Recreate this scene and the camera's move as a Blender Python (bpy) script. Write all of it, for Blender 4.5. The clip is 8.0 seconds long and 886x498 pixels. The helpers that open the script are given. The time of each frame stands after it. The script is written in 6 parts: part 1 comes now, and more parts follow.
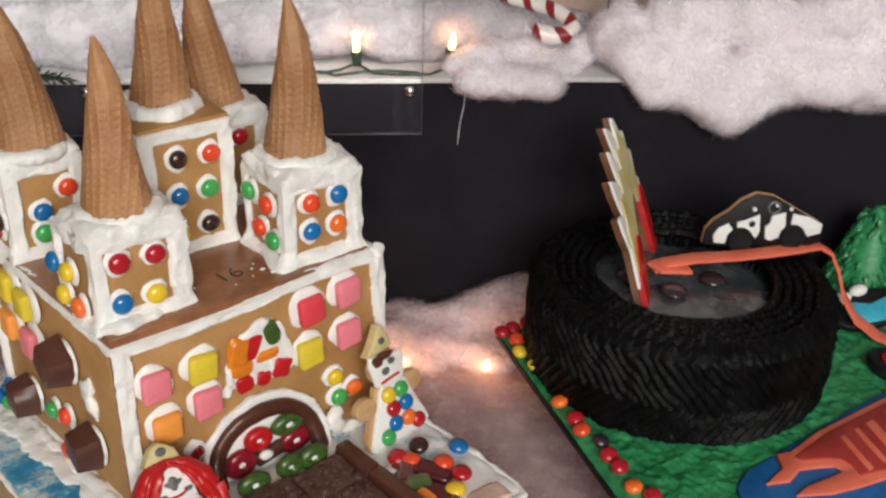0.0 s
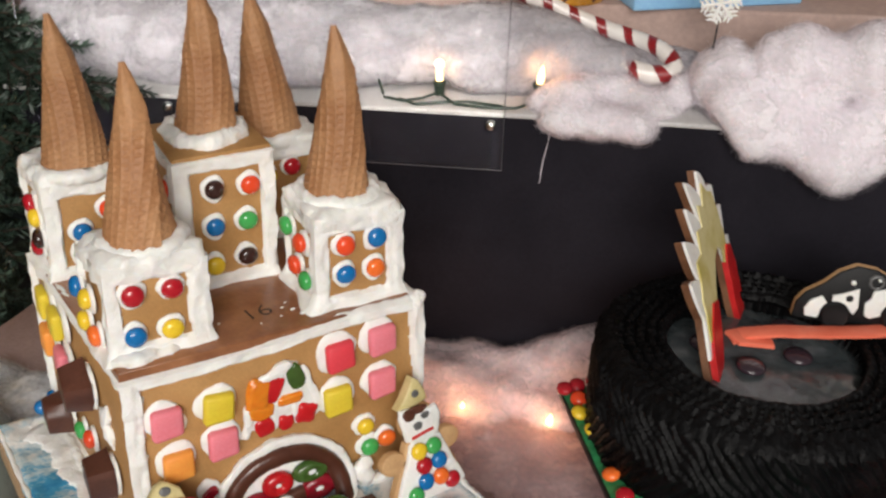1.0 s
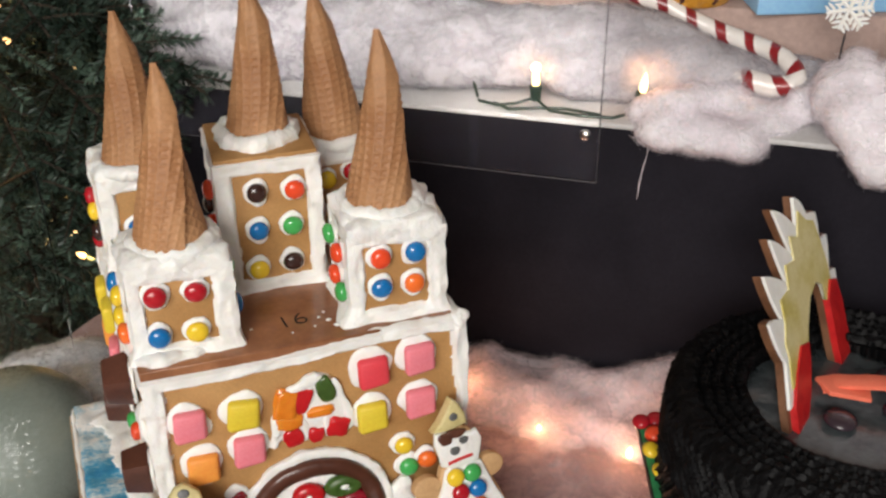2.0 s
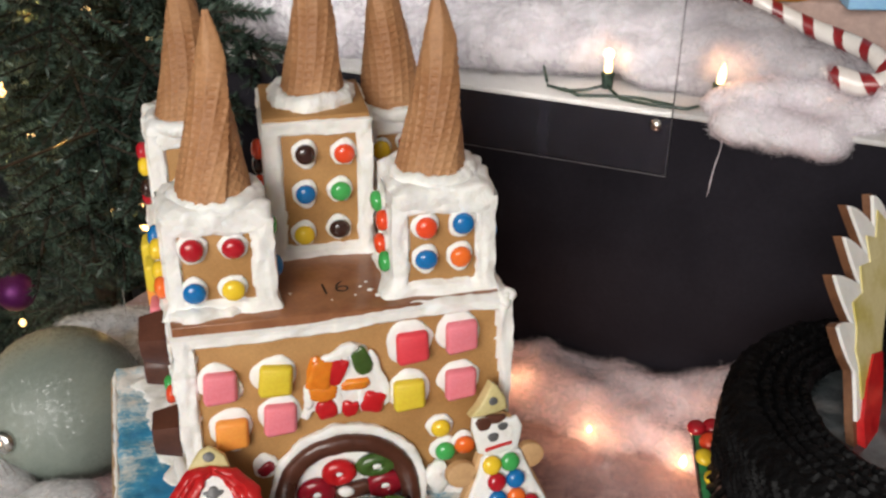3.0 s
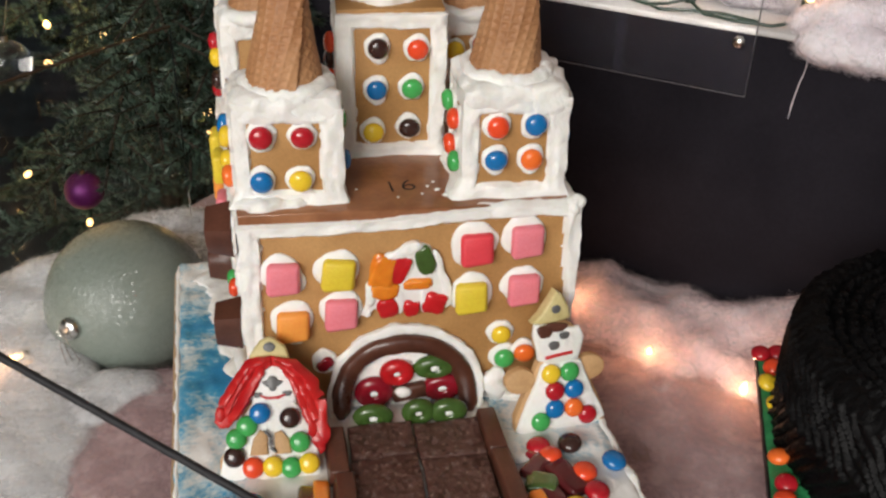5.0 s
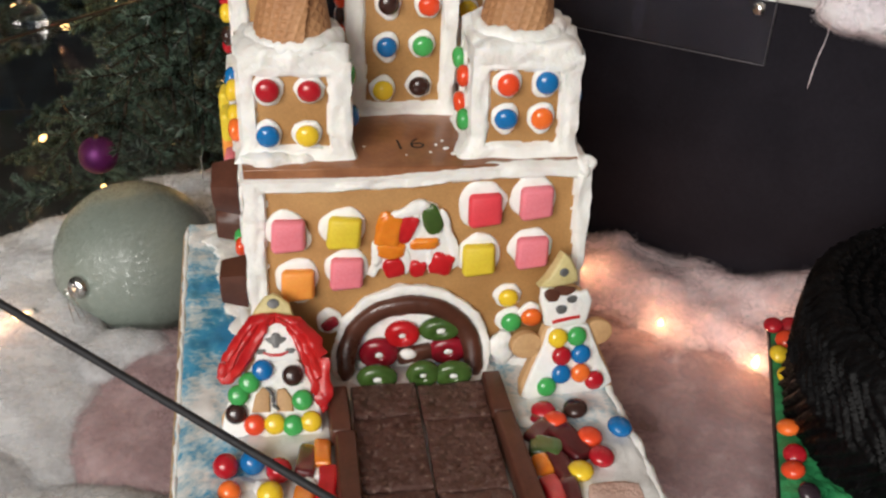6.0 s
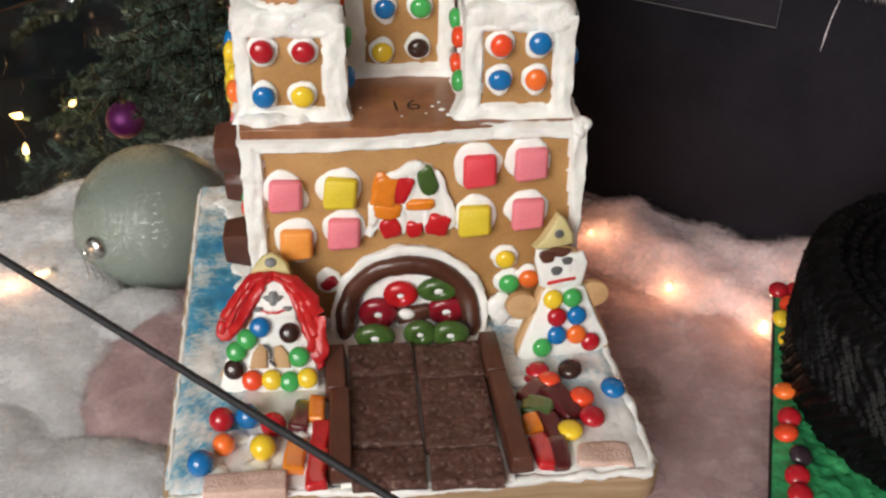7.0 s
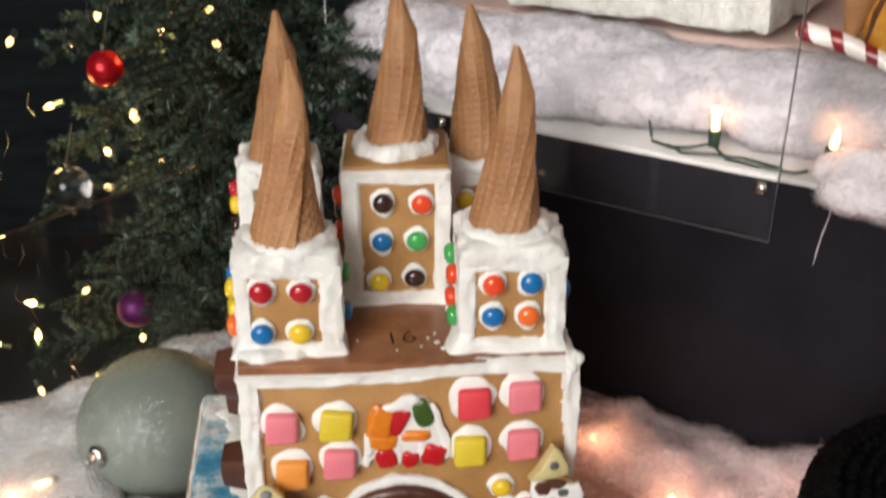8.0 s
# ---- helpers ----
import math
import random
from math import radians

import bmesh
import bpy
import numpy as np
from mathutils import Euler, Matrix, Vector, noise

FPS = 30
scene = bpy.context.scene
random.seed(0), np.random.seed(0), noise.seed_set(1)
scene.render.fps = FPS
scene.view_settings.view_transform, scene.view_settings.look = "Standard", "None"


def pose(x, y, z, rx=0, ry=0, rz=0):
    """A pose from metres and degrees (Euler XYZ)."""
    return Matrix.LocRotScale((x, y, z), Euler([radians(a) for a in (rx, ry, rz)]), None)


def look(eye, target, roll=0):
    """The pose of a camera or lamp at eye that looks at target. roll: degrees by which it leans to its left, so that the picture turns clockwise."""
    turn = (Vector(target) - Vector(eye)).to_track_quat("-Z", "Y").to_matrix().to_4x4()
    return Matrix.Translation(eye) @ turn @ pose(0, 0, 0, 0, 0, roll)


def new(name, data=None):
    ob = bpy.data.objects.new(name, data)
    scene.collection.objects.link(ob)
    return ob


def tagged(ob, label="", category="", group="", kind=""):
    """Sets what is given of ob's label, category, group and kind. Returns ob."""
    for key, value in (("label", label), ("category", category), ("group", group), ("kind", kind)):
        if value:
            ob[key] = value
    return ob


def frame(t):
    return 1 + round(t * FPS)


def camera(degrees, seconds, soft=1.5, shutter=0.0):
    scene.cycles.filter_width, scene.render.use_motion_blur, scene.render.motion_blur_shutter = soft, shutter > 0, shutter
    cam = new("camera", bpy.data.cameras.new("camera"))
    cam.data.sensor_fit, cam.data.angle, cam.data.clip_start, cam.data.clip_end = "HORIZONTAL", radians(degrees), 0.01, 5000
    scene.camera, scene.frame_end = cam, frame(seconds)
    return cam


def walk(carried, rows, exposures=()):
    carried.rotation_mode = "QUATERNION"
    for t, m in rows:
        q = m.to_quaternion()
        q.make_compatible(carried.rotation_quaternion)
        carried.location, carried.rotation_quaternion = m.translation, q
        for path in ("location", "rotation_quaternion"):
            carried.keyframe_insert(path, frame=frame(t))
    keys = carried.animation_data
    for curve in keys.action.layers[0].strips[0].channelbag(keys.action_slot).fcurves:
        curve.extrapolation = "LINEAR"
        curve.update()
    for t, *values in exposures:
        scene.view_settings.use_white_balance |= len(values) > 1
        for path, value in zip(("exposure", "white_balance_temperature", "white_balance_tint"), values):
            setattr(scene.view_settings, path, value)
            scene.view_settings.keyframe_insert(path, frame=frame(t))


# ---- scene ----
# All plans below are in units of U metres, with the castle's front top right corner at the origin and z up from there.
U, Z0 = 0.00092, 0.95
cam = camera(47.137, 8.0, soft=2.4, shutter=0.35)
ROWS = [
    (0.0, -353.5, -498.4, 330.3, -39.70, -28.28, 1.82),
    (0.5, -308.1, -501.8, 327.5, -34.66, -27.72, 1.51),
    (1.0, -267.2, -494.9, 335.8, -30.04, -28.07, 1.95),
    (1.5, -208.4, -495.0, 348.7, -23.26, -29.27, 0.79),
    (1.7, -187.7, -499.7, 345.7, -20.50, -29.23, 0.07),
    (2.8, -144.0, -492.5, 303.3, -12.78, -27.76, 0.28),
    (3.0, -144.5, -493.6, 299.6, -12.15, -27.68, 0.72),
    (3.5, -147.1, -493.3, 290.4, -10.86, -28.09, 1.28),
    (4.0, -145.9, -494.3, 281.4, -9.46, -28.68, 1.32),
    (4.5, -145.3, -494.9, 274.9, -8.38, -29.46, 1.36),
    (4.7, -149.5, -494.7, 276.8, -8.51, -30.23, 1.71),
    (5.8, -150.1, -497.4, 264.1, -8.01, -31.92, 2.28),
    (6.0, -142.1, -497.4, 259.7, -7.20, -32.00, 2.32),
    (6.5, -130.0, -504.0, 257.0, -5.82, -33.08, 1.89),
    (7.0, -111.6, -507.4, 258.7, -3.90, -33.75, 0.92),
    (7.5, -98.3, -493.3, 281.9, -2.60, -30.96, 0.19),
    (8.0, -98.3, -488.4, 311.5, -2.69, -26.13, 0.22),
]
walk(cam, [(t, pose(x * U, y * U, z * U + Z0, 90 + pitch, 0, yaw) @ pose(0, 0, 0, 0, 0, roll)) for t, x, y, z, yaw, pitch, roll in ROWS],
     [(0.0, -0.14), (1.0, -0.05), (1.5, 0.0), (3.0, -0.02), (3.5, -0.06), (4.5, -0.08), (6.0, -0.03), (8.0, 0.0)])

# ---- light ----
world = bpy.data.worlds.new("sky")
scene.world = world
world.use_nodes = True
sky = world.node_tree.nodes.new("ShaderNodeTexSky")
sky.sky_type, sky.sun_disc, sky.sun_elevation, sky.sun_rotation = "NISHITA", False, radians(35), radians(200)
world.node_tree.links.new(sky.outputs[0], world.node_tree.nodes["Background"].inputs[0])
world.node_tree.nodes["Background"].inputs[1].default_value = 0.1


def area_light(name, eye, target, sx, sy, watts, colour):
    data = bpy.data.lights.new(name, "AREA")
    data.shape, data.size, data.size_y, data.energy, data.color = "RECTANGLE", sx, sy, watts, colour
    ob = new(name, data)
    ob.matrix_world = look(eye, target)
    return ob


def bulb_light(name, pos, watts, colour=(1.0, 0.62, 0.3), radius=0.0035):
    data = bpy.data.lights.new(name, "POINT")
    data.energy, data.color, data.shadow_soft_size = watts, colour, radius
    ob = new(name, data)
    ob.location = W(*pos)
    return ob


def W(x, y, z):
    return Vector((x * U, y * U, z * U + Z0))


# daylight of the shop window, to the left of the camera and before it
area_light("window_daylight", (-1.15, -1.93, 2.0), (-0.15, 0.0, 0.9), 1.35, 1.05, 55.0, (1.0, 0.955, 0.90))

# ---- materials ----
def nodes_of(name):
    m = bpy.data.materials.new(name)
    m.use_nodes = True
    nt = m.node_tree
    return m, nt, nt.nodes["Principled BSDF"]


def noise_node(nt, scale, detail=6.0, rough=0.6, stretch=None):
    tc = nt.nodes.new("ShaderNodeTexCoord")
    src = tc.outputs["Object"]
    if stretch:
        mp = nt.nodes.new("ShaderNodeMapping")
        mp.inputs["Scale"].default_value = stretch
        nt.links.new(src, mp.inputs["Vector"])
        src = mp.outputs[0]
    n = nt.nodes.new("ShaderNodeTexNoise")
    n.inputs["Scale"].default_value, n.inputs["Detail"].default_value, n.inputs["Roughness"].default_value = scale, detail, rough
    nt.links.new(src, n.inputs["Vector"])
    return n


def ramp_node(nt, src, stops):
    r = nt.nodes.new("ShaderNodeValToRGB")
    el = r.color_ramp.elements
    while len(el) < len(stops):
        el.new(0.5)
    for e, (pos, c) in zip(el, stops):
        e.position, e.color = pos, (*c, 1)
    nt.links.new(src, r.inputs[0])
    return r


def mat(name, dark, light, rough=0.5, scale=40.0, fine=400.0, bump=0.3, depth=0.0006, metal=0.0, coat=0.0, sub=0.0, trans=0.0,
        island=0.0, stretch=None, lo=0.35, hi=0.65, rough_var=0.1, spec=0.5):
    """A surface whose colour wanders between two tones at a large and a fine scale, with bump and uneven gloss."""
    m, nt, b = nodes_of(name)
    n1, n2 = noise_node(nt, scale, stretch=stretch), noise_node(nt, fine, 3.0, stretch=stretch)
    r1 = ramp_node(nt, n1.outputs[0], [(lo, dark), (hi, light)])
    mix = nt.nodes.new("ShaderNodeMix")
    mix.data_type, mix.blend_type = "RGBA", "OVERLAY"
    mix.inputs[0].default_value = 0.25
    nt.links.new(r1.outputs[0], mix.inputs[6])
    nt.links.new(n2.outputs[0], mix.inputs[7])
    col = mix.outputs[2]
    if island:
        info = nt.nodes.new("ShaderNodeObjectInfo")
        hsv = nt.nodes.new("ShaderNodeHueSaturation")
        mr = nt.nodes.new("ShaderNodeMapRange")
        mr.inputs[3].default_value, mr.inputs[4].default_value = 1 - island, 1 + island
        nt.links.new(info.outputs["Random"], mr.inputs[0])
        nt.links.new(mr.outputs[0], hsv.inputs["Value"])
        nt.links.new(col, hsv.inputs["Color"])
        col = hsv.outputs[0]
    nt.links.new(col, b.inputs["Base Color"])
    rr = nt.nodes.new("ShaderNodeMapRange")
    rr.inputs[3].default_value, rr.inputs[4].default_value = max(0.02, rough - rough_var), min(1, rough + rough_var)
    nt.links.new(n1.outputs[0], rr.inputs[0])
    nt.links.new(rr.outputs[0], b.inputs["Roughness"])
    b.inputs["Specular IOR Level"].default_value = spec
    b.inputs["Metallic"].default_value, b.inputs["Coat Weight"].default_value = metal, coat
    b.inputs["Subsurface Weight"].default_value, b.inputs["Transmission Weight"].default_value = sub, trans
    b.inputs["Subsurface Radius"].default_value, b.inputs["Subsurface Scale"].default_value = (1.0, 0.7, 0.5), 0.002
    if bump:
        add = nt.nodes.new("ShaderNodeMath")
        add.operation = "ADD"
        nt.links.new(n1.outputs[0], add.inputs[0])
        nt.links.new(n2.outputs[0], add.inputs[1])
        bp = nt.nodes.new("ShaderNodeBump")
        bp.inputs["Strength"].default_value, bp.inputs["Distance"].default_value = bump, depth
        nt.links.new(add.outputs[0], bp.inputs["Height"])
        nt.links.new(bp.outputs[0], b.inputs["Normal"])
    return m


def glow(name, colour, strength):
    m, nt, b = nodes_of(name)
    b.inputs["Base Color"].default_value = (*colour, 1)
    b.inputs["Emission Color"].default_value, b.inputs["Emission Strength"].default_value = (*colour, 1), strength
    return m


def fluff_mat(name, cover, tint=(0.86, 0.845, 0.885)):
    """One thin veil of loose cotton: a white scatter that lets part of the light through, in soft patches and fine streaks."""
    m, nt, b = nodes_of(name)
    b.inputs["Base Color"].default_value, b.inputs["Roughness"].default_value = (*tint, 1), 1.0
    b.inputs["Specular IOR Level"].default_value = 0.0
    tl, tr, m1, m2 = (nt.nodes.new(k) for k in ("ShaderNodeBsdfTranslucent", "ShaderNodeBsdfTransparent", "ShaderNodeMixShader", "ShaderNodeMixShader"))
    tl.inputs[0].default_value = (*tint, 1)
    m1.inputs[0].default_value = 0.45
    nt.links.new(b.outputs[0], m1.inputs[1]), nt.links.new(tl.outputs[0], m1.inputs[2])
    n1, n2 = noise_node(nt, 190, 2.0, 0.5), noise_node(nt, 60, 3.0, 0.5)
    add = nt.nodes.new("ShaderNodeMath")
    add.operation = "MULTIPLY_ADD"
    add.inputs[1].default_value = 0.3
    nt.links.new(n1.outputs[0], add.inputs[0]), nt.links.new(n2.outputs[0], add.inputs[2])
    mr = nt.nodes.new("ShaderNodeMapRange")
    mr.inputs[1].default_value, mr.inputs[2].default_value = 0.82 - cover * 0.5, 1.22 - cover * 0.5
    nt.links.new(add.outputs[0], mr.inputs[0])
    nt.links.new(mr.outputs[0], m2.inputs[0])
    nt.links.new(tr.outputs[0], m2.inputs[1]), nt.links.new(m1.outputs[0], m2.inputs[2])
    nt.links.new(m2.outputs[0], nt.nodes["Material Output"].inputs[0])
    return m


def batting(m, depth=0.03):
    """Lets light wander through the loose wool."""
    b = m.node_tree.nodes["Principled BSDF"]
    b.inputs["Subsurface Weight"].default_value, b.inputs["Subsurface Scale"].default_value = 0.85, depth
    b.inputs["Subsurface Radius"].default_value = (1.0, 0.94, 0.94)
    return m


GINGER = mat("gingerbread", (0.38, 0.194, 0.064), (0.485, 0.267, 0.097), 0.62, 30, 700, 0.35, 0.0005)
GINGER_ROOF = mat("gingerbread_glazed", (0.19, 0.07, 0.03), (0.34, 0.145, 0.064), 0.33, 28, 300, 0.3, 0.0006, coat=0.3)
GINGER_DARK = mat("gingerbread_edge", (0.11, 0.045, 0.02), (0.20, 0.088, 0.04), 0.6, 60, 500, 0.4)
ICING = mat("royal_icing", (0.855, 0.85, 0.815), (0.92, 0.915, 0.885), 0.48, 75, 300, 0.5, 0.0012, sub=0.15)
WAFFLE = mat("waffle_cone", (0.34, 0.155, 0.064), (0.47, 0.25, 0.118), 0.6, 26, 420, 0.6, 0.0005, island=0.1)
MILK_CHOC = mat("milk_chocolate", (0.075, 0.026, 0.016), (0.115, 0.042, 0.026), 0.38, 60, 500, 0.3, 0.0003, island=0.12)
CRISP_CHOC = mat("crisped_chocolate", (0.105, 0.047, 0.036), (0.40, 0.27, 0.22), 0.34, 330, 1200, 0.9, 0.0009, island=0.12, lo=0.56, hi=0.72)
DARK_ROLL = mat("chocolate_roll", (0.06, 0.02, 0.012), (0.10, 0.034, 0.02), 0.3, 60, 300, 0.3, coat=0.2)
CANDY = {k: mat("candy_" + k, c, tuple(min(1, v * 1.15 + 0.004) for v in c), 0.22, 60, 900, 0.12, 0.0002, coat=0.4, rough_var=0.06, island=0.06) for k, c in dict(
    red=(0.43, 0.01, 0.02), orange=(0.85, 0.16, 0.025), yellow=(0.82, 0.56, 0.03), green=(0.055, 0.38, 0.09), blue=(0.006, 0.15, 0.42),
    brown=(0.035, 0.014, 0.011), scarlet=(0.78, 0.07, 0.02), plum=(0.035, 0.022, 0.03)).items()}
CHEW = {k: mat("chew_" + k, c, tuple(min(1, v * 1.1) for v in c), 0.5, 50, 700, 0.25, 0.0003, sub=0.2) for k, c in dict(
    pink=(0.80, 0.22, 0.27), red=(0.72, 0.055, 0.075), yellow=(0.72, 0.55, 0.04), orange=(0.86, 0.33, 0.06)).items()}
GUMMY = {k: mat("gummy_" + k, c, tuple(min(1, v * 1.3) for v in c), 0.24, 70, 300, 0.3, 0.0005, coat=0.15, sub=0.4, trans=0.15) for k, c in dict(
    red=(0.55, 0.015, 0.02), orange=(0.80, 0.24, 0.02), green=(0.06, 0.12, 0.025), cherry=(0.27, 0.010, 0.022), wine=(0.10, 0.012, 0.014)).items()}
RED_GEL = mat("red_gel_icing", (0.46, 0.01, 0.014), (0.60, 0.022, 0.02), 0.34, 90, 300, 0.5, coat=0.12)
CREAM_ICING = mat("pale_yellow_icing", (0.56, 0.47, 0.20), (0.66, 0.56, 0.28), 0.5, 80, 500, 0.3)
GREY_GEL = mat("grey_icing", (0.09, 0.09, 0.09), (0.16, 0.16, 0.16), 0.4, 90, 400, 0.3)
BISCUIT = mat("pale_biscuit", (0.50, 0.29, 0.13), (0.60, 0.37, 0.18), 0.6, 50, 500, 0.3)
WAFER = mat("pink_wafer", (0.64, 0.42, 0.34), (0.76, 0.54, 0.46), 0.75, 90, 600, 0.8, 0.0012)
BOARD_SIDE = mat("board_edge", (0.34, 0.22, 0.12), (0.46, 0.32, 0.19), 0.6, 25, 400, 0.3, stretch=(1, 1, 14))
FONDANT_CORAL = mat("coral_fondant", (0.80, 0.155, 0.085), (0.88, 0.21, 0.125), 0.5, 40, 500, 0.25)
FONDANT_RED = mat("brick_red_fondant", (0.36, 0.03, 0.025), (0.46, 0.05, 0.04), 0.5, 40, 500, 0.25)
FONDANT_BLUE = mat("blue_icing", (0.01, 0.10, 0.32), (0.02, 0.17, 0.45), 0.5, 60, 400, 0.4)
CYAN_ICING = mat("cyan_icing", (0.03, 0.38, 0.55), (0.06, 0.48, 0.66), 0.45, 60, 400, 0.3)
BLACK_CREAM = mat("black_buttercream", (0.0018, 0.0018, 0.0021), (0.0044, 0.0044, 0.0050), 0.50, 60, 260, 0.7, 0.0014, rough_var=0.12, spec=0.14)
BLACK_ICING = mat("black_icing", (0.005, 0.005, 0.006), (0.011, 0.011, 0.012), 0.45, 60, 400, 0.3, spec=0.3)
GREY_GLAZE = mat("slate_blue_gel_glaze", (0.035, 0.045, 0.05), (0.075, 0.09, 0.095), 0.16, 55, 180, 0.5, 0.0012, coat=0.4)
GRASS_CREAM = mat("green_buttercream", (0.018, 0.19, 0.07), (0.05, 0.35, 0.125), 0.36, 60, 260, 0.5, 0.0018)
FLAME_YELLOW = mat("yellow_white_icing", (0.54, 0.45, 0.11), (0.70, 0.62, 0.32), 0.45, 28, 400, 0.3, lo=0.4, hi=0.6)
FASCIA = mat("black_painted_board", (0.0115, 0.0105, 0.0145), (0.020, 0.0182, 0.0242), 0.85, 9, 300, 0.3, 0.0004, spec=0.08)
SHELF_WHITE = mat("white_shelf_cloth", (0.50, 0.49, 0.485), (0.64, 0.63, 0.625), 0.9, 14, 300, 0.4, 0.001)
FLOOR_CLOTH = mat("pinkish_cloth", (0.31, 0.215, 0.20), (0.41, 0.30, 0.285), 0.95, 7, 300, 0.0, 0.0015, spec=0.05)
PINK_WALL = mat("beige_back_wall", (0.40, 0.28, 0.245), (0.49, 0.36, 0.315), 0.85, 6, 200, 0.3)
COTTON = batting(mat("cotton_batting", (0.89, 0.845, 0.89), (0.95, 0.91, 0.945), 1.0, 30, 300, 0.2, 0.0015, spec=0.0))
# greyer copy for the shelf pile: the shade below the slab is in its colour
COTTON_DIM = batting(mat("shade_grey_cotton_sheet", (0.57, 0.555, 0.59), (0.66, 0.635, 0.665), 1.0, 16, 300, 0.2, 0.0015, spec=0.0))
COTTON_WHITE = batting(mat("white_cotton_sheet", (0.68, 0.69, 0.71), (0.79, 0.795, 0.81), 1.0, 20, 300, 0.2, 0.0015, spec=0.0))
# the bulbs' warm glow and the castle's shade on the bank, put into a pink
COTTON_WARM_LIT = batting(mat("warm_lit_cotton", (0.79, 0.67, 0.69), (0.88, 0.77, 0.79), 1.0, 30, 300, 0.2, 0.0015, spec=0.0))
# darker copy of the pink cotton: the castle's shade is put into its colour
COTTON_SHADED = batting(mat("shade_tinted_cotton_sheet", (0.56, 0.42, 0.425), (0.62, 0.48, 0.49), 1.0, 30, 300, 0.2, 0.0015, spec=0.0))
TINTS = {COTTON: (0.94, 0.895, 0.935), COTTON_DIM: (0.66, 0.635, 0.67), COTTON_WHITE: (0.79, 0.795, 0.81), COTTON_WARM_LIT: (0.87, 0.76, 0.78), COTTON_SHADED: (0.60, 0.46, 0.47)}
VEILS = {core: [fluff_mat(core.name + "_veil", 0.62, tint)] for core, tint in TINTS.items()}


def fibre_mat(name, tint):
    m, nt, b = nodes_of(name)
    b.inputs["Base Color"].default_value, b.inputs["Roughness"].default_value, b.inputs["Specular IOR Level"].default_value = (*tint, 1), 1.0, 0.0
    tl, mx = nt.nodes.new("ShaderNodeBsdfTranslucent"), nt.nodes.new("ShaderNodeMixShader")
    tl.inputs[0].default_value, mx.inputs[0].default_value = (*tint, 1), 0.5
    nt.links.new(b.outputs[0], mx.inputs[1]), nt.links.new(tl.outputs[0], mx.inputs[2])
    nt.links.new(mx.outputs[0], nt.nodes["Material Output"].inputs[0])
    return m


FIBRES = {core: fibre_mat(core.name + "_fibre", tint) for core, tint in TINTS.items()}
SAGE = mat("sage_glitter_ball", (0.185, 0.22, 0.19), (0.225, 0.262, 0.228), 0.5, 14, 1300, 0.3, 0.0006, coat=0.9, spec=0.4, rough_var=0.05)
SILVER = mat("silver_metal", (0.55, 0.55, 0.53), (0.7, 0.7, 0.68), 0.22, 60, 400, 0.3, metal=1.0)
CORD_BLACK = mat("black_cord", (0.006, 0.006, 0.008), (0.016, 0.016, 0.02), 0.6, 90, 900, 0.6)
WIRE_GREEN = mat("dark_green_wire", (0.012, 0.028, 0.018), (0.025, 0.05, 0.035), 0.4, 60, 400, 0.2)
CANE_WHITE = mat("cane_white", (0.78, 0.72, 0.68), (0.84, 0.8, 0.76), 0.3, 40, 400, 0.2, coat=0.3)
CANE_RED = mat("cane_red", (0.20, 0.010, 0.014), (0.30, 0.018, 0.022), 0.3, 40, 400, 0.2, coat=0.3)
NEEDLE = mat("fir_needles", (0.016, 0.034, 0.023), (0.105, 0.16, 0.118), 0.5, 13, 300, 0.0, island=0.3, lo=0.42, hi=0.68)
TWIG = mat("brown_twig", (0.02, 0.014, 0.009), (0.045, 0.03, 0.018), 0.8, 60, 400, 0.4)
BALL_RED = mat("red_bauble", (0.42, 0.004, 0.012), (0.5, 0.008, 0.018), 0.28, 40, 400, 0.1, metal=0.5)
BALL_PURPLE = mat("purple_bauble", (0.07, 0.004, 0.07), (0.12, 0.008, 0.12), 0.45, 40, 400, 0.1, metal=0.5)
BLUE_BOX = mat("pale_blue_card", (0.24, 0.50, 0.78), (0.30, 0.57, 0.84), 0.5, 20, 300, 0.1)
WHITE_CARD = mat("white_frosting_slab", (0.46, 0.45, 0.42), (0.64, 0.63, 0.60), 0.6, 70, 260, 0.9, 0.003)
GOLD_JAR = mat("amber_candy", (0.50, 0.22, 0.02), (0.70, 0.36, 0.05), 0.3, 40, 300, 0.3, coat=0.3)
ROOM_DARK = mat("dark_blue_grey_drape", (0.008, 0.014, 0.017), (0.027, 0.038, 0.045), 0.8, 5, 120, 0.8, 0.01, stretch=(1, 1, 7))
ROOM_WALL = mat("painted_wall", (0.42, 0.40, 0.37), (0.50, 0.48, 0.45), 0.8, 5, 200, 0.2)
ROOM_FLOOR = mat("room_floor", (0.025, 0.022, 0.02), (0.045, 0.04, 0.036), 0.7, 8, 200, 0.2)
BULB = glow("warm_bulb", (1.0, 0.66, 0.30), 5.0)
TREE_BULB = glow("tree_bulb", (1.0, 0.60, 0.24), 3.4)


def clear_mat(name, rough=0.02, ior=1.3):
    m, nt, b = nodes_of(name)
    b.inputs["Base Color"].default_value, b.inputs["Roughness"].default_value = (0.96, 0.97, 0.97, 1), rough
    b.inputs["Transmission Weight"].default_value, b.inputs["IOR"].default_value = 1.0, ior
    return m


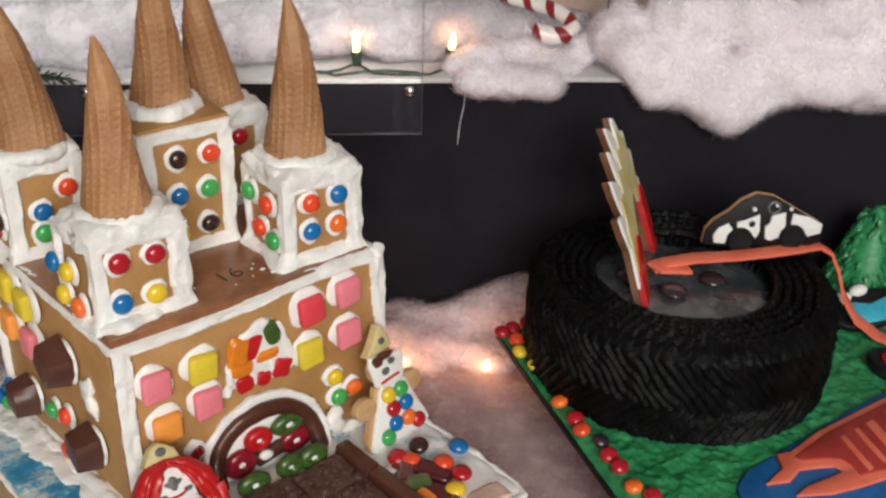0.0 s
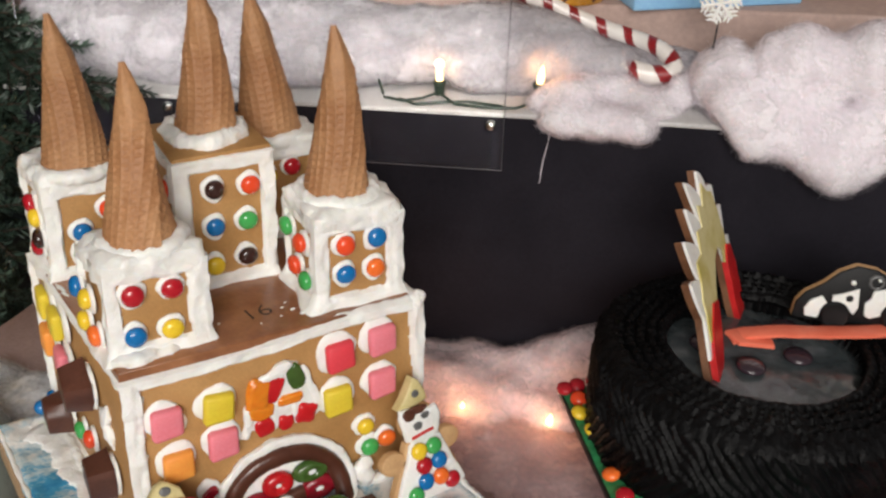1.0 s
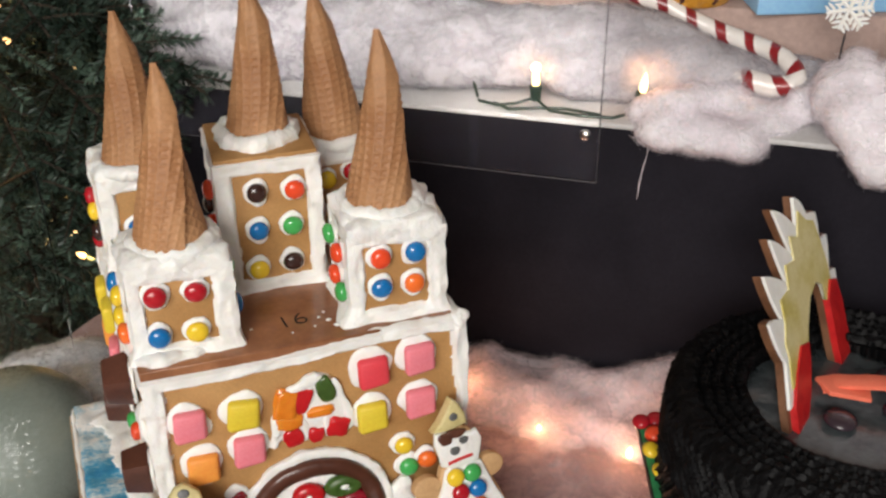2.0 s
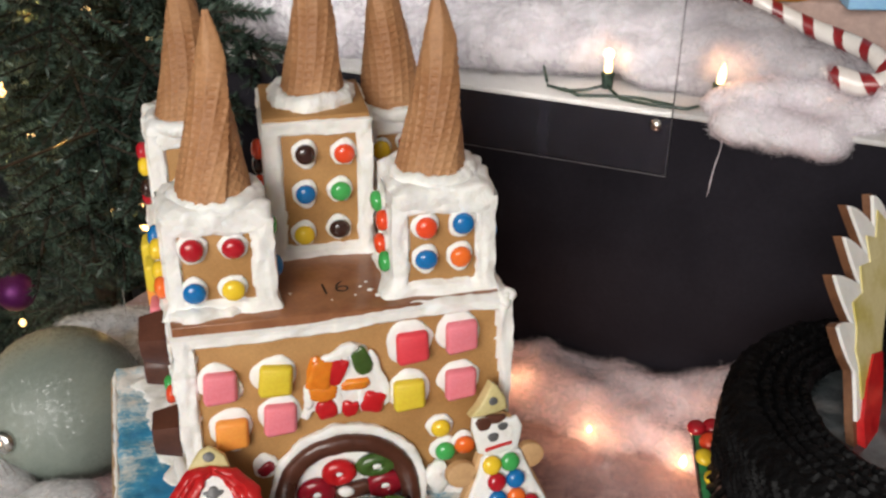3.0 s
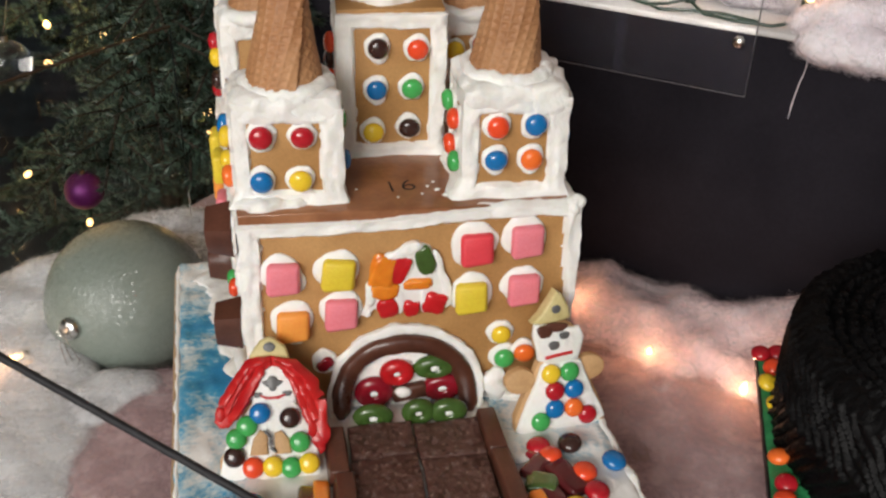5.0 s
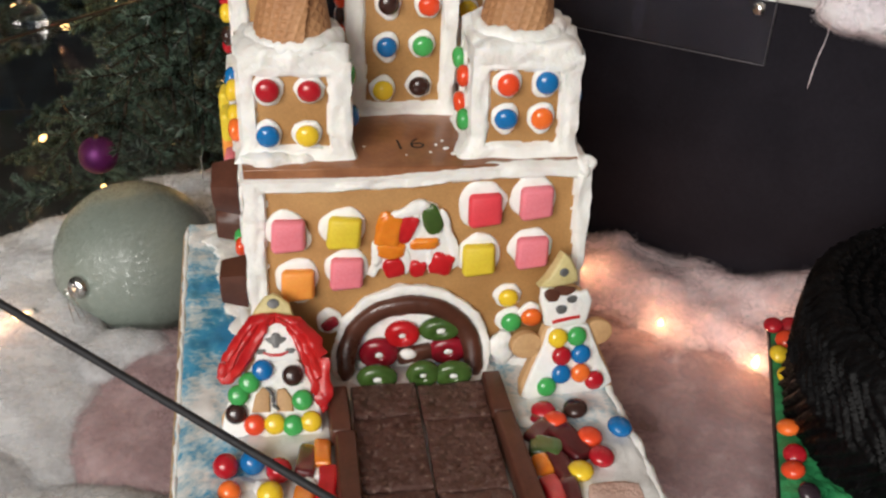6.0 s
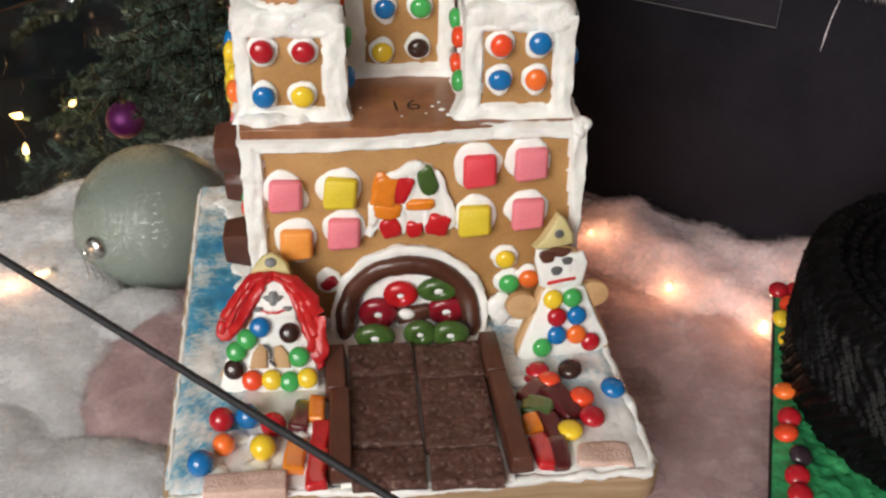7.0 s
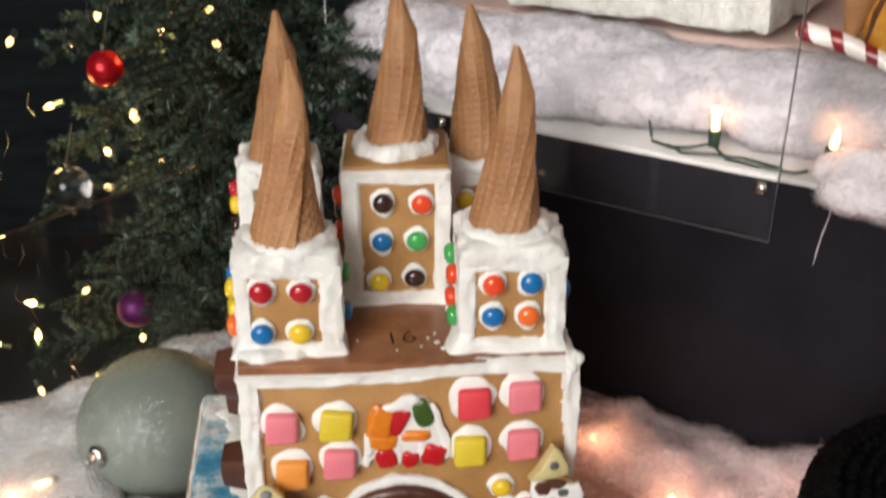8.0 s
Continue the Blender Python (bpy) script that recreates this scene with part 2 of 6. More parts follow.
ACRYLIC = clear_mat("clear_acrylic", 0.02, 1.2)
GLASS = clear_mat("clear_glass", 0.03, 1.45)
# opaque grey and brown strips: light caught by a clear edge, put into colour
EDGE_GREY = mat("sheet_edge", (0.10, 0.095, 0.10), (0.16, 0.155, 0.16), 0.3, 60, 300, 0.1)
EDGE_BROWN = mat("sheet_edge_brown", (0.03, 0.018, 0.011), (0.05, 0.03, 0.018), 0.3, 60, 300, 0.1)
EDGE_DARK = mat("sheet_edge_dark", (0.05, 0.05, 0.055), (0.09, 0.09, 0.095), 0.3, 60, 300, 0.1)


def glints(m, scale, amount, target="Normal"):
    """Tilts the surface by a little, flake by flake, so that single flakes catch the light."""
    nt = m.node_tree
    b = nt.nodes["Principled BSDF"]
    tc, vo = nt.nodes.new("ShaderNodeTexCoord"), nt.nodes.new("ShaderNodeTexVoronoi")
    vo.inputs["Scale"].default_value = scale
    nt.links.new(tc.outputs["Object"], vo.inputs["Vector"])
    off, mul, add, nrm = (nt.nodes.new("ShaderNodeVectorMath") for _ in range(4))
    off.operation, mul.operation, add.operation, nrm.operation = "SUBTRACT", "SCALE", "ADD", "NORMALIZE"
    off.inputs[1].default_value = (0.5, 0.5, 0.5)
    mul.inputs["Scale"].default_value = amount
    geo = b.inputs["Normal"].links[0].from_socket
    nt.links.new(vo.outputs["Color"], off.inputs[0]), nt.links.new(off.outputs[0], mul.inputs[0])
    nt.links.new(mul.outputs[0], add.inputs[0]), nt.links.new(geo, add.inputs[1])
    nt.links.new(add.outputs[0], nrm.inputs[0]), nt.links.new(nrm.outputs[0], b.inputs[target])


SAGE.node_tree.nodes["Principled BSDF"].inputs["Coat Roughness"].default_value = 0.12
glints(SAGE, 560, 0.62, "Coat Normal")
glints(CRISP_CHOC, 420, 0.7)


def moat_mat():
    """White frosting brushed with blue food colour, most of it along one long side of the board."""
    m, nt, b = nodes_of("white_and_blue_frosting")
    tc = nt.nodes.new("ShaderNodeTexCoord")
    sep = nt.nodes.new("ShaderNodeSeparateXYZ")
    nt.links.new(tc.outputs["Object"], sep.inputs[0])
    mr = nt.nodes.new("ShaderNodeMapRange")
    mr.inputs[1].default_value, mr.inputs[2].default_value, mr.inputs[3].default_value, mr.inputs[4].default_value = -0.068, -0.094, -0.10, 0.09
    nt.links.new(sep.outputs[0], mr.inputs[0])
    n1, n2 = noise_node(nt, 26, 5, 0.65), noise_node(nt, 420, 6, 0.7)
    a1, a2 = nt.nodes.new("ShaderNodeMath"), nt.nodes.new("ShaderNodeMath")
    a1.operation = a2.operation = "ADD"
    nt.links.new(n1.outputs[0], a1.inputs[0]), nt.links.new(mr.outputs[0], a1.inputs[1])
    sc = nt.nodes.new("ShaderNodeMath")
    sc.operation = "MULTIPLY"
    sc.inputs[1].default_value = 0.35
    nt.links.new(n2.outputs[0], sc.inputs[0])
    back = nt.nodes.new("ShaderNodeMapRange")
    back.inputs[1].default_value, back.inputs[2].default_value, back.inputs[3].default_value, back.inputs[4].default_value = 0.02, 0.10, 0.0, -0.12
    nt.links.new(sep.outputs[1], back.inputs[0])
    a3 = nt.nodes.new("ShaderNodeMath")
    a3.operation = "ADD"
    nt.links.new(a1.outputs[0], a3.inputs[0]), nt.links.new(back.outputs[0], a3.inputs[1])
    front = nt.nodes.new("ShaderNodeMapRange")
    front.inputs[1].default_value, front.inputs[2].default_value, front.inputs[3].default_value, front.inputs[4].default_value = -0.085, -0.125, 0.0, -0.12
    nt.links.new(sep.outputs[1], front.inputs[0])
    a4 = nt.nodes.new("ShaderNodeMath")
    a4.operation = "ADD"
    nt.links.new(a3.outputs[0], a4.inputs[0]), nt.links.new(front.outputs[0], a4.inputs[1])
    a1 = a4
    nt.links.new(a1.outputs[0], a2.inputs[0]), nt.links.new(sc.outputs[0], a2.inputs[1])
    r = ramp_node(nt, a2.outputs[0], [(0.60, (0.83, 0.825, 0.80)), (0.70, (0.45, 0.60, 0.66)), (0.78, (0.06, 0.34, 0.56)), (0.9, (0.02, 0.24, 0.50))])
    nt.links.new(r.outputs[0], b.inputs["Base Color"])
    b.inputs["Roughness"].default_value = 0.5
    bp = nt.nodes.new("ShaderNodeBump")
    bp.inputs["Strength"].default_value, bp.inputs["Distance"].default_value = 0.8, 0.0016
    nt.links.new(a2.outputs[0], bp.inputs["Height"])
    nt.links.new(bp.outputs[0], b.inputs["Normal"])
    return m


MOAT = moat_mat()

# ---- building helpers ----
ORG = {}


def finish(name, bm, material, smooth=True):
    me = bpy.data.meshes.new(name)
    bmesh.ops.recalc_face_normals(bm, faces=bm.faces)
    bmesh.ops.scale(bm, vec=(U, U, U), verts=bm.verts)
    bm.to_mesh(me)
    bm.free()
    for m in material if isinstance(material, (list, tuple)) else [material]:
        me.materials.append(m)
    if smooth:
        me.polygons.foreach_set("use_smooth", [True] * len(me.polygons))
        me.set_sharp_from_angle(angle=radians(50))
    return me


def thing(name, at, label, category, group=""):
    ob = tagged(new(name), label, category, group)
    ob.location = W(*at)
    ORG[ob] = Vector(at)
    return ob


def part(name, bm, material, parent, label="", smooth=True):
    """Links a bmesh, laid out in plan units, as one mesh under a thing or a part."""
    bmesh.ops.translate(bm, vec=-ORG[parent], verts=bm.verts)
    ob = tagged(new(name, finish(name, bm, material, smooth)), label)
    ob.parent = parent
    ORG[ob] = ORG[parent]
    return ob


def top(name, bm, material, label, category, kind="", group="", smooth=True, at=(0, 0, 0)):
    """Links a bmesh, laid out in plan units, as one top-level mesh."""
    bmesh.ops.translate(bm, vec=-Vector(at), verts=bm.verts)
    ob = tagged(new(name, finish(name, bm, material, smooth)), label, category, group, kind)
    ob.location = W(*at)
    ORG[ob] = Vector(at)
    return ob


def place(name, mesh, parent, at, rot=(0, 0, 0), size=(1, 1, 1), label=""):
    """One more piece on a shared mesh, under parent."""
    ob = tagged(new(name, mesh), label)
    ob.parent = parent
    ob.matrix_local = Matrix.LocRotScale((Vector(at) - ORG[parent]) * U, Euler([radians(a) for a in rot]), size)
    ORG[ob] = Vector(at)
    return ob


def wob(x, y, z, s=1.0):
    return noise.noise(Vector((x * s, y * s, z * s)))


def merge(bm, made, m=None):
    """Adds one bmesh to another, laid by m; returns the verts it brought."""
    if m:
        bmesh.ops.transform(made, matrix=m, verts=made.verts)
    me = bpy.data.meshes.new("passing")
    made.to_mesh(me)
    made.free()
    n = len(bm.verts)
    bm.from_mesh(me)
    bpy.data.meshes.remove(me)
    bm.verts.ensure_lookup_table()
    return bm.verts[n:]


def rbox(bm, lo, hi, bevel=1.0, segs=2, jitter=0.0, seed=0.0, m=None, cuts=0, index=0):
    """A box between two corners, with rounded edges and, where asked, a hand-made unevenness."""
    c, s = [(a + b) / 2 for a, b in zip(lo, hi)], [b - a for a, b in zip(lo, hi)]
    box = bmesh.new()
    bmesh.ops.create_cube(box, size=1)
    bmesh.ops.scale(box, vec=s, verts=box.verts)
    if cuts:
        bmesh.ops.subdivide_edges(box, edges=[e for e in box.edges if e.calc_length() > max(s) * 0.2], cuts=cuts, use_grid_fill=True)
    if bevel:
        sharp = [e for e in box.edges if e.calc_face_angle(0) > 0.5]
        bmesh.ops.bevel(box, geom=sharp, offset=bevel, segments=segs, profile=0.5, affect="EDGES")
    if jitter:
        for v in box.verts:
            p = v.co.copy()
            v.co = p + jitter * Vector((wob(p.x + seed, p.y, p.z, 0.07), wob(p.x, p.y + seed + 9, p.z, 0.07), wob(p.x, p.y, p.z + seed + 30, 0.07)))
    for f in box.faces:
        f.material_index = index
    return merge(bm, box, m if m else Matrix.Translation(c))


def prism(bm, outline, depth, m, bevel=0.0, index=0):
    """A flat outline (u, v), extruded by depth along the plane's normal, and laid by m."""
    box = bmesh.new()
    low = [box.verts.new((u, v, 0)) for u, v in outline]
    f = box.faces.new(low)
    made = bmesh.ops.extrude_face_region(box, geom=[f])
    up = [g for g in made["geom"] if isinstance(g, bmesh.types.BMVert)]
    bmesh.ops.translate(box, vec=(0, 0, depth), verts=up)
    if bevel:
        caps = [e for e in box.edges if e.verts[0] in up and e.verts[1] in up]
        bmesh.ops.bevel(box, geom=caps, offset=bevel, segments=2, profile=0.5, affect="EDGES")
    for f in box.faces:
        f.material_index = index
    return merge(bm, box, m)


def resample(pts, step):
    out = [Vector(pts[0])]
    for a, b in zip(pts, pts[1:]):
        a, b = Vector(a), Vector(b)
        n = max(1, round((b - a).length / step))
        out += [a.lerp(b, i / n) for i in range(1, n + 1)]
    return out


def piping(bm, pts, r, seed=0.0, step=2.5, rough=0.35, flat=1.0, normal=None, sides=10, taper=None, index=0, closed=False):
    """A hand-piped bead along a path: its radius swells and shrinks; flat squeezes it along normal."""
    path = resample(pts, step)
    normal = Vector(normal) if normal else None
    rings = []
    for i, p in enumerate(path):
        a, b = path[max(i - 1, 0)], path[min(i + 1, len(path) - 1)]
        d = (b - a).normalized()
        side = d.cross(normal if normal else (Vector((0, 0, 1)) if abs(d.z) < 0.8 else Vector((0, 1, 0)))).normalized()
        up = side.cross(d).normalized()
        t = i / max(1, len(path) - 1)
        k = r * (taper(t) if taper else 1.0)
        if not closed:
            k *= min(1.0, 0.35 + 0.65 * min(i, len(path) - 1 - i) * step / max(r, 0.1))
        p = p + (side * wob(p.x, p.y + seed, p.z, 0.09) + up * 0.5 * wob(p.x + seed, p.y, p.z + 3, 0.09)) * r * min(0.4, rough)
        ring = []
        for j in range(sides):
            a = 2 * math.pi * j / sides
            sq = (math.cos(a) ** 4 + math.sin(a) ** 4) ** -0.25 if flat < 0.9 else 1.0
            off = (side * math.cos(a) + up * math.sin(a) * flat) * (0.4 + 0.6 * sq)
            q = p + off * k
            w = 1 + rough * (wob(q.x + seed, q.y, q.z, 0.075) + 0.6 * wob(q.x, q.y + seed, q.z + 7, 0.3))
            ring.append(bm.verts.new(p + off * k * w))
        rings.append(ring)
    for a, b in zip(rings, rings[1:]):
        for j in range(sides):
            bm.faces.new((a[j], a[(j + 1) % sides], b[(j + 1) % sides], b[j])).material_index = index
    for ring in (rings[0][::-1], rings[-1]):
        bm.faces.new(ring).material_index = index


def lathe(bm, profile, segs=32, m=None, dent=None, index=0):
    """A turned shape from (radius, height) steps; dent(angle, height) adds to the radius."""
    rings = []
    for r, h in profile:
        if r < 1e-6:
            rings.append([bm.verts.new((0, 0, h))])
        else:
            rings.append([bm.verts.new((q * math.cos(a), q * math.sin(a), h)) for a in (2 * math.pi * j / segs for j in range(segs)) for q in [r + (dent(a, h) if dent else 0)]])
    for a, b in zip(rings, rings[1:]):
        for j in range(segs):
            k = (j + 1) % segs
            if len(a) == 1 and len(b) == 1:
                continue
            f = (a[0], b[k], b[j]) if len(a) == 1 else (a[j], a[k], b[0]) if len(b) == 1 else (a[j], a[k], b[k], b[j])
            bm.faces.new(f).material_index = index
    vs = [v for ring in rings for v in ring]
    if m:
        bmesh.ops.transform(bm, matrix=m, verts=vs)
    return vs


def ball(bm, c, r, segs=16, squash=(1, 1, 1), jitter=0.0, freq=0.15, seed=0.0, index=0):
    n = segs // 2
    vs = lathe(bm, [(r * math.sin(math.pi * i / n) if 0 < i < n else 0, -r * math.cos(math.pi * i / n)) for i in range(n + 1)], segs, index=index)
    for v in vs:
        p = v.co.copy()
        v.co = Vector((p.x * squash[0], p.y * squash[1], p.z * squash[2])) * (1 + jitter * wob(p.x + seed, p.y + seed, p.z, freq)) + Vector(c)
    return vs


def fbm(p, octaves=5, rough=0.55):
    v, a = 0.0, 1.0
    for _ in range(octaves):
        v += a * noise.noise(p)
        p, a = p * 2.03 + Vector((3.1, 1.7, 5.3)), a * rough
    return v


def icing_coat(bm, lo, hi, bands, seed, thick=2.4, skew=0.0, lip=0.0):
    """Icing spread with a spatula round the four sides of a box, leaving a bare panel on each; bands gives the iced widths
    (start, end, foot, top) of the front, right, back and left side, as a function of the height from 0 to 1."""
    (x0, y0, z0), (x1, y1, z1) = lo, hi
    corners = [Vector(c) for c in ((x0, y0, 0), (x1, y0, 0), (x1, y1, 0), (x0, y1, 0))]
    out = [Vector(c) for c in ((0, -1, 0), (1, 0, 0), (0, 1, 0), (-1, 0, 0))]
    cols = []
    for f in range(4):
        a, b = corners[f], corners[(f + 1) % 4]
        w = (b - a).length
        k = round(w / 1.35)
        cols += [(a.lerp(b, i / k), out[f] if i else out[f] * 0.75 + out[f - 1] * 0.75, f, w * i / k, w) for i in range(k)]
    h = z1 - z0
    rows = round(h / 1.35)
    grid, thickness = [], []
    for r in range(rows + 1):
        v = h * r / rows
        ring, th_row = [], []
        for p, n, f, s, w in cols:
            q = Vector((p.x, p.y, z0 + v))
            bl, br, bb, bt = bands(f, v / h)
            ex, ez = max(bl - s, s - (w - br)), max(bb - v, v - (h - bt))
            e = max(ex, ez) + 1.3 * noise.noise(q * 0.07 + Vector((seed, 0, 0))) + 0.4 * noise.noise(q * 0.24 + Vector((0, seed, 0)))
            along, across = (v, s) if ex > ez else (s, v)
            stroke = 0.7 * noise.noise(Vector((along * 0.06, across * 0.2, seed + 3.7 * f))) + 0.45 * noise.noise(Vector((along * 0.16, across * 0.28, seed + 9)))
            ridge = 0.5 - 2.2 * abs(noise.noise(Vector((along * 0.035, across * 0.13, seed + 1.3 * f))))
            t = thick * (1 + 0.5 * stroke + 0.35 * noise.noise(q * 0.1 + Vector((0, 0, seed))) + 0.4 * max(ridge, -0.6))
            k = min(1.0, max(0.0, e / 1.7))
            t = t * k * (2 - k) + 0.2 * thick * math.exp(-((e - 2.0) / 1.1) ** 2) * (0.5 + noise.noise(q * 0.06)) if e > 0 else -1.6
            d = p + n * max(t, -1.6)
            ring.append(bm.verts.new((d.x + skew * d.y, d.y, z0 + v)))
            th_row.append(t)
        grid.append(ring), thickness.append(th_row)
    if lip:
        c = (corners[0] + corners[2]) / 2
        for inset, up in ((0.25, 1.0), (0.6, 1.25), (0.9, 0.9), (1.0, -0.3)):
            ring = []
            for p, n, f, s, w in cols:
                q = p * 0.12 + Vector((seed, inset, 0))
                d = p - n * lip * inset * (1 + 0.35 * noise.noise(q))
                ring.append(bm.verts.new((d.x + skew * d.y, d.y, z1 + up * (1.5 + 0.9 * noise.noise(q * 1.7)))))
            grid.append(ring), thickness.append([1.0] * len(cols))
    m = len(cols)
    for r in range(len(grid) - 1):
        for j in range(m):
            k = (j + 1) % m
            if max(thickness[r][j], thickness[r][k], thickness[r + 1][j], thickness[r + 1][k]) > -1.0:
                bm.faces.new((grid[r][j], grid[r][k], grid[r + 1][k], grid[r + 1][j]))
    bmesh.ops.delete(bm, geom=[v for v in bm.verts if not v.link_faces], context="VERTS")


# shared pieces
def bean_mesh(name, material, r=6.3, h=3.9):
    bm = bmesh.new()
    n = 10
    prof = [(r * math.sin(math.pi * i / n) ** 0.8 if 0 < i < n else 0, -h * math.cos(math.pi * i / n)) for i in range(n + 1)]
    lathe(bm, prof, 20)
    return finish(name, bm, material)


BEAN = {k: bean_mesh("candy", m) for k, m in CANDY.items()}


def chew_mesh(material):
    bm = bmesh.new()
    rbox(bm, (-10.2, -10.2, -3.4), (10.2, 10.2, 3.4), 3.0, 4, jitter=2.0, seed=3)
    return finish("chew", bm, material)


CHEWS = {k: chew_mesh(m) for k, m in CHEW.items()}


def dab_mesh(seed, drip=0.25):
    """A pat of icing on a wall, thicker in the middle, with an uneven rim; unit radius in x and y, lying in the xy plane."""
    bm = bmesh.new()
    rings = []
    for k, (r, h) in enumerate([(1.0, 0), (1.03, 0.9), (0.97, 1.9), (0.8, 2.6), (0.45, 2.9)]):
        ring = []
        for j in range(28):
            a = 2 * math.pi * j / 28
            q = r * (1 + 0.16 * noise.noise(Vector((math.cos(a) * 1.6 + seed, math.sin(a) * 1.6, seed))))
            if math.sin(a) < -0.6:
                q += drip * (-math.sin(a) - 0.6) * r
            ring.append(bm.verts.new((10 * q * math.cos(a), 10 * q * math.sin(a), h)))
        rings.append(ring)
    for a, b in zip(rings, rings[1:]):
        for j in range(28):
            bm.faces.new((a[j], a[(j + 1) % 28], b[(j + 1) % 28], b[j]))
    bm.faces.new(rings[-1])
    return finish("icing_dab", bm, ICING)


DABS = [dab_mesh(s * 3.7, (0.05, 0.6, 0.1, 0.25)[s % 4]) for s in range(6)]
random.seed(4)


def candy(colour, parent, at, face="front", dab=1.0, size=1.0, drip=None):
    """A sugar-coated chocolate bean stuck on with a pat of icing; face: the way it looks."""
    rot = {"front": (90, 0, 0), "left": (90, 0, -90), "right": (90, 0, 90), "up": (0, 0, 0)}[face]
    out = {"front": (0, -1, 0), "left": (-1, 0, 0), "right": (1, 0, 0), "up": (0, 0, 1)}[face]
    turn = random.uniform(-7, 7)
    if dab:
        place("icing_dab", DABS[random.randrange(6) if drip is None else drip], parent, at, (rot[0], random.uniform(-12, 12) if face != "up" else 0, rot[2]), (0.79 * dab, 0.79 * dab, 0.85))
    p = Vector(at) + Vector(out) * (4.4 if dab else 2.5)
    return place("candy", BEAN[colour], parent, p, (rot[0] + turn, random.uniform(-6, 6), rot[2]), (size * random.uniform(0.96, 1.04), size * random.uniform(0.96, 1.04), size))


# ---- the display's structure ----
WALL_DIR, WALL_BACK = Vector((0.788, -0.6157, 0)), Vector((0.6157, 0.788, 0))


def wall_at(u, v, z):
    """u along the fascia, v behind its face, z up; the shelf climbs slightly along u."""
    p = Vector((180, 168, 0)) + WALL_DIR * u + WALL_BACK * v
    return (p.x, p.y, z + 0.027 * u)


def wall_matrix():
    m = Matrix.Identity(4)
    m.col[0][:3], m.col[1][:3], m.col[2][:3] = WALL_DIR, WALL_BACK, Vector((0, 0, 1))
    m.col[3][:3] = (180, 168, 0)
    shear = Matrix.Identity(4)
    shear[2][0] = 0.027
    return m @ shear


WM = wall_matrix()


def wall_box(bm, lo, hi, bevel=1.0, jitter=0.0, cuts=0, index=0):
    vs = rbox(bm, lo, hi, bevel, 2, jitter, cuts=cuts, index=index)
    bmesh.ops.transform(bm, matrix=WM, verts=vs)


# platform with a slanting rear edge, covered with cloth
def platform():
    bm = bmesh.new()
    nx, ny = 130, 110
    grid = {}
    d, back = Vector((0.753, 0.658, 0)), Vector((-0.658, 0.753, 0))
    corner = Vector((-434, 235, 0))
    for i in range(nx + 1):
        for j in range(ny + 1):
            p = corner + d * (-620 + 1750 * i / nx) - back * (1300 * (j / ny) ** 1.4)
            h = -196 + 5 * fbm(Vector((p.x * 0.009, p.y * 0.009, 0)), 4)
            h -= 48 * math.exp(-((p.x + 299) ** 2 + (p.y - 195) ** 2) / 75 ** 2)
            grid[i, j] = bm.verts.new((p.x, p.y, h - (6 if j == 0 else 0)))
    for i in range(nx):
        for j in range(ny):
            bm.faces.new((grid[i, j], grid[i + 1, j], grid[i + 1, j + 1], grid[i, j + 1]))
    rim = [grid[i, 0] for i in range(nx + 1)]
    low = [bm.verts.new(v.co + Vector((0, 0, -330))) for v in rim]
    for k in range(nx):
        bm.faces.new((rim[k], low[k], low[k + 1], rim[k + 1]))
    return top("display_platform", bm, FLOOR_CLOTH, "low display platform covered with pinkish cloth", "platform", "structure")


platform()

bm = bmesh.new()
wall_box(bm, (-455, 0, -420), (900, 22, 36.5), 1.0)
top("wall_fascia", bm, FASCIA, "black painted board below the white shelf", "wall", "structure")
bm = bmesh.new()
wall_box(bm, (-455, -3, 36.6), (900, 118, 41), 1.2, jitter=0.6, cuts=30)
top("shelf_lower", bm, SHELF_WHITE, "white cloth-covered shelf edge above the black board", "shelf", "structure")
bm = bmesh.new()
wall_box(bm, (-455, 118, 30), (900, 420, 104), 3.0)
top("shelf_upper", bm, PINK_WALL, "beige raised step of the display shelf", "shelf", "structure")
bm = bmesh.new()
wall_box(bm, (-700, 420, -400), (1100, 450, 1100), 0)
top("wall_back", bm, PINK_WALL, "beige wall behind the shelves", "wall", "structure")


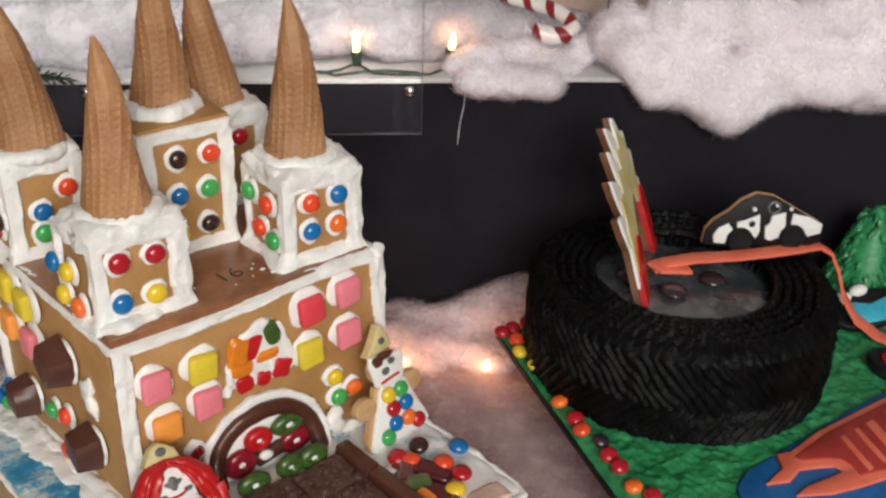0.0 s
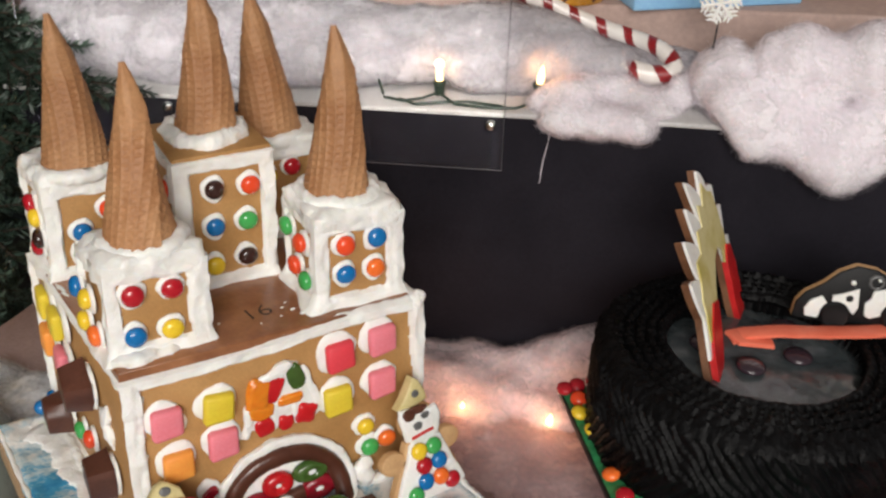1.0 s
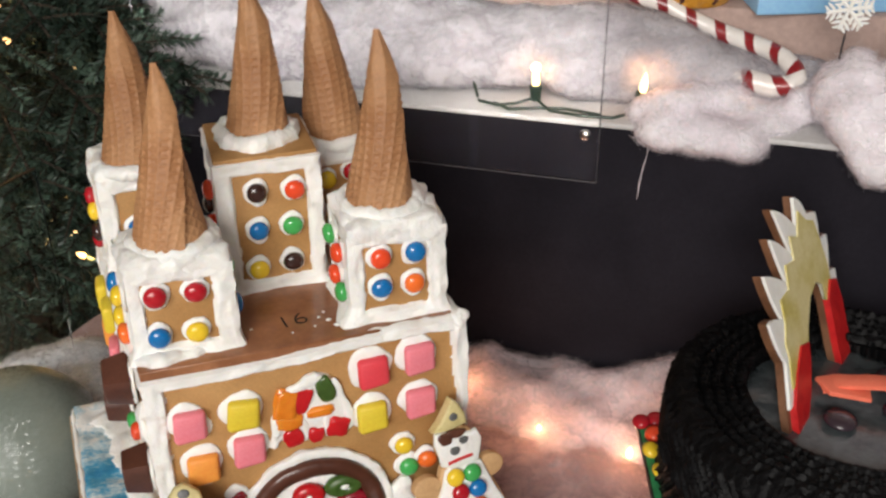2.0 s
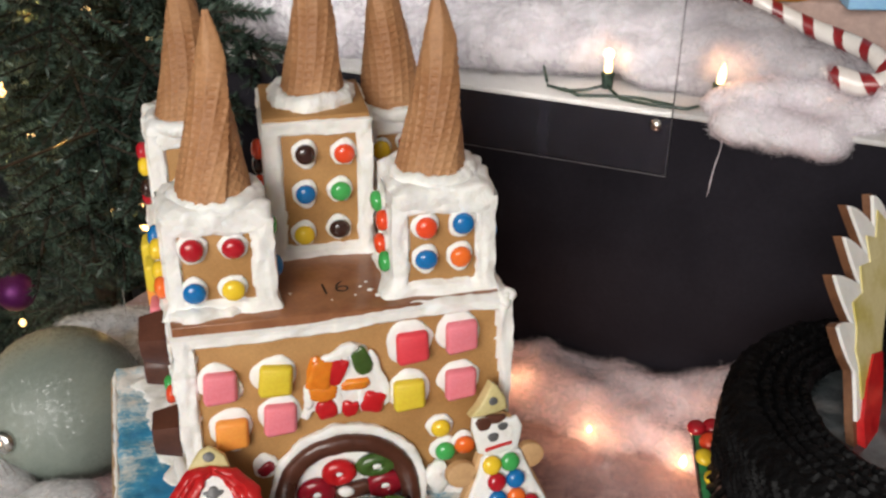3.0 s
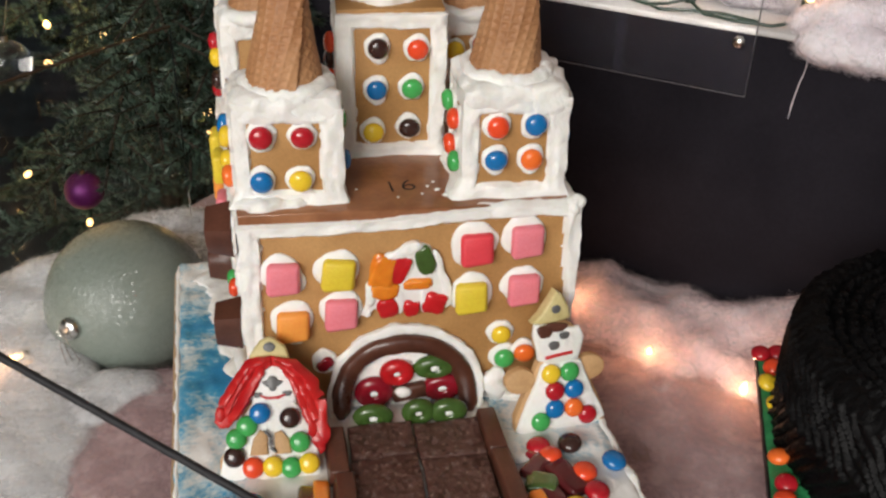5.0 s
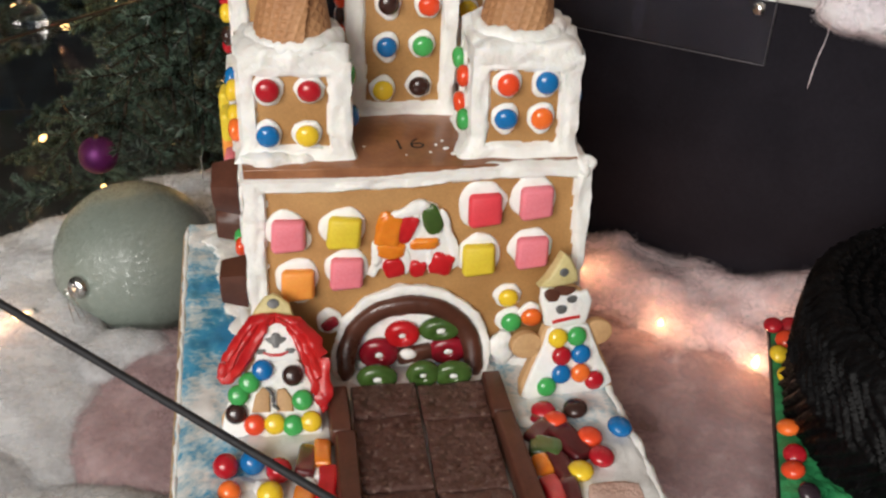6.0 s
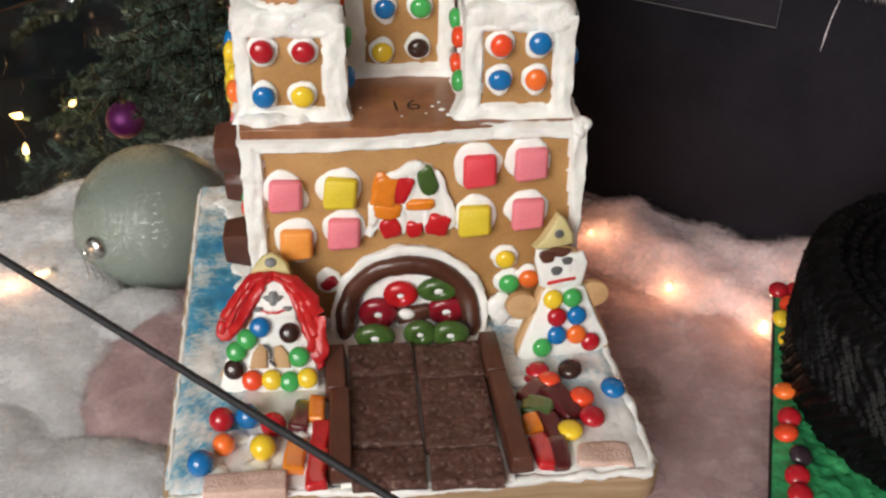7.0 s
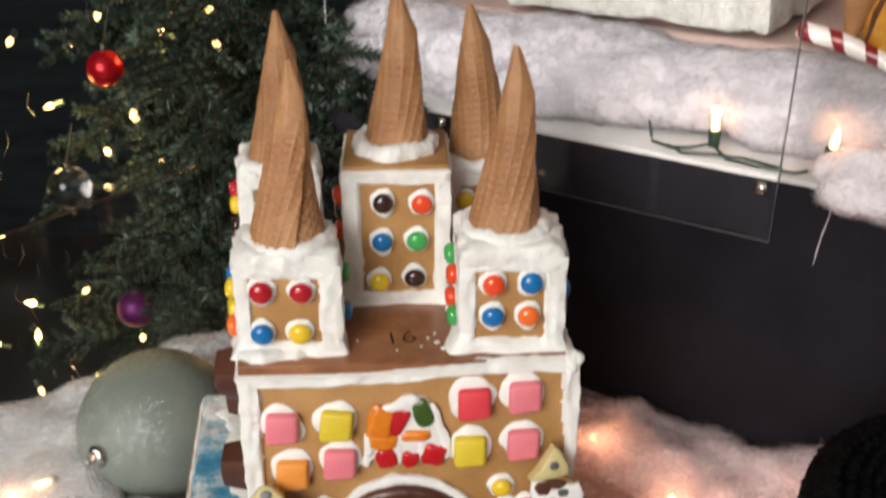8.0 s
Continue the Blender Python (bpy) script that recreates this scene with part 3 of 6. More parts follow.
def room():
    k = 1 / U
    def slab(name, lo, hi, material, label):
        bm = bmesh.new()
        rbox(bm, [a * k for a in lo], [a * k for a in hi], 0)
        top(name, bm, material, label, name.split("_")[0], "structure", smooth=False)
    x0, x1, y0, y1, z0, z1 = -2.0, 2.6, -2.0, 2.2, -0.95, 1.75
    slab("floor", (x0, y0, z0 - 0.1), (x1, y1, z0), ROOM_FLOOR, "plain floor of the room")
    slab("ceiling", (x0 - 0.1, y0 - 0.1, z1), (x1 + 0.1, y1 + 0.1, z1 + 0.1), ROOM_WALL, "plain painted ceiling")
    slab("wall_right", (x1, y0, z0), (x1 + 0.1, y1, z1), ROOM_WALL, "plain painted wall")
    slab("wall_rear", (x0, y1, z0), (x1, y1 + 0.1, z1), ROOM_DARK, "dark blue-grey draped wall behind the fir tree")
    slab("wall_left", (x0 - 0.1, y0, z0), (x0, y1, z1), ROOM_DARK, "dark blue-grey draped wall")
    # the wall with the shop window's opening, behind the camera
    wx0, wx1, wz0, wz1 = -1.95, 0.05, 0.0, 1.6
    slab("wall_front_sill", (x0, y0 - 0.1, z0), (x1, y0, wz0), ROOM_WALL, "plain wall below the shop window")
    slab("wall_front_head", (x0, y0 - 0.1, wz1), (x1, y0, z1), ROOM_WALL, "plain wall above the shop window")
    slab("wall_front_a", (x0, y0 - 0.1, wz0), (wx0, y0, wz1), ROOM_WALL, "plain wall beside the shop window")
    slab("wall_front_b", (wx1, y0 - 0.1, wz0), (x1, y0, wz1), ROOM_WALL, "plain wall beside the shop window")


room()

# ---- the gingerbread castle ----
def sk(x, y):
    """The side walls run back askew."""
    return x - 0.115 * y


castle = thing("gingerbread_castle", (-100, 30, -152), "gingerbread castle with waffle cone towers and candies on a frosted board", "gingerbread house")


def round_quad(corners, r, n=6):
    """An outline with rounded corners."""
    out = []
    for i, c in enumerate(corners):
        a, b = Vector(corners[i - 1]), Vector(corners[(i + 1) % len(corners)])
        c = Vector(c)
        p, q = c + (a - c).normalized() * r, c + (b - c).normalized() * r
        for k in range(n + 1):
            t = k / n
            out.append(tuple(p.lerp(c, t).lerp(c.lerp(q, t), t)))
    return out


def castle_board():
    quad = [(-228, -147), (33, -138), (2, 178), (-254, 174)]
    bm = bmesh.new()
    prism(bm, round_quad(quad, 16), 16, Matrix.Translation((0, 0, -152)), 1.5)
    base = part("board", bm, BOARD_SIDE, castle, "thick tan board edge")
    bm = bmesh.new()
    # frosting, spread by hand: a fine grid that thins towards an uneven rim
    n = 120
    grid = {}
    q = [Vector(c) for c in quad]
    for i in range(n + 1):
        for j in range(n + 1):
            u, v = i / n, j / n
            p = q[0].lerp(q[1], u).lerp(q[3].lerp(q[2], u), v)
            rim = min(u, 1 - u, v, 1 - v)
            cx, cy = abs(u - 0.5), abs(v - 0.5)
            c = Vector((-112, 20)) - p
            pull = 2.5 + 2.0 * wob(p.x, p.y, 5, 0.06) + (5 if cx > 0.48 and cy > 0.48 else 0)
            p2 = p + c.normalized() * pull if rim < 0.01 else p
            h = -135.4 + (4.2 + 1.4 * wob(p.x, p.y, 1, 0.05) + 1.3 * wob(p.x, p.y * 0.6, 2, 0.13) + 0.7 * wob(p.x, p.y, 3, 0.33)) * min(1, 0.15 + rim * 28)
            grid[i, j] = bm.verts.new((p2.x, p2.y, h))
    for i in range(n):
        for j in range(n):
            bm.faces.new((grid[i, j], grid[i + 1, j], grid[i + 1, j + 1], grid[i, j + 1]))
    part("frosting", bm, MOAT, base, "white frosting brushed with blue")
    bm = bmesh.new()
    rim = [(-225, -144, -134), (-150, -141, -134), (-100, -144, -135), (-40, -139, -134), (24, -136, -134), (28, -126, -134), (16, 10, -134), (4, 120, -134)]
    piping(bm, rim, 2.4, 5, 3, 0.8)
    piping(bm, [(-226, -130, -134), (-238, 20, -134), (-250, 168, -134)], 1.8, 8, 3, 0.8)
    part("frosting_rim", bm, ICING, base, "ragged white icing along the board's edge")
    return base


board = castle_board()


def slab_between(bm, a, b, z0, z1, thick, seed):
    """A gingerbread wall slab from plan point a to b, its inner side to the left of the way."""
    a, b = Vector((*a, 0)), Vector((*b, 0))
    d = (b - a).normalized()
    nrm = Vector((-d.y, d.x, 0))
    m = Matrix.Identity(4)
    m.col[0][:3], m.col[1][:3], m.col[2][:3] = d, nrm, (0, 0, 1)
    m.col[3][:3] = (a + b) / 2 + nrm * thick / 2 + Vector((0, 0, (z0 + z1) / 2))
    l = (b - a).length
    rbox(bm, (-l / 2, -thick / 2, -(z1 - z0) / 2), (l / 2, thick / 2, (z1 - z0) / 2), 1.2, 2, 0.5, seed, m)


D = 162
bm = bmesh.new()
slab_between(bm, (-189, -4), (-1, -4), -132, -3, 8, 1)
front = part("front_wall", bm, GINGER, castle)
bm = bmesh.new()
slab_between(bm, (sk(-189, D), D), (-189, 4.2), -132, -3, 8, 2)
left = part("side_wall", bm, GINGER, castle)
bm = bmesh.new()
slab_between(bm, (-1, 4.2), (sk(-1, D), D), -132, -3, 8, 3)
right = part("side_wall", bm, GINGER, castle)
bm = bmesh.new()
slab_between(bm, (sk(-9.5, D), D), (sk(-180.5, D), D), -132, -3, 8, 4)
part("back_wall", bm, GINGER, castle)
bm = bmesh.new()
prism(bm, [(-190, -5), (0, -5), (sk(0, D + 2), D + 2), (sk(-190, D + 2), D + 2)], 6, Matrix.Translation((0, 0, -2.8)), 1.0)
roof = part("roof_slab", bm, GINGER_ROOF, castle, "dark glazed gingerbread roof slab")
roof_top = 3.2

# icing along the roof and down the corners
def wall_bands(f, t):
    if f == 0:
        return 9.5 + 1.0 * math.sin(9 * t), (2.5 + 5.0 * max(0.0, (t - 0.4) / 0.6) if t > 0.4 else 4 * t + 0.9), 3.5, 7.0
    return 5.0, (1.6 if f == 3 else 5.0), 4.0, 4.5


bm = bmesh.new()
icing_coat(bm, (-190.1, -5.2, -132), (0.1, D, 2.6), wall_bands, 3, 2.5, -0.115, 5.0)
for v in bm.verts:
    # the band has slid down towards one corner and bares the roof slab's edge
    k = min(1.0, max(0.0, (-25 - v.co.x) / 120))
    v.co.z -= 6.8 * k * k * (3 - 2 * k) * min(1.0, max(0.0, (v.co.z + 34) / 14)) * math.exp(-max(0.0, v.co.y) / 55)
part("wall_icing", bm, ICING, castle, "white icing spread along the edges and corners")
bm = bmesh.new()
ball(bm, (-1.5, -4, 1), 5.4, 24, (1, 0.9, 1.0), 0.6, 0.2, 4)
part("icing_knob", bm, ICING, roof)
bm = bmesh.new()
piping(bm, [(-193, 3, -130), (sk(-193, 60), 60, -131), (sk(-193, D), D, -131)], 4.5, 7, 2.4, 0.6)
piping(bm, [(-197, 6, -131.5), (sk(-200, 60), 60, -131.5), (sk(-204, D), D, -131.5)], 12, 17, 2.4, 0.6, 0.3, (0, 0, 1), sides=16, taper=lambda t: 0.2 + 1.0 * t)
part("base_icing", bm, ICING, left)
bm = bmesh.new()
piping(bm, [(2, 3, -130), (sk(3, 60), 60, -131), (sk(3, D), D, -131)], 4.5, 77, 2.4, 0.6)
part("base_icing", bm, ICING, right)
bm = bmesh.new()
piping(bm, [(-190, -7, -131), (-160, -8, -131), (-146, -8, -131)], 4.5, 78, 2.2, 0.6)
part("base_icing", bm, ICING, front)
bm = bmesh.new()
piping(bm, [(-45, -8, -131), (-20, -8, -131), (0, -7, -131)], 4.5, 79, 2.2, 0.6)
part("base_icing", bm, ICING, front)

# the number drawn on the roof
text = bpy.data.curves.new("number", "FONT")
text.body, text.size, text.extrude, text.align_x, text.align_y = "16", 16 * U, 0.1 * U, "CENTER", "CENTER"
text.offset = -0.3 * U
number = new("number", text)
number.data.materials.append(BLACK_ICING)
number.parent = roof
number.matrix_local = Matrix.LocRotScale((Vector((-99, 22, roof_top + 0.2)) - ORG[roof]) * U, Euler((0, 0, radians(8))), (1.25, 1.15, 1))

# square fruit chews on the front wall
random.seed(8)
for colour, x, z, tilt in (("pink", -168, -36, 2), ("yellow", -137, -35, 5), ("orange", -164, -69, 1), ("pink", -136, -62, 2), ("yellow", -60, -55, -2), ("red", -58, -22, -2), ("pink", -29, -18, -1), ("pink", -29, -51, 0)):
    place("icing_dab", DABS[random.randrange(6)], front, (x + random.uniform(-1.5, 1.2), -3.6, z + random.uniform(0, 2.0)), (90, random.uniform(-60, 60), 0), (random.uniform(1.24, 1.34), random.uniform(1.2, 1.3), 1.05))
    place("chew", CHEWS[colour], front, (x + 1, -9.0, z - 1), (84 + random.uniform(-3, 3), tilt, random.uniform(-3, 3)), (0.92, 0.92, 1))

# little house of gummy bits between the chews
bm = bmesh.new()
house = [(-124, -66), (-119, -55), (-113, -52), (-117, -44), (-112, -36), (-106, -28), (-99, -22), (-91, -18), (-84, -21), (-79, -34), (-73, -48), (-71, -62), (-76, -65), (-80, -58), (-84, -66), (-89, -58), (-93, -67), (-98, -58), (-101, -67), (-106, -60), (-110, -67), (-116, -62), (-120, -68)]
prism(bm, [(x, z) for x, z in house], 3.2, Matrix.Translation((0, -3.6, 0)) @ pose(0, 0, 0, 90, 0, 0), 1.4)
patch = part("icing_patch", bm, ICING, front, "white icing patch with gummy bits")


def gummy(colour, parent, lo, hi, turn=0.0, name="gummy"):
    """A soft, half-melted cube of fruit jelly."""
    bm = bmesh.new()
    c = [(a + b) / 2 for a, b in zip(lo, hi)]
    h = [(b - a) / 2 for a, b in zip(lo, hi)]
    made = bmesh.ops.create_uvsphere(bm, u_segments=24, v_segments=14, radius=1.0)["verts"]
    m = pose(*c, 0, turn, 0)
    for v in made:
        n = v.co.normalized()
        n *= (abs(n.x) ** 4 + abs(n.y) ** 4 + abs(n.z) ** 4) ** -0.25
        n *= 1 + 0.22 * noise.noise(n * 1.1 + Vector((c[0], 0, c[2]))) + 0.07 * noise.noise(n * 3.5 + Vector((0, c[0], c[2])))
        v.co = m @ Vector((n.x * h[0], n.y * h[1], n.z * h[2]))
    return part(name, bm, GUMMY[colour], parent)


for colour, x, z, w, h, turn in (("red", -101.4, -35, 10, 19, 20), ("green", -87, -29, 10, 19, -16), ("orange", -111, -36, 14, 21, 14), ("orange", -110.5, -49, 17, 10, 4), ("orange", -91, -45, 17, 7, -4), ("red", -108.5, -61, 11, 13, -14), ("red", -94.6, -62, 9, 10, 14), ("red", -80.5, -59, 13, 14, 16)):
    gummy(colour, patch, (x - w / 2, -9.4, z - h / 2), (x + w / 2, -4.8, z + h / 2), turn)
bm = bmesh.new()
for k, run in enumerate(([(-119, -60), (-118, -46), (-108, -27), (-97, -21), (-88, -20)], [(-82, -23), (-77, -38), (-73, -54), (-72, -61)], [(-102, -48), (-101, -57), (-101, -65)], [(-88, -50), (-87.5, -58), (-87, -65)], [(-97, -24), (-95, -33), (-98, -40), (-99, -49)], [(-118, -63), (-121, -67)], [(-106, -43), (-116, -41)])):
    piping(bm, [(x, -6.6, z) for x, z in run], 3.0 - 0.2 * k, 200 + k, 1.6, 0.5, 0.6, (0, 1, 0))
part("icing_streak", bm, ICING, patch)

# doorway: icing arch, chocolate roll, jelly rings behind
def arch(cx, half, z0, ztop, n=26):
    return [(cx - half * math.cos(math.pi * k / n), -6, z0 + (ztop - z0) * max(0.0, math.sin(math.pi * k / n)) ** 0.8) for k in range(n + 1)]


bm = bmesh.new()
prism(bm, [(x, z) for x, _, z in arch(-95, 36, -131, -93)], 2.6, Matrix.Translation((0, -3.8, 0)) @ pose(0, 0, 0, 90, 0, 0), 0.8)
door = part("door_icing", bm, ICING, front)
bm = bmesh.new()
piping(bm, [(x, -6.2 - 13 * max(0.0, (-100 - z) / 31) ** 1.5, z) for x, _, z in arch(-97.5, 44.5, -131, -77.5)], 3.6, 12, 2.2, 0.4, 0.7, (0, 1, 0))
part("arch_icing", bm, ICING, front)
bm = bmesh.new()
piping(bm, [(x, -9 - 13 * max(0.0, (-100 - z) / 31) ** 1.5, z) for x, _, z in arch(-98.5, 38.8, -131, -85.5)], 5.8, 13, 2.5, 0.14, 0.8, (0, 1, 0), sides=14)
part("arch_roll", bm, DARK_ROLL, front, "shiny brown chocolate roll arch")


def jelly_ring(colour, x, z, rx, rz, turn=0, y=-9.5):
    bm = bmesh.new()
    n, k = 24, 10
    rings = [[bm.verts.new(((rx * 0.57 + rx * 0.46 * math.cos(b)) * math.cos(a), 4.2 * math.sin(b), (rz * 0.57 + rz * 0.46 * math.cos(b)) * math.sin(a))) for b in (2 * math.pi * j / k for j in range(k))] for a in (2 * math.pi * i / n for i in range(n))]
    for i in range(n):
        for j in range(k):
            bm.faces.new((rings[i][j], rings[(i + 1) % n][j], rings[(i + 1) % n][(j + 1) % k], rings[i][(j + 1) % k]))
    bmesh.ops.transform(bm, matrix=pose(x, y, z, 0, turn, 0), verts=bm.verts)
    ring = part("jelly_ring", bm, GUMMY[colour], door)
    bm = bmesh.new()
    ball(bm, (x, y - 0.6, z), rx * 0.27, 12, (1.15, 0.8, 0.85), 0.2, 0.3, x)
    part("icing_plug", bm, ICING, ring)


for colour, x, z, rx, rz, turn in (("red", -103, -107, 10.5, 9, 5), ("green", -80, -104, 13, 8, -4), ("cherry", -117, -121, 12, 11, 0), ("cherry", -75, -120, 12.5, 9.5, -5)):
    jelly_ring(colour, x, z, rx, rz, turn)
for colour, x, z, rx, rz, turn in (("green", -119, -122.5, 12, 8.5, 3), ("green", -92, -121, 10, 9, 0), ("green", -74, -122, 11.5, 9, 0)):
    jelly_ring(colour, x, z, rx, rz, turn, -30.5)
bm = bmesh.new()
rbox(bm, (-11, -3, -5), (11, 3, 5), 2, 2, 0.6, 3, pose(-95, -10, -122, 0, -12, 0))
part("chocolate_bit", bm, MILK_CHOC, door)
bm = bmesh.new()
ball(bm, (-100, -13, -119.5), 4.5, 12, (1.2, 0.7, 0.8), 0.3)
part("icing_blob", bm, ICING, door)

# loose candies on the front wall
candy("yellow", front, (-40, -4, -84), dab=1.05)
candy("green", front, (-37, -4, -102), dab=1.1)
candy("orange", front, (-25, -5, -98), dab=1.0)
place("icing_dab", DABS[2], front, (-146, -3.8, -99), (90, 0, 0), (0.8, 0.85, 1))
gummy("cherry", front, (-151, -9.5, -103), (-141, -5.5, -96), -40)
bm = bmesh.new()
piping(bm, [(-42, -9, -108), (-43, -11, -120), (-40, -12, -131)], 6.5, 91, 2.2, 0.5, 0.6, (0, 1, 0))
part("icing_run", bm, ICING, front)

# side wall: chocolate squares, chews, gummies
def choc_mesh(seed):
    """A moulded chocolate square with tapering sides, one corner knocked off."""
    bm = bmesh.new()
    k = 2.5 * math.sin(seed * 2.1)
    outline = [(-14, -13 + k), (13, -14), (15, 3), (9 + k, 14), (-13, 12)]
    prism(bm, outline, 17, Matrix.Identity(4), 1.2)
    for v in bm.verts:
        f = 1 - 0.012 * abs(v.co.z)
        v.co.x = v.co.x * f + 0.5 * wob(v.co.x, v.co.y, seed, 0.1)
        v.co.y = v.co.y * f + 0.5 * wob(v.co.x, v.co.y, seed + 3, 0.1)
    return finish("chocolate_square", bm, MILK_CHOC)


for y, z, s, turn in ((57, -40, 1.0, 30), (119, -99, 0.85, 8), (33, -93, 0.9, 14)):
    x = sk(-189, y)
    place("icing_dab", DABS[1], left, (x - 0.4, y, z), (90, 0, -90), (1.6 * s, 1.3 * s, 1.2))
    place("chocolate_square", choc_mesh(y), left, (x - 3.0, y, z), (90, turn, -90), (s, s, 0.95))
for colour, y, z in (("yellow", 122, -14), ("yellow", 99, -18), ("orange", 128, -46), ("pink", 99, -48)):
    x = sk(-189, y)
    place("icing_dab", DABS[3], left, (x - 0.4, y, z), (90, 20, -90), (1.5, 1.4, 1.1))
    place("chew", CHEWS[colour], left, (x - 7, y, z), (90, 0, -90), (0.95, 0.95, 0.9))
candy("green", left, (sk(-189.4, 88), 88, -96), "left", 1.1, drip=1)
candy("scarlet", left, (sk(-189.4, 69), 69, -91), "left", 1.1, drip=1)
candy("blue", left, (sk(-189.4, 156), 156, -112), "left", 1.0)
candy("green", left, (sk(-189.4, 158), 158, -127), "left", 1.0)
candy("scarlet", left, (sk(-189.4, 74), 74, -122), "left", 0.9)
bm = bmesh.new()
piping(bm, [(-193.5, 33, -44), (-194, 38, -56), (-193.5, 34, -66), (-193.2, 31, -75)], 6.0, 23, 1.8, 0.7, 0.5, (1, 0, 0), taper=lambda t: 0.55 + 0.6 * math.sin(math.pi * min(1, t * 0.9 + 0.1)))
part("icing_run", bm, ICING, left)


# ---- towers ----
def cone_mesh(seed, lap_at):
    """A rolled sugar cone: a waffle grid of thin ribs, and the lap of the rolled sheet."""
    n, seg, h, r0 = 180, 220, 118.0, 23.5
    verts, faces = [], []
    for i in range(n + 1):
        t = i / n
        rho = 122 * (1 - t)
        for j in range(seg):
            a = 2 * math.pi * j / seg
            lap = ((a - lap_at - 0.9 * t) / (2 * math.pi)) % 1.0
            r = r0 * (1 - t) + 1.6 * t + 5.4 * (max(0.0, lap - 0.45) / 0.55) ** 2.5 * min(1, 4 * (1 - t)) * (0.5 + 0.8 * t)
            phi = 0.2 * 2 * math.pi * lap + 0.5
            p, q = rho * math.cos(phi), rho * math.sin(phi)
            rib = max(abs(math.cos(math.pi * p / 5.4)), abs(math.cos(math.pi * q / 5.4))) ** 6
            fade = (1 if t < 0.55 else max(0.3, 1 - (t - 0.55) * 2)) * (0.8 + 0.6 * wob(a * 1.3, t * 6, seed))
            r += 1.0 * fade * rib + 0.6 * wob(math.cos(a) * 2 + seed, math.sin(a) * 2, t * 5)
            verts.append(Vector((r * math.cos(a) + 1.4 * math.sin(3 * t + seed), r * math.sin(a), h * t)) * U)
    for i in range(n):
        for j in range(seg):
            k = (j + 1) % seg
            faces.append((i * seg + j, i * seg + k, (i + 1) * seg + k, (i + 1) * seg + j))
    faces += [tuple(range(n * seg, (n + 1) * seg)), tuple(range(seg))[::-1]]
    me = bpy.data.meshes.new("waffle_cone")
    me.from_pydata(verts, [], faces)
    me.polygons.foreach_set("use_smooth", [True] * len(me.polygons))
    me.set_sharp_from_angle(angle=radians(55))
    me.materials.append(WAFFLE)
    return me


def icing_cap(bm, x0, x1, y0, y1, z0, z1, seed):
    """Thick icing smoothed over a tower's top, bulging over the edges."""
    n = 140
    c = Vector(((x0 + x1) / 2, (y0 + y1) / 2, 0))
    prof = [(0.965, 0.0), (0.985, 0.1), (0.995, 0.3), (0.995, 0.6), (0.985, 0.82), (0.955, 0.97), (0.90, 1.05), (0.82, 1.08), (0.73, 1.10), (0.62, 1.10), (0.48, 1.08), (0.3, 1.05)]
    rings = []
    for k, (f, hh) in enumerate(prof):
        ring = []
        for j in range(n):
            a = 2 * math.pi * j / n
            ca, sa = math.cos(a), math.sin(a)
            k9 = 12 if f > 0.97 else 6 if f > 0.85 else 3
            e = (abs(ca) ** k9 + abs(sa) ** k9) ** (-1 / k9)
            p = Vector((ca * e * (x1 - x0) / 2 * f, sa * e * (y1 - y0) / 2 * f, z0 + (z1 - z0) * hh)) + c
            q = p * 0.085
            w = 2.6 * noise.noise(q + Vector((seed, 0, 0))) + 1.6 * noise.noise(Vector((q.x * 1.2, q.y * 1.2, q.z * 5.0)) + Vector((0, seed, 0))) + 0.8 * noise.noise(Vector((q.x * 2.5, q.y * 2.5, q.z * 8)) + Vector((0, 0, seed)))
            d = Vector((ca, sa, 0.5 if 1 < k else -0.6))
            ring.append(bm.verts.new(p + d * w))
        rings.append(ring)
    for a, b in zip(rings, rings[1:]):
        for j in range(n):
            bm.faces.new((a[j], a[(j + 1) % n], b[(j + 1) % n], b[j]))
    bm.faces.new(rings[-1])
    bm.faces.new(rings[0][::-1])


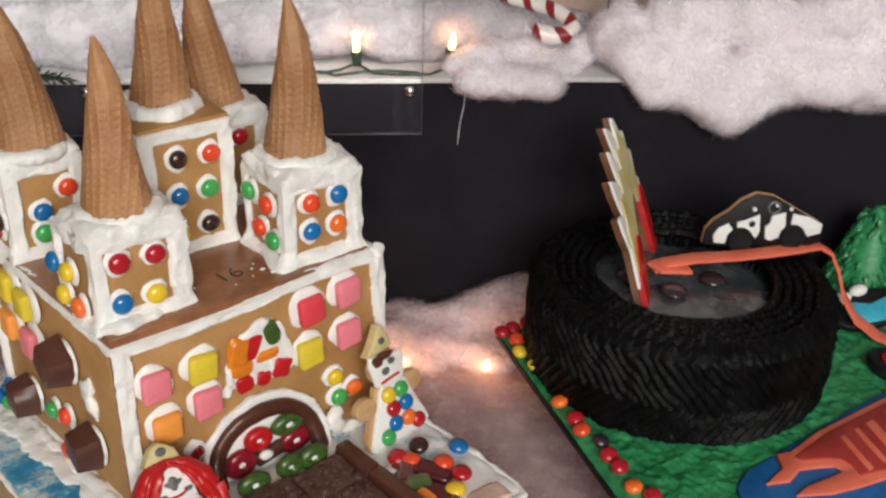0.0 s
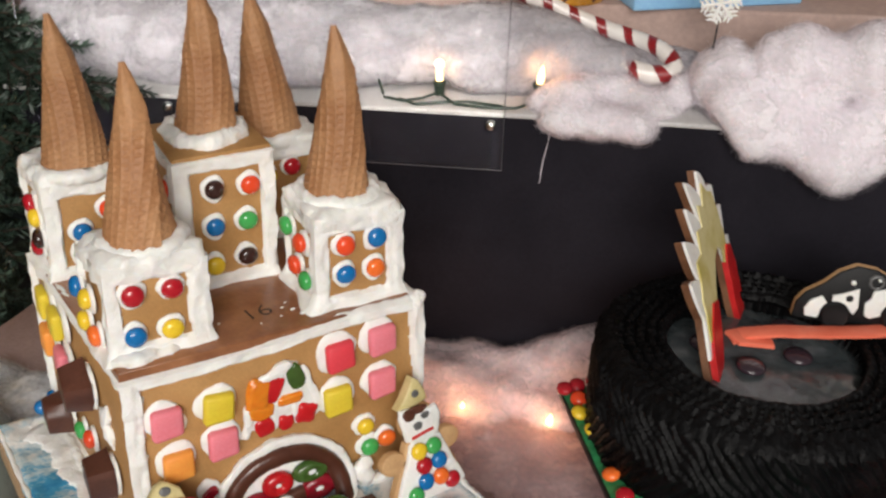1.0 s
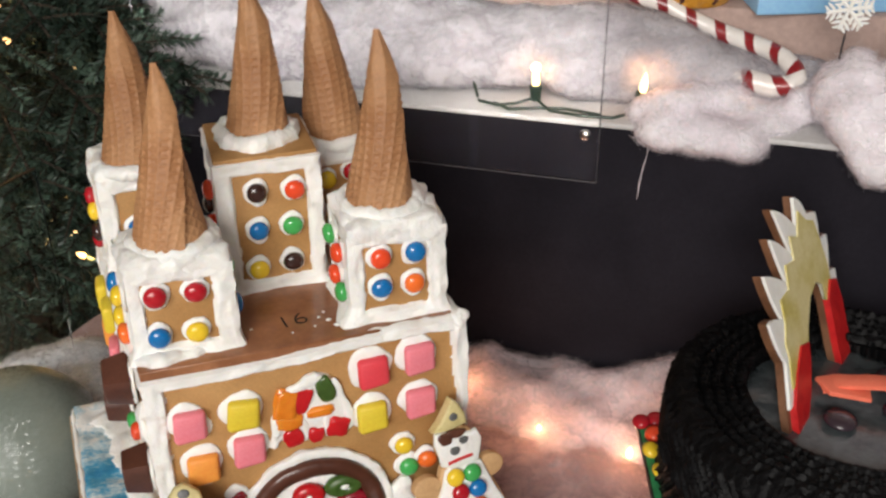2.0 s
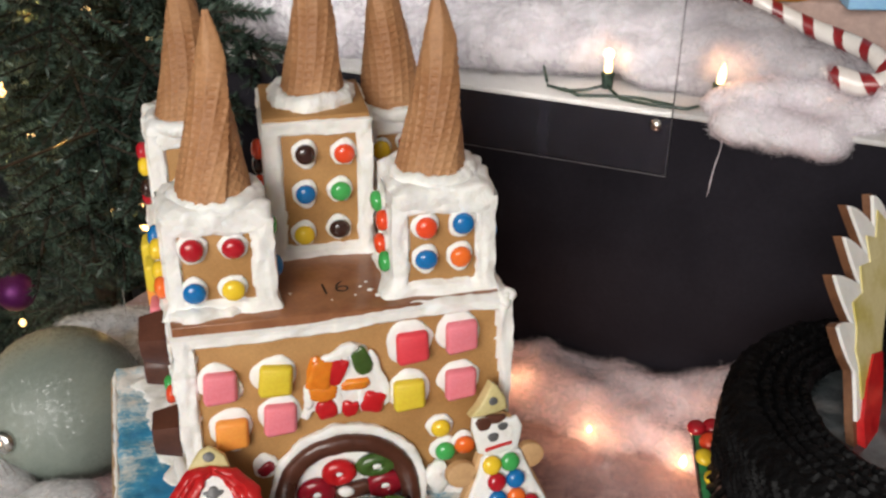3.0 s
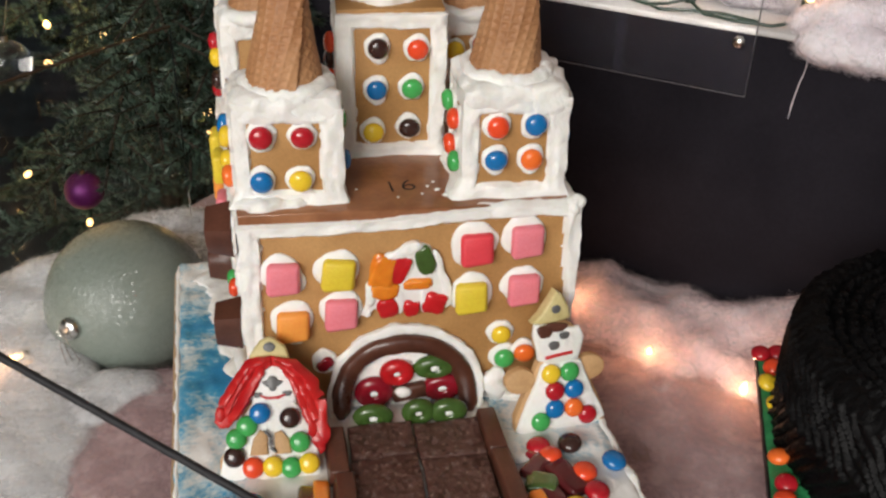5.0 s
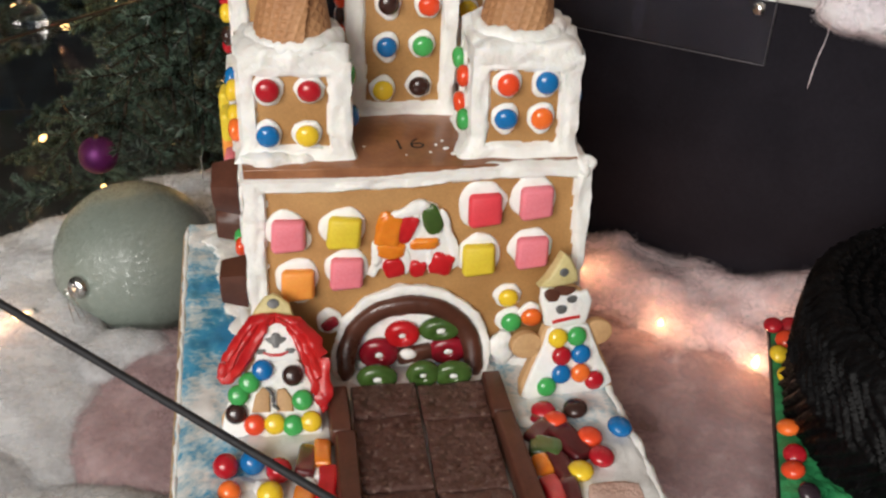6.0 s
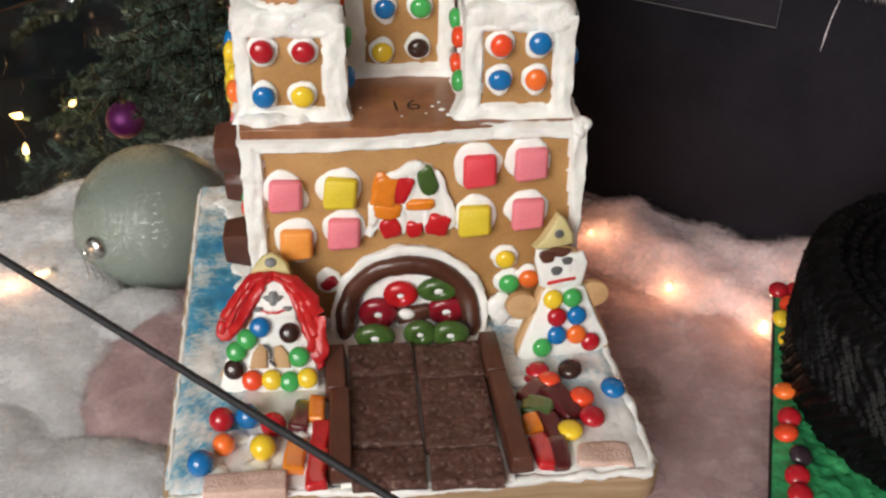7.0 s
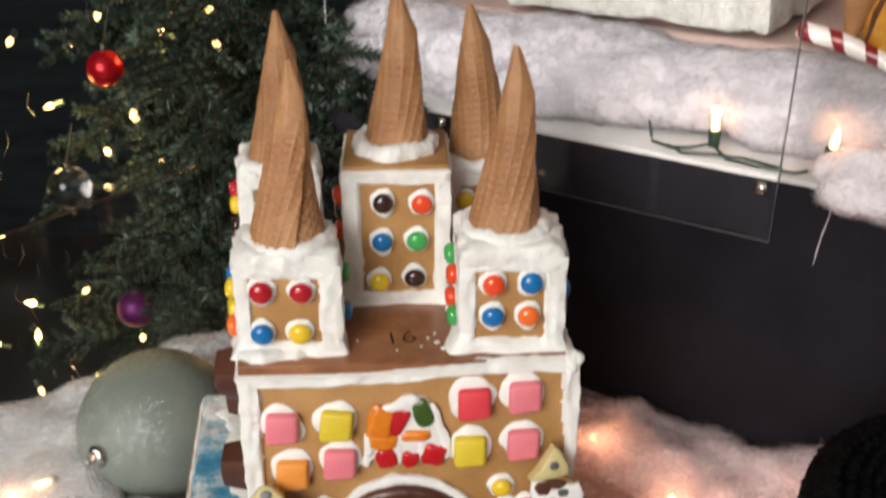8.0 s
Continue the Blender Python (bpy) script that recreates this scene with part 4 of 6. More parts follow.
def tower(x0, x1, y0, y1, z1, seed, cone_at, cone_tip, cap=True, cap_h=12, bands=(8, 9, 8, 9), sunk=5, cone_size=0.88, lap=-0.5, skew=0.0):
    bm = bmesh.new()
    z0 = roof_top - 0.4
    vs = rbox(bm, (x0, y0, z0), (x1, y1, z1 - (5 if cap else 0)), 1.2, 2, 0.4, seed, cuts=0)
    for v in vs:
        v.co.x += skew * (v.co.y - y0)
    body = part("tower", bm, GINGER, castle, "gingerbread tower with iced edges")
    bl, br, bb, bt = bands

    def tower_bands(f, t):
        if f == 0:
            return bl, br + 3.0 * max(0.0, 0.25 - t), bb, bt
        return (7.5 if f == 1 else 5.5), 6, 5.5, 8
    bm = bmesh.new()
    icing_coat(bm, (x0, y0, z0), (x1, y1, z1 - (4.5 if cap else 0)), tower_bands, seed, 2.5, 0.0, 0.0 if cap else 4.0)
    mid = Vector(((x0 + x1) / 2, (y0 + y1) / 2, 0))
    for v in bm.verts:
        # the foot is smeared out over the roof, unevenly
        low = max(0.0, 1 - (v.co.z - z0) / 13) ** 2
        spread = 4.2 * low * max(0.0, 0.55 + 1.3 * wob(v.co.x, v.co.y, seed, 0.045))
        v.co.x += spread * (v.co.x - mid.x) / (x1 - x0) * 2
        v.co.y += spread * (v.co.y - mid.y) / (y1 - y0) * 1.1
        v.co.x += skew * (v.co.y - y0)
    part("icing_edge", bm, ICING, body)
    bm = bmesh.new()
    if cap:
        icing_cap(bm, x0 - 2.4, x1 + 2.4, y0 - 2.8, y1 + 2.0, z1 - cap_h - 1, z1 + 1.5, seed)
        for v in bm.verts:
            v.co.x += skew * (v.co.y - y0)
        lean = (Vector(cone_tip) - Vector(cone_at)).normalized()
        for r, h, up in ((22.0, 4.8, -4.4),):
            ring = [(cone_at[0] + lean.x * up + r * math.cos(a), cone_at[1] + lean.y * up + min(r, (y1 - y0) / 2 - 1.5) * math.sin(a), cone_at[2] + up) for a in (2 * math.pi * j / 24 for j in range(25))]
            piping(bm, ring, h, seed + 43 + up, 1.6, 0.35, closed=True, sides=16)
    else:
        ring = [(cone_at[0] + 21.5 * math.cos(a), cone_at[1] + 21.5 * math.sin(a), z1 + 4.5) for a in (2 * math.pi * j / 24 for j in range(25))]
        piping(bm, ring, 6.2, seed + 43, 1.6, 0.6, closed=True, sides=16)
    part("icing_cap", bm, ICING, body, "thick white icing round the cone's foot")
    if not cap:
        bm = bmesh.new()
        rbox(bm, (x0 - 1, y0 - 1, z1 - 1), (x1 + 1, y1 + 1, z1 + 3.2), 1, 2, 0.8, seed)
        part("tower_top", bm, GINGER, body, "gingerbread lid")
    base, tip = Vector(cone_at), Vector(cone_tip)
    d = (tip - base).normalized()
    foot = base - d * sunk
    cone = new("waffle_cone", cone_mesh(seed, lap))
    cone.parent = body
    k = (tip - foot).length / 118
    turn = Vector((0, 0, 1)).rotation_difference(d)
    cone.matrix_local = Matrix.LocRotScale((foot - ORG[body]) * U, turn, (cone_size, cone_size, k))
    return body


fl = tower(-188, -133, 8, 52, 64, 11, (-160, 31, 70), (-158, 47, 163), cap_h=12, lap=-1.3, bands=(6.5, 11, 8.5, 8.5), skew=-0.1)
fr = tower(-64, -8, 8, 57, 67, 12, (-38, 35, 74), (-35, 45, 170), cap_h=11, lap=-1.1, bands=(8, 10, 8.5, 9.5))
kp = tower(-130, -70, 66, 128, 91, 13, (-100, 99, 95), (-98, 104, 190), cap=False, lap=-0.9, bands=(9, 7.5, 8, 9))
bl = tower(-199, -151, 118, 164, 73, 14, (-176, 136, 77), (-174, 160, 163), cap_h=13, bands=(8, 8, 8, 9.5), skew=-0.1)
rb = tower(-66, -16, 114, 160, 74, 15, (-46, 136, 78), (-52, 140, 172), cap_h=9)

bm = bmesh.new()
piping(bm, [(-190, 20, roof_top + 0.2), (-188, 8, roof_top + 0.2), (-181, 2.5, roof_top + 0.2), (-168, 3.5, roof_top + 0.2), (-152, 6, roof_top)], 5.4, 61, 1.8, 0.5, 0.8, (0, 0, 1))
part("icing_smear", bm, ICING, roof)
random.seed(33)
for x, y, r in ((-78, 16, 1.5), (-83, 21, 0.9), (-74, 9, 1.7), (-87, 12, 0.7), (-79, 26, 0.8), (-71, 5, 1.1), (-101, 9, 0.6), (-124, 20, 0.8)):
    bm = bmesh.new()
    ball(bm, (x, y, roof_top + r * 0.35), r, 8, (1.3, 0.9, 0.55), 0.25, 0.6, x)
    part("icing_crumb", bm, ICING, roof)

random.seed(21)
for colour, x, z in (("red", -175, 45), ("red", -153, 44.5), ("blue", -176, 18.5), ("yellow", -155, 18.5)):
    candy(colour, fl, (x, 7.6, z), drip=(0 if colour == "blue" else None))
for colour, y, z in (("blue", 50, 33), ("yellow", 33, 33), ("yellow", 42, 14), ("orange", 24, 13)):
    candy(colour, fl, (-189.0 - 0.1 * (y - 8), y, z), "left", 1.0)
for colour, y, z in (("green", 41, 38), ("blue", 26, 20)):
    candy(colour, fl, (-132.6 - 0.1 * (y - 8), y, z), "right", 0.9)
for colour, x, z in (("scarlet", -47, 47), ("blue", -26, 48), ("blue", -47, 27), ("orange", -27, 27)):
    candy(colour, fr, (x, 7.6, z), drip=1 if x == -27 else None)
for colour, y, z in (("green", 46, 46), ("scarlet", 24, 44), ("scarlet", 34, 24), ("green", 17, 21)):
    candy(colour, fr, (-64.4, y, z), "left", 0.95)
candy("blue", fr, (-7.6, 30, 30), "right", 0.9)
for colour, x, z in (("brown", -108, 72), ("scarlet", -85, 71), ("blue", -109, 46.5), ("green", -88, 47), ("yellow", -111, 19.5), ("brown", -89.5, 22)):
    candy(colour, kp, (x, 65.6, z), drip=1 if (x, z) in ((-108, 72), (-109, 46.5)) else 0)
for colour, y, z in (("scarlet", 80, 70), ("brown", 92, 55), ("scarlet", 80, 47)):
    candy(colour, kp, (-130.4, y, z), "left", 1.0)
for colour, x, z in (("blue", -180, 35), ("green", -181, 20), ("scarlet", -162, 48)):
    candy(colour, bl, (x, 117.6, z))
for colour, y, z in (("red", 134, 52), ("yellow", 128, 44), ("red", 132, 22), ("brown", 126, 30)):
    candy(colour, bl, (-200.0 - 0.1 * (y - 118), y, z), "left", 1.0)
candy("red", rb, (-39, 113.6, 56), dab=0.9)
candy("yellow", rb, (-56, 113.6, 52), dab=0.9)
candy("blue", rb, (-15.6, 132, 64), "right", 0.9)

# ---- drawbridge ----
bridge_bm = bmesh.new()
rbox(bridge_bm, (-137, -142, -133), (-47, -14, -129.5), 1.2, 2, 0.6, 7)
bridge = part("drawbridge", bridge_bm, ICING, castle, "drawbridge of crisped chocolate squares in icing")


def tile_mesh(seed, half):
    bm = bmesh.new()
    rbox(bm, (-19.0, -half, -3.4), (19.0, half, 3.4), 0.9, 2, 0.9, seed * 5.0, cuts=6)
    for v in bm.verts:
        if v.co.z > 2:
            v.co.z += 0.7 * wob(v.co.x + seed, v.co.y, 0, 0.25)
    return finish("chocolate_tile", bm, CRISP_CHOC)


for k, (x, y0, y1) in enumerate(((-115.2, -36, -63), (-114.0, -63.8, -120), (-112.4, -121, -147), (-76.2, -37, -67), (-74.4, -67.4, -122.5), (-72.2, -123.6, -147))):
    place("chocolate_tile", tile_mesh(k, (y0 - y1) / 2), bridge, (x, (y0 + y1) / 2, -126.4 - 0.5 * (k % 3)), (random.uniform(-1.4, 1.4), random.uniform(-1.4, 1.4), 2.2 + random.uniform(-0.8, 0.8)))


def bar_mesh(l):
    bm = bmesh.new()
    vs = rbox(bm, (-6.6, -l / 2, -6), (6.6, l / 2, 6), 1.4, 2, 0.5, l)
    for v in vs:
        if v.co.z > 2:
            v.co.x *= 0.82
    return finish("chocolate_bar", bm, MILK_CHOC)


for x, y, l, turn in ((-141.5, -60, 38, -3), (-137.5, -110, 62, -4)):
    place("chocolate_bar", bar_mesh(l), castle, (x, y, -124.5), (0, 0, turn + 6))
for x, y, l, turn in ((-51, -50, 35, 4), (-46.5, -103, 70, 5)):
    place("chocolate_bar", bar_mesh(l), castle, (x, y, -124.5), (0, 0, turn - 0))

# ---- two iced biscuit figures beside the door, kept as plain shapes ----
def figure(name, at, turn, lean, build, label):
    bm = bmesh.new()
    m = pose(*at, 90 - lean, 0, turn)
    build(bm, m)
    return part(name, bm, [BISCUIT, ICING, CREAM_ICING, RED_GEL, GREY_GEL, MILK_CHOC], castle, label)


def oval(cx, cy, rx, ry, n=20, k=0.0, seed=0):
    return [(cx + rx * math.cos(a) * (1 + k * math.sin(3 * a + seed)), cy + ry * math.sin(a) * (1 + k * math.cos(2 * a + seed))) for a in (2 * math.pi * j / n for j in range(n))]


def disc(bm, m, cx, cy, rx, ry, z, d, index, bevel=1.0, k=0.0, seed=0, n=20):
    prism(bm, oval(cx, cy, rx, ry, n, k, seed), d, m @ Matrix.Translation((0, 0, z)), bevel, index)


def plain_figure_b(bm, m):
    # biscuit: body, arms, head; icing coat; hat
    body = [(-31, -2), (27, -2), (26, 6), (15, 32), (11, 42), (-16, 42), (-20, 32), (-31, 8)]
    prism(bm, body, 6, m, 1.2, 0)
    disc(bm, m, -27, 31, 9.5, 8, 0, 6, 0)
    disc(bm, m, 17, 34, 9.5, 8, 0, 6, 0)
    disc(bm, m, -4, 54, 14, 13, 0, 6, 0)
    coat = [(-31, 0), (-27, -3), (-12, -1), (4, -3), (20, -2), (26, 2), (23, 10), (18, 20), (13, 33), (10, 41), (4, 43), (-10, 43), (-15, 40), (-18, 30), (-24, 18), (-28, 8)]
    prism(bm, coat, 2.8, m @ Matrix.Translation((0, 0, 6)), 1.4, 1)
    head = [(-17, 44), (-10, 41), (2, 42), (8, 42), (10, 48), (12, 56), (9, 63), (5, 62), (-2, 64), (-12, 66), (-19, 67), (-20, 60), (-18, 52)]
    prism(bm, head, 3.2, m @ Matrix.Translation((0, 0, 6)), 1.5, 1)
    prism(bm, [(-20, 67), (-8, 66), (4, 68), (3, 75), (-1, 83), (-5, 86), (-9, 80), (-14, 73)], 7.8, m, 1.8, 2)
    disc(bm, m, -5.5, 75, 2.8, 2.6, 7.6, 1, 4, 0.4)
    disc(bm, m, -13, 62.5, 4.8, 4.6, 8.8, 1.8, 5, 0.7, 0.15)
    disc(bm, m, -6, 64.5, 6.2, 3.2, 8.8, 1.8, 5, 0.7, 0.2, 1.0)
    disc(bm, m, -1, 58.6, 3.2, 2.6, 8.8, 1.2, 4, 0.5, 0.1)
    disc(bm, m, -7.5, 53, 3.3, 3.0, 8.8, 1.4, 4, 0.5, 0.1)
    prism(bm, [(-13, 44.8), (-3, 46), (4, 46.4), (4, 48.2), (-4, 47.8), (-13, 46.8)], 1.4, m @ Matrix.Translation((0, 0, 8.8)), 0.4, 3)


def plain_figure_a(bm, m):
    body = [(-30, -6), (26, -7), (24, 12), (19, 24), (14, 38), (-14, 38), (-20, 22), (-30, 6)]
    prism(bm, body, 6, m, 1.2, 0)
    disc(bm, m, 0, 50, 15, 15, 0, 6, 0)
    coat = [(-30, -2), (-24, -8), (-10, -6), (2, -9), (14, -7), (25, -9), (26, 0), (24, 14), (20, 24), (15, 34), (11, 38), (-10, 38), (-14, 32), (-21, 24), (-27, 12)]
    prism(bm, coat, 2.8, m @ Matrix.Translation((0, 0, 6)), 1.4, 1)
    prism(bm, [(-11, 36), (14, 36), (13, 45), (11, 52), (7, 56), (2, 58), (-4, 56), (-8, 50), (-10, 43)], 3.4, m @ Matrix.Translation((0, 0, 6)), 1.4, 1)
    # red gel, poured to both sides of the head: one short flaring tail and one that hangs down
    tails = ([(1, 63), (-8, 62), (-14, 59), (-22, 50), (-29, 38), (-32, 28), (-29, 24), (-24, 24), (-18, 30), (-12, 38), (-9, 46), (-6, 53), (1, 57)],
             [(1, 63), (1, 57), (7, 56), (11, 51), (14, 42), (18, 31), (21, 22), (24, 12), (26, 6), (29, 8), (30, 20), (29, 33), (25, 43), (20, 50), (11, 60)])
    strands = (([(0, 60), (-8, 59), (-14, 53), (-20, 44), (-26, 31)], [(-2, 61), (-12, 58), (-20, 49), (-27, 37), (-29, 28)], [(-3, 58), (-9, 52), (-13, 44), (-18, 36), (-24, 27)]),
               ([(2, 60), (10, 57), (16, 49), (21, 38), (25, 24), (26, 10)], [(4, 61), (13, 58), (21, 48), (27, 36), (28, 22), (28, 11)], [(8, 57), (13, 49), (17, 39), (20, 29), (24, 16)]))
    for tail, lines in zip(tails, strands):
        prism(bm, tail, 10, m, 1.4, 3)
        for j, line in enumerate(lines):
            piping(bm, [m @ Vector((u, v, 9.4)) for u, v in line], 3.4, j * 3 + len(line), 2.0, 0.6, 0.55, index=3, sides=10)
    prism(bm, [(-12, 62), (0, 63), (11, 61), (9, 68), (4, 72), (0, 74), (-5, 72), (-9, 67)], 9.5, m, 1.8, 2)
    disc(bm, m, 0, 68, 3.4, 2.8, 9.2, 1, 4, 0.4)
    disc(bm, m, 1, 47.5, 2.6, 5.0, 9.2, 1.4, 4, 0.5, 0.15)
    disc(bm, m, 1, 47.5, 5.4, 2.4, 9.2, 1.3, 4, 0.5, 0.2)
    for u in (-7.5, 9.0):
        disc(bm, m, u, 41.5, 2.6, 1.8, 9.2, 1.0, 4, 0.4, 0.2)
    prism(bm, [(-6, 40.2), (-2, 38.6), (4, 38.6), (8, 40.4), (8, 41.6), (3, 40.2), (-2, 40.2), (-6, 41.6)], 1.2, m @ Matrix.Translation((0, 0, 9.2)), 0.3, 3)
    prism(bm, [(-13, 8), (-3, 8), (-3, 20), (-7, 22), (-11, 17)], 2.4, m @ Matrix.Translation((0, 0, 8.6)), 0.8, 0)
    prism(bm, [(1, 8), (10, 8), (9, 16), (5, 21), (1, 20)], 2.4, m @ Matrix.Translation((0, 0, 8.6)), 0.8, 0)
    piping(bm, [m @ Vector(p) for p in ((-5, 22, 11.5), (-1, 18, 12), (-1, 12, 12), (2, 9, 12))], 0.9, 3, 1.5, 0.3, index=4, sides=6)


figure("biscuit_figure", (-5, -33, -131.5), 8, 14, plain_figure_b, "white-iced biscuit figure with a pale yellow pointed hat")
figure("biscuit_figure", (-177, -57, -131.5), 0, 34, plain_figure_a, "white-iced biscuit figure with red gel strands and yellow hat")


def on_figure(colour, at, turn, lean, u, v):
    m = pose(*at, 90 - lean, 0, turn)
    p = m @ Vector((u, v, 11))
    place("candy", BEAN[colour], castle, p, (90 - lean, 0, turn), (0.95, 0.95, 0.95))


for colour, u, v in (("yellow", -10, 36), ("green", 1.7, 35.7), ("red", -7.6, 24.5), ("blue", 4.5, 24), ("blue", -7.6, 12.8), ("orange", 4.3, 11.9), ("red", 13, 6), ("green", -16.7, 5.8)):
    on_figure(colour, (-5, -33, -131.5), 8, 14, u, v)
for colour, u, v in (("blue", -6.6, 31.4), ("brown", 9.9, 27.8), ("green", -14, 24.7), ("green", -20, 18), ("green", 15, 14), ("brown", -21.5, 8), ("scarlet", -11.5, 1.4), ("yellow", -0.4, 1.4), ("green", 9.6, 0.2), ("yellow", 19.6, 1.9)):
    on_figure(colour, (-177, -57, -131.5), 0, 34, u, v)

# ---- candies strewn on the board ----
def gumball(colour, x, y, r=9.5):
    bm = bmesh.new()
    ball(bm, (x, y, -131 + r * 0.9), r, 20, jitter=0.03)
    part("gumball", bm, CANDY[colour], board)


for colour, x, y in (("red", -202, -96), ("orange", -199, -114), ("blue", -209, -128), ("blue", -188, -94), ("red", -174, -101), ("yellow", -178, -118)):
    gumball(colour, x, y, 6.0 if colour == "orange" else 7.0)
for colour, x, y in (("scarlet", -20, -69), ("brown", -6, -60), ("scarlet", -3, -84), ("red", 0, -100), ("blue", 16, -77), ("yellow", -14, -110), ("red", -25, -61)):
    place("candy", BEAN[colour], board, (x, y, -127), (random.uniform(-14, 14), random.uniform(-14, 14), 0), (1.15, 1.15, 1.1))


for colour, x, y in (("blue", -219, 168), ("blue", -211, 172), ("green", -214, 157)):
    gumball(colour, x, y, 5.6)


def melt(colour, x, y, l, w, turn):
    """A gummy sweet softened and sunk into the frosting."""
    bm = bmesh.new()
    vs = rbox(bm, (-w / 2, -l / 2, -3.2), (w / 2, l / 2, 3.2), 2.4, 3, 2.4, x + y, pose(x, y, -128.6, random.uniform(-5, 5), random.uniform(-5, 5), turn), cuts=2)
    part("gummy", bm, GUMMY[colour], board)


for colour, x, y, l, w, turn in (("cherry", -26, -66, 15, 12, 50), ("wine", -30, -78, 20, 12, -40), ("green", -29, -89, 18, 15, 70), ("wine", -14, -87, 28, 14, 28), ("wine", -23, -105, 26, 11, 12), ("orange", -34, -104, 15, 10, 10), ("red", -31, -124, 24, 11, 8), ("wine", -22, -125, 20, 10, 6),
                                 ("wine", -160, -90, 24, 10, 0), ("orange", -151, -87, 20, 10, 0), ("red", -149, -108, 24, 11, 0), ("red", -149, -131, 30, 11, 0), ("orange", -161, -122, 22, 11, 0)):
    melt(colour, x, y, l, w, turn)
random.seed(52)
for x, y, r in ((-36, -66, 5), (-17, -74, 4), (-26, -97, 4), (-36, -114, 5), (-25, -115, 3.5), (-154, -98, 4), (-155, -114, 5), (-154, -128, 4), (-160, -106, 5), (-183, -106, 4), (-194, -104, 4), (-206, -120, 4), (-181, -127, 5), (-200, -128, 4)):
    bm = bmesh.new()
    ball(bm, (x, y, -131), r, 14, (random.uniform(1, 1.7), random.uniform(1, 1.6), 0.55), 0.5, 0.25, x)
    part("icing_blob", bm, ICING, board)
bm = bmesh.new()
rbox(bm, (-21, -7, -3), (21, 7, 4), 1.0, 2, 0.8, 3, pose(-185, -141, -129, 0, 0, 3), cuts=2)
part("wafer", bm, WAFER, board, "pink wafer at the board's front edge")
bm = bmesh.new()
rbox(bm, (-15, -8, -2), (15, 8, 1.8), 1.2, 2, 2.4, 3, pose(3, -125, -131.8, 0, 0, -2), cuts=5)
part("wafer", bm, WAFER, board, "crumbled pink wafer in icing")

bm = bmesh.new()
prism(bm, round_quad([(-190, -100), (0, -92), (-22, 140), (-212, 136)], 8), 53.7, Matrix.Translation((0, 0, -206)), 1.0)
top("display_riser", bm, FLOOR_CLOTH, "cloth-covered block under the castle's board", "riser", group="risers under the boards")

# ---- the tyre cake ----
CX, CY, CR = 243, -79, 120
cake = thing("tyre_cake", (CX, CY, -147), "black tyre-shaped cake on a green frosted board with a flame arch", "cake")
BD = Vector((-0.33, -0.944, 0))
BX = Vector((0.944, -0.33, 0))
BC = Vector((150, 34, 0))


def on_board(s, t, z):
    """s along the board's long edge from its far corner, t across it."""
    p = BC + BD * s + BX * t
    return (p.x, p.y, z)


bm = bmesh.new()
prism(bm, [on_board(0, 0, 0)[:2], on_board(0, 330, 0)[:2], on_board(330, 330, 0)[:2], on_board(330, 0, 0)[:2]][::-1], 5, Matrix.Translation((0, 0, -148)), 0.6)
cake_board = part("cake_board", bm, BLACK_ICING, cake, "dark thin cake board")
bm = bmesh.new()
n = 170
grid = {}
for i in range(n + 1):
    for j in range(n + 1):
        p = on_board(1 + 328 * i / n, 1 + 328 * j / n, 0)
        rim = min(i, n - i, j, n - j) / n
        h = -142.6 + min(1, 0.2 + rim * 22) * (3.0 + 2.4 * fbm(Vector((p[0] * 0.06, p[1] * 0.06, 2)), 3) + 2.6 * max(0.0, 0.6 - 2.2 * abs(wob(p[0], p[1], 9, 0.13))) + 1.2 * wob(p[0], p[1], 4, 0.33))
        grid[i, j] = bm.verts.new((p[0], p[1], h))
for i in range(n):
    for j in range(n):
        bm.faces.new((grid[i, j], grid[i + 1, j], grid[i + 1, j + 1], grid[i, j + 1]))
part("green_frosting", bm, GRASS_CREAM, cake_board, "rough green buttercream grass")


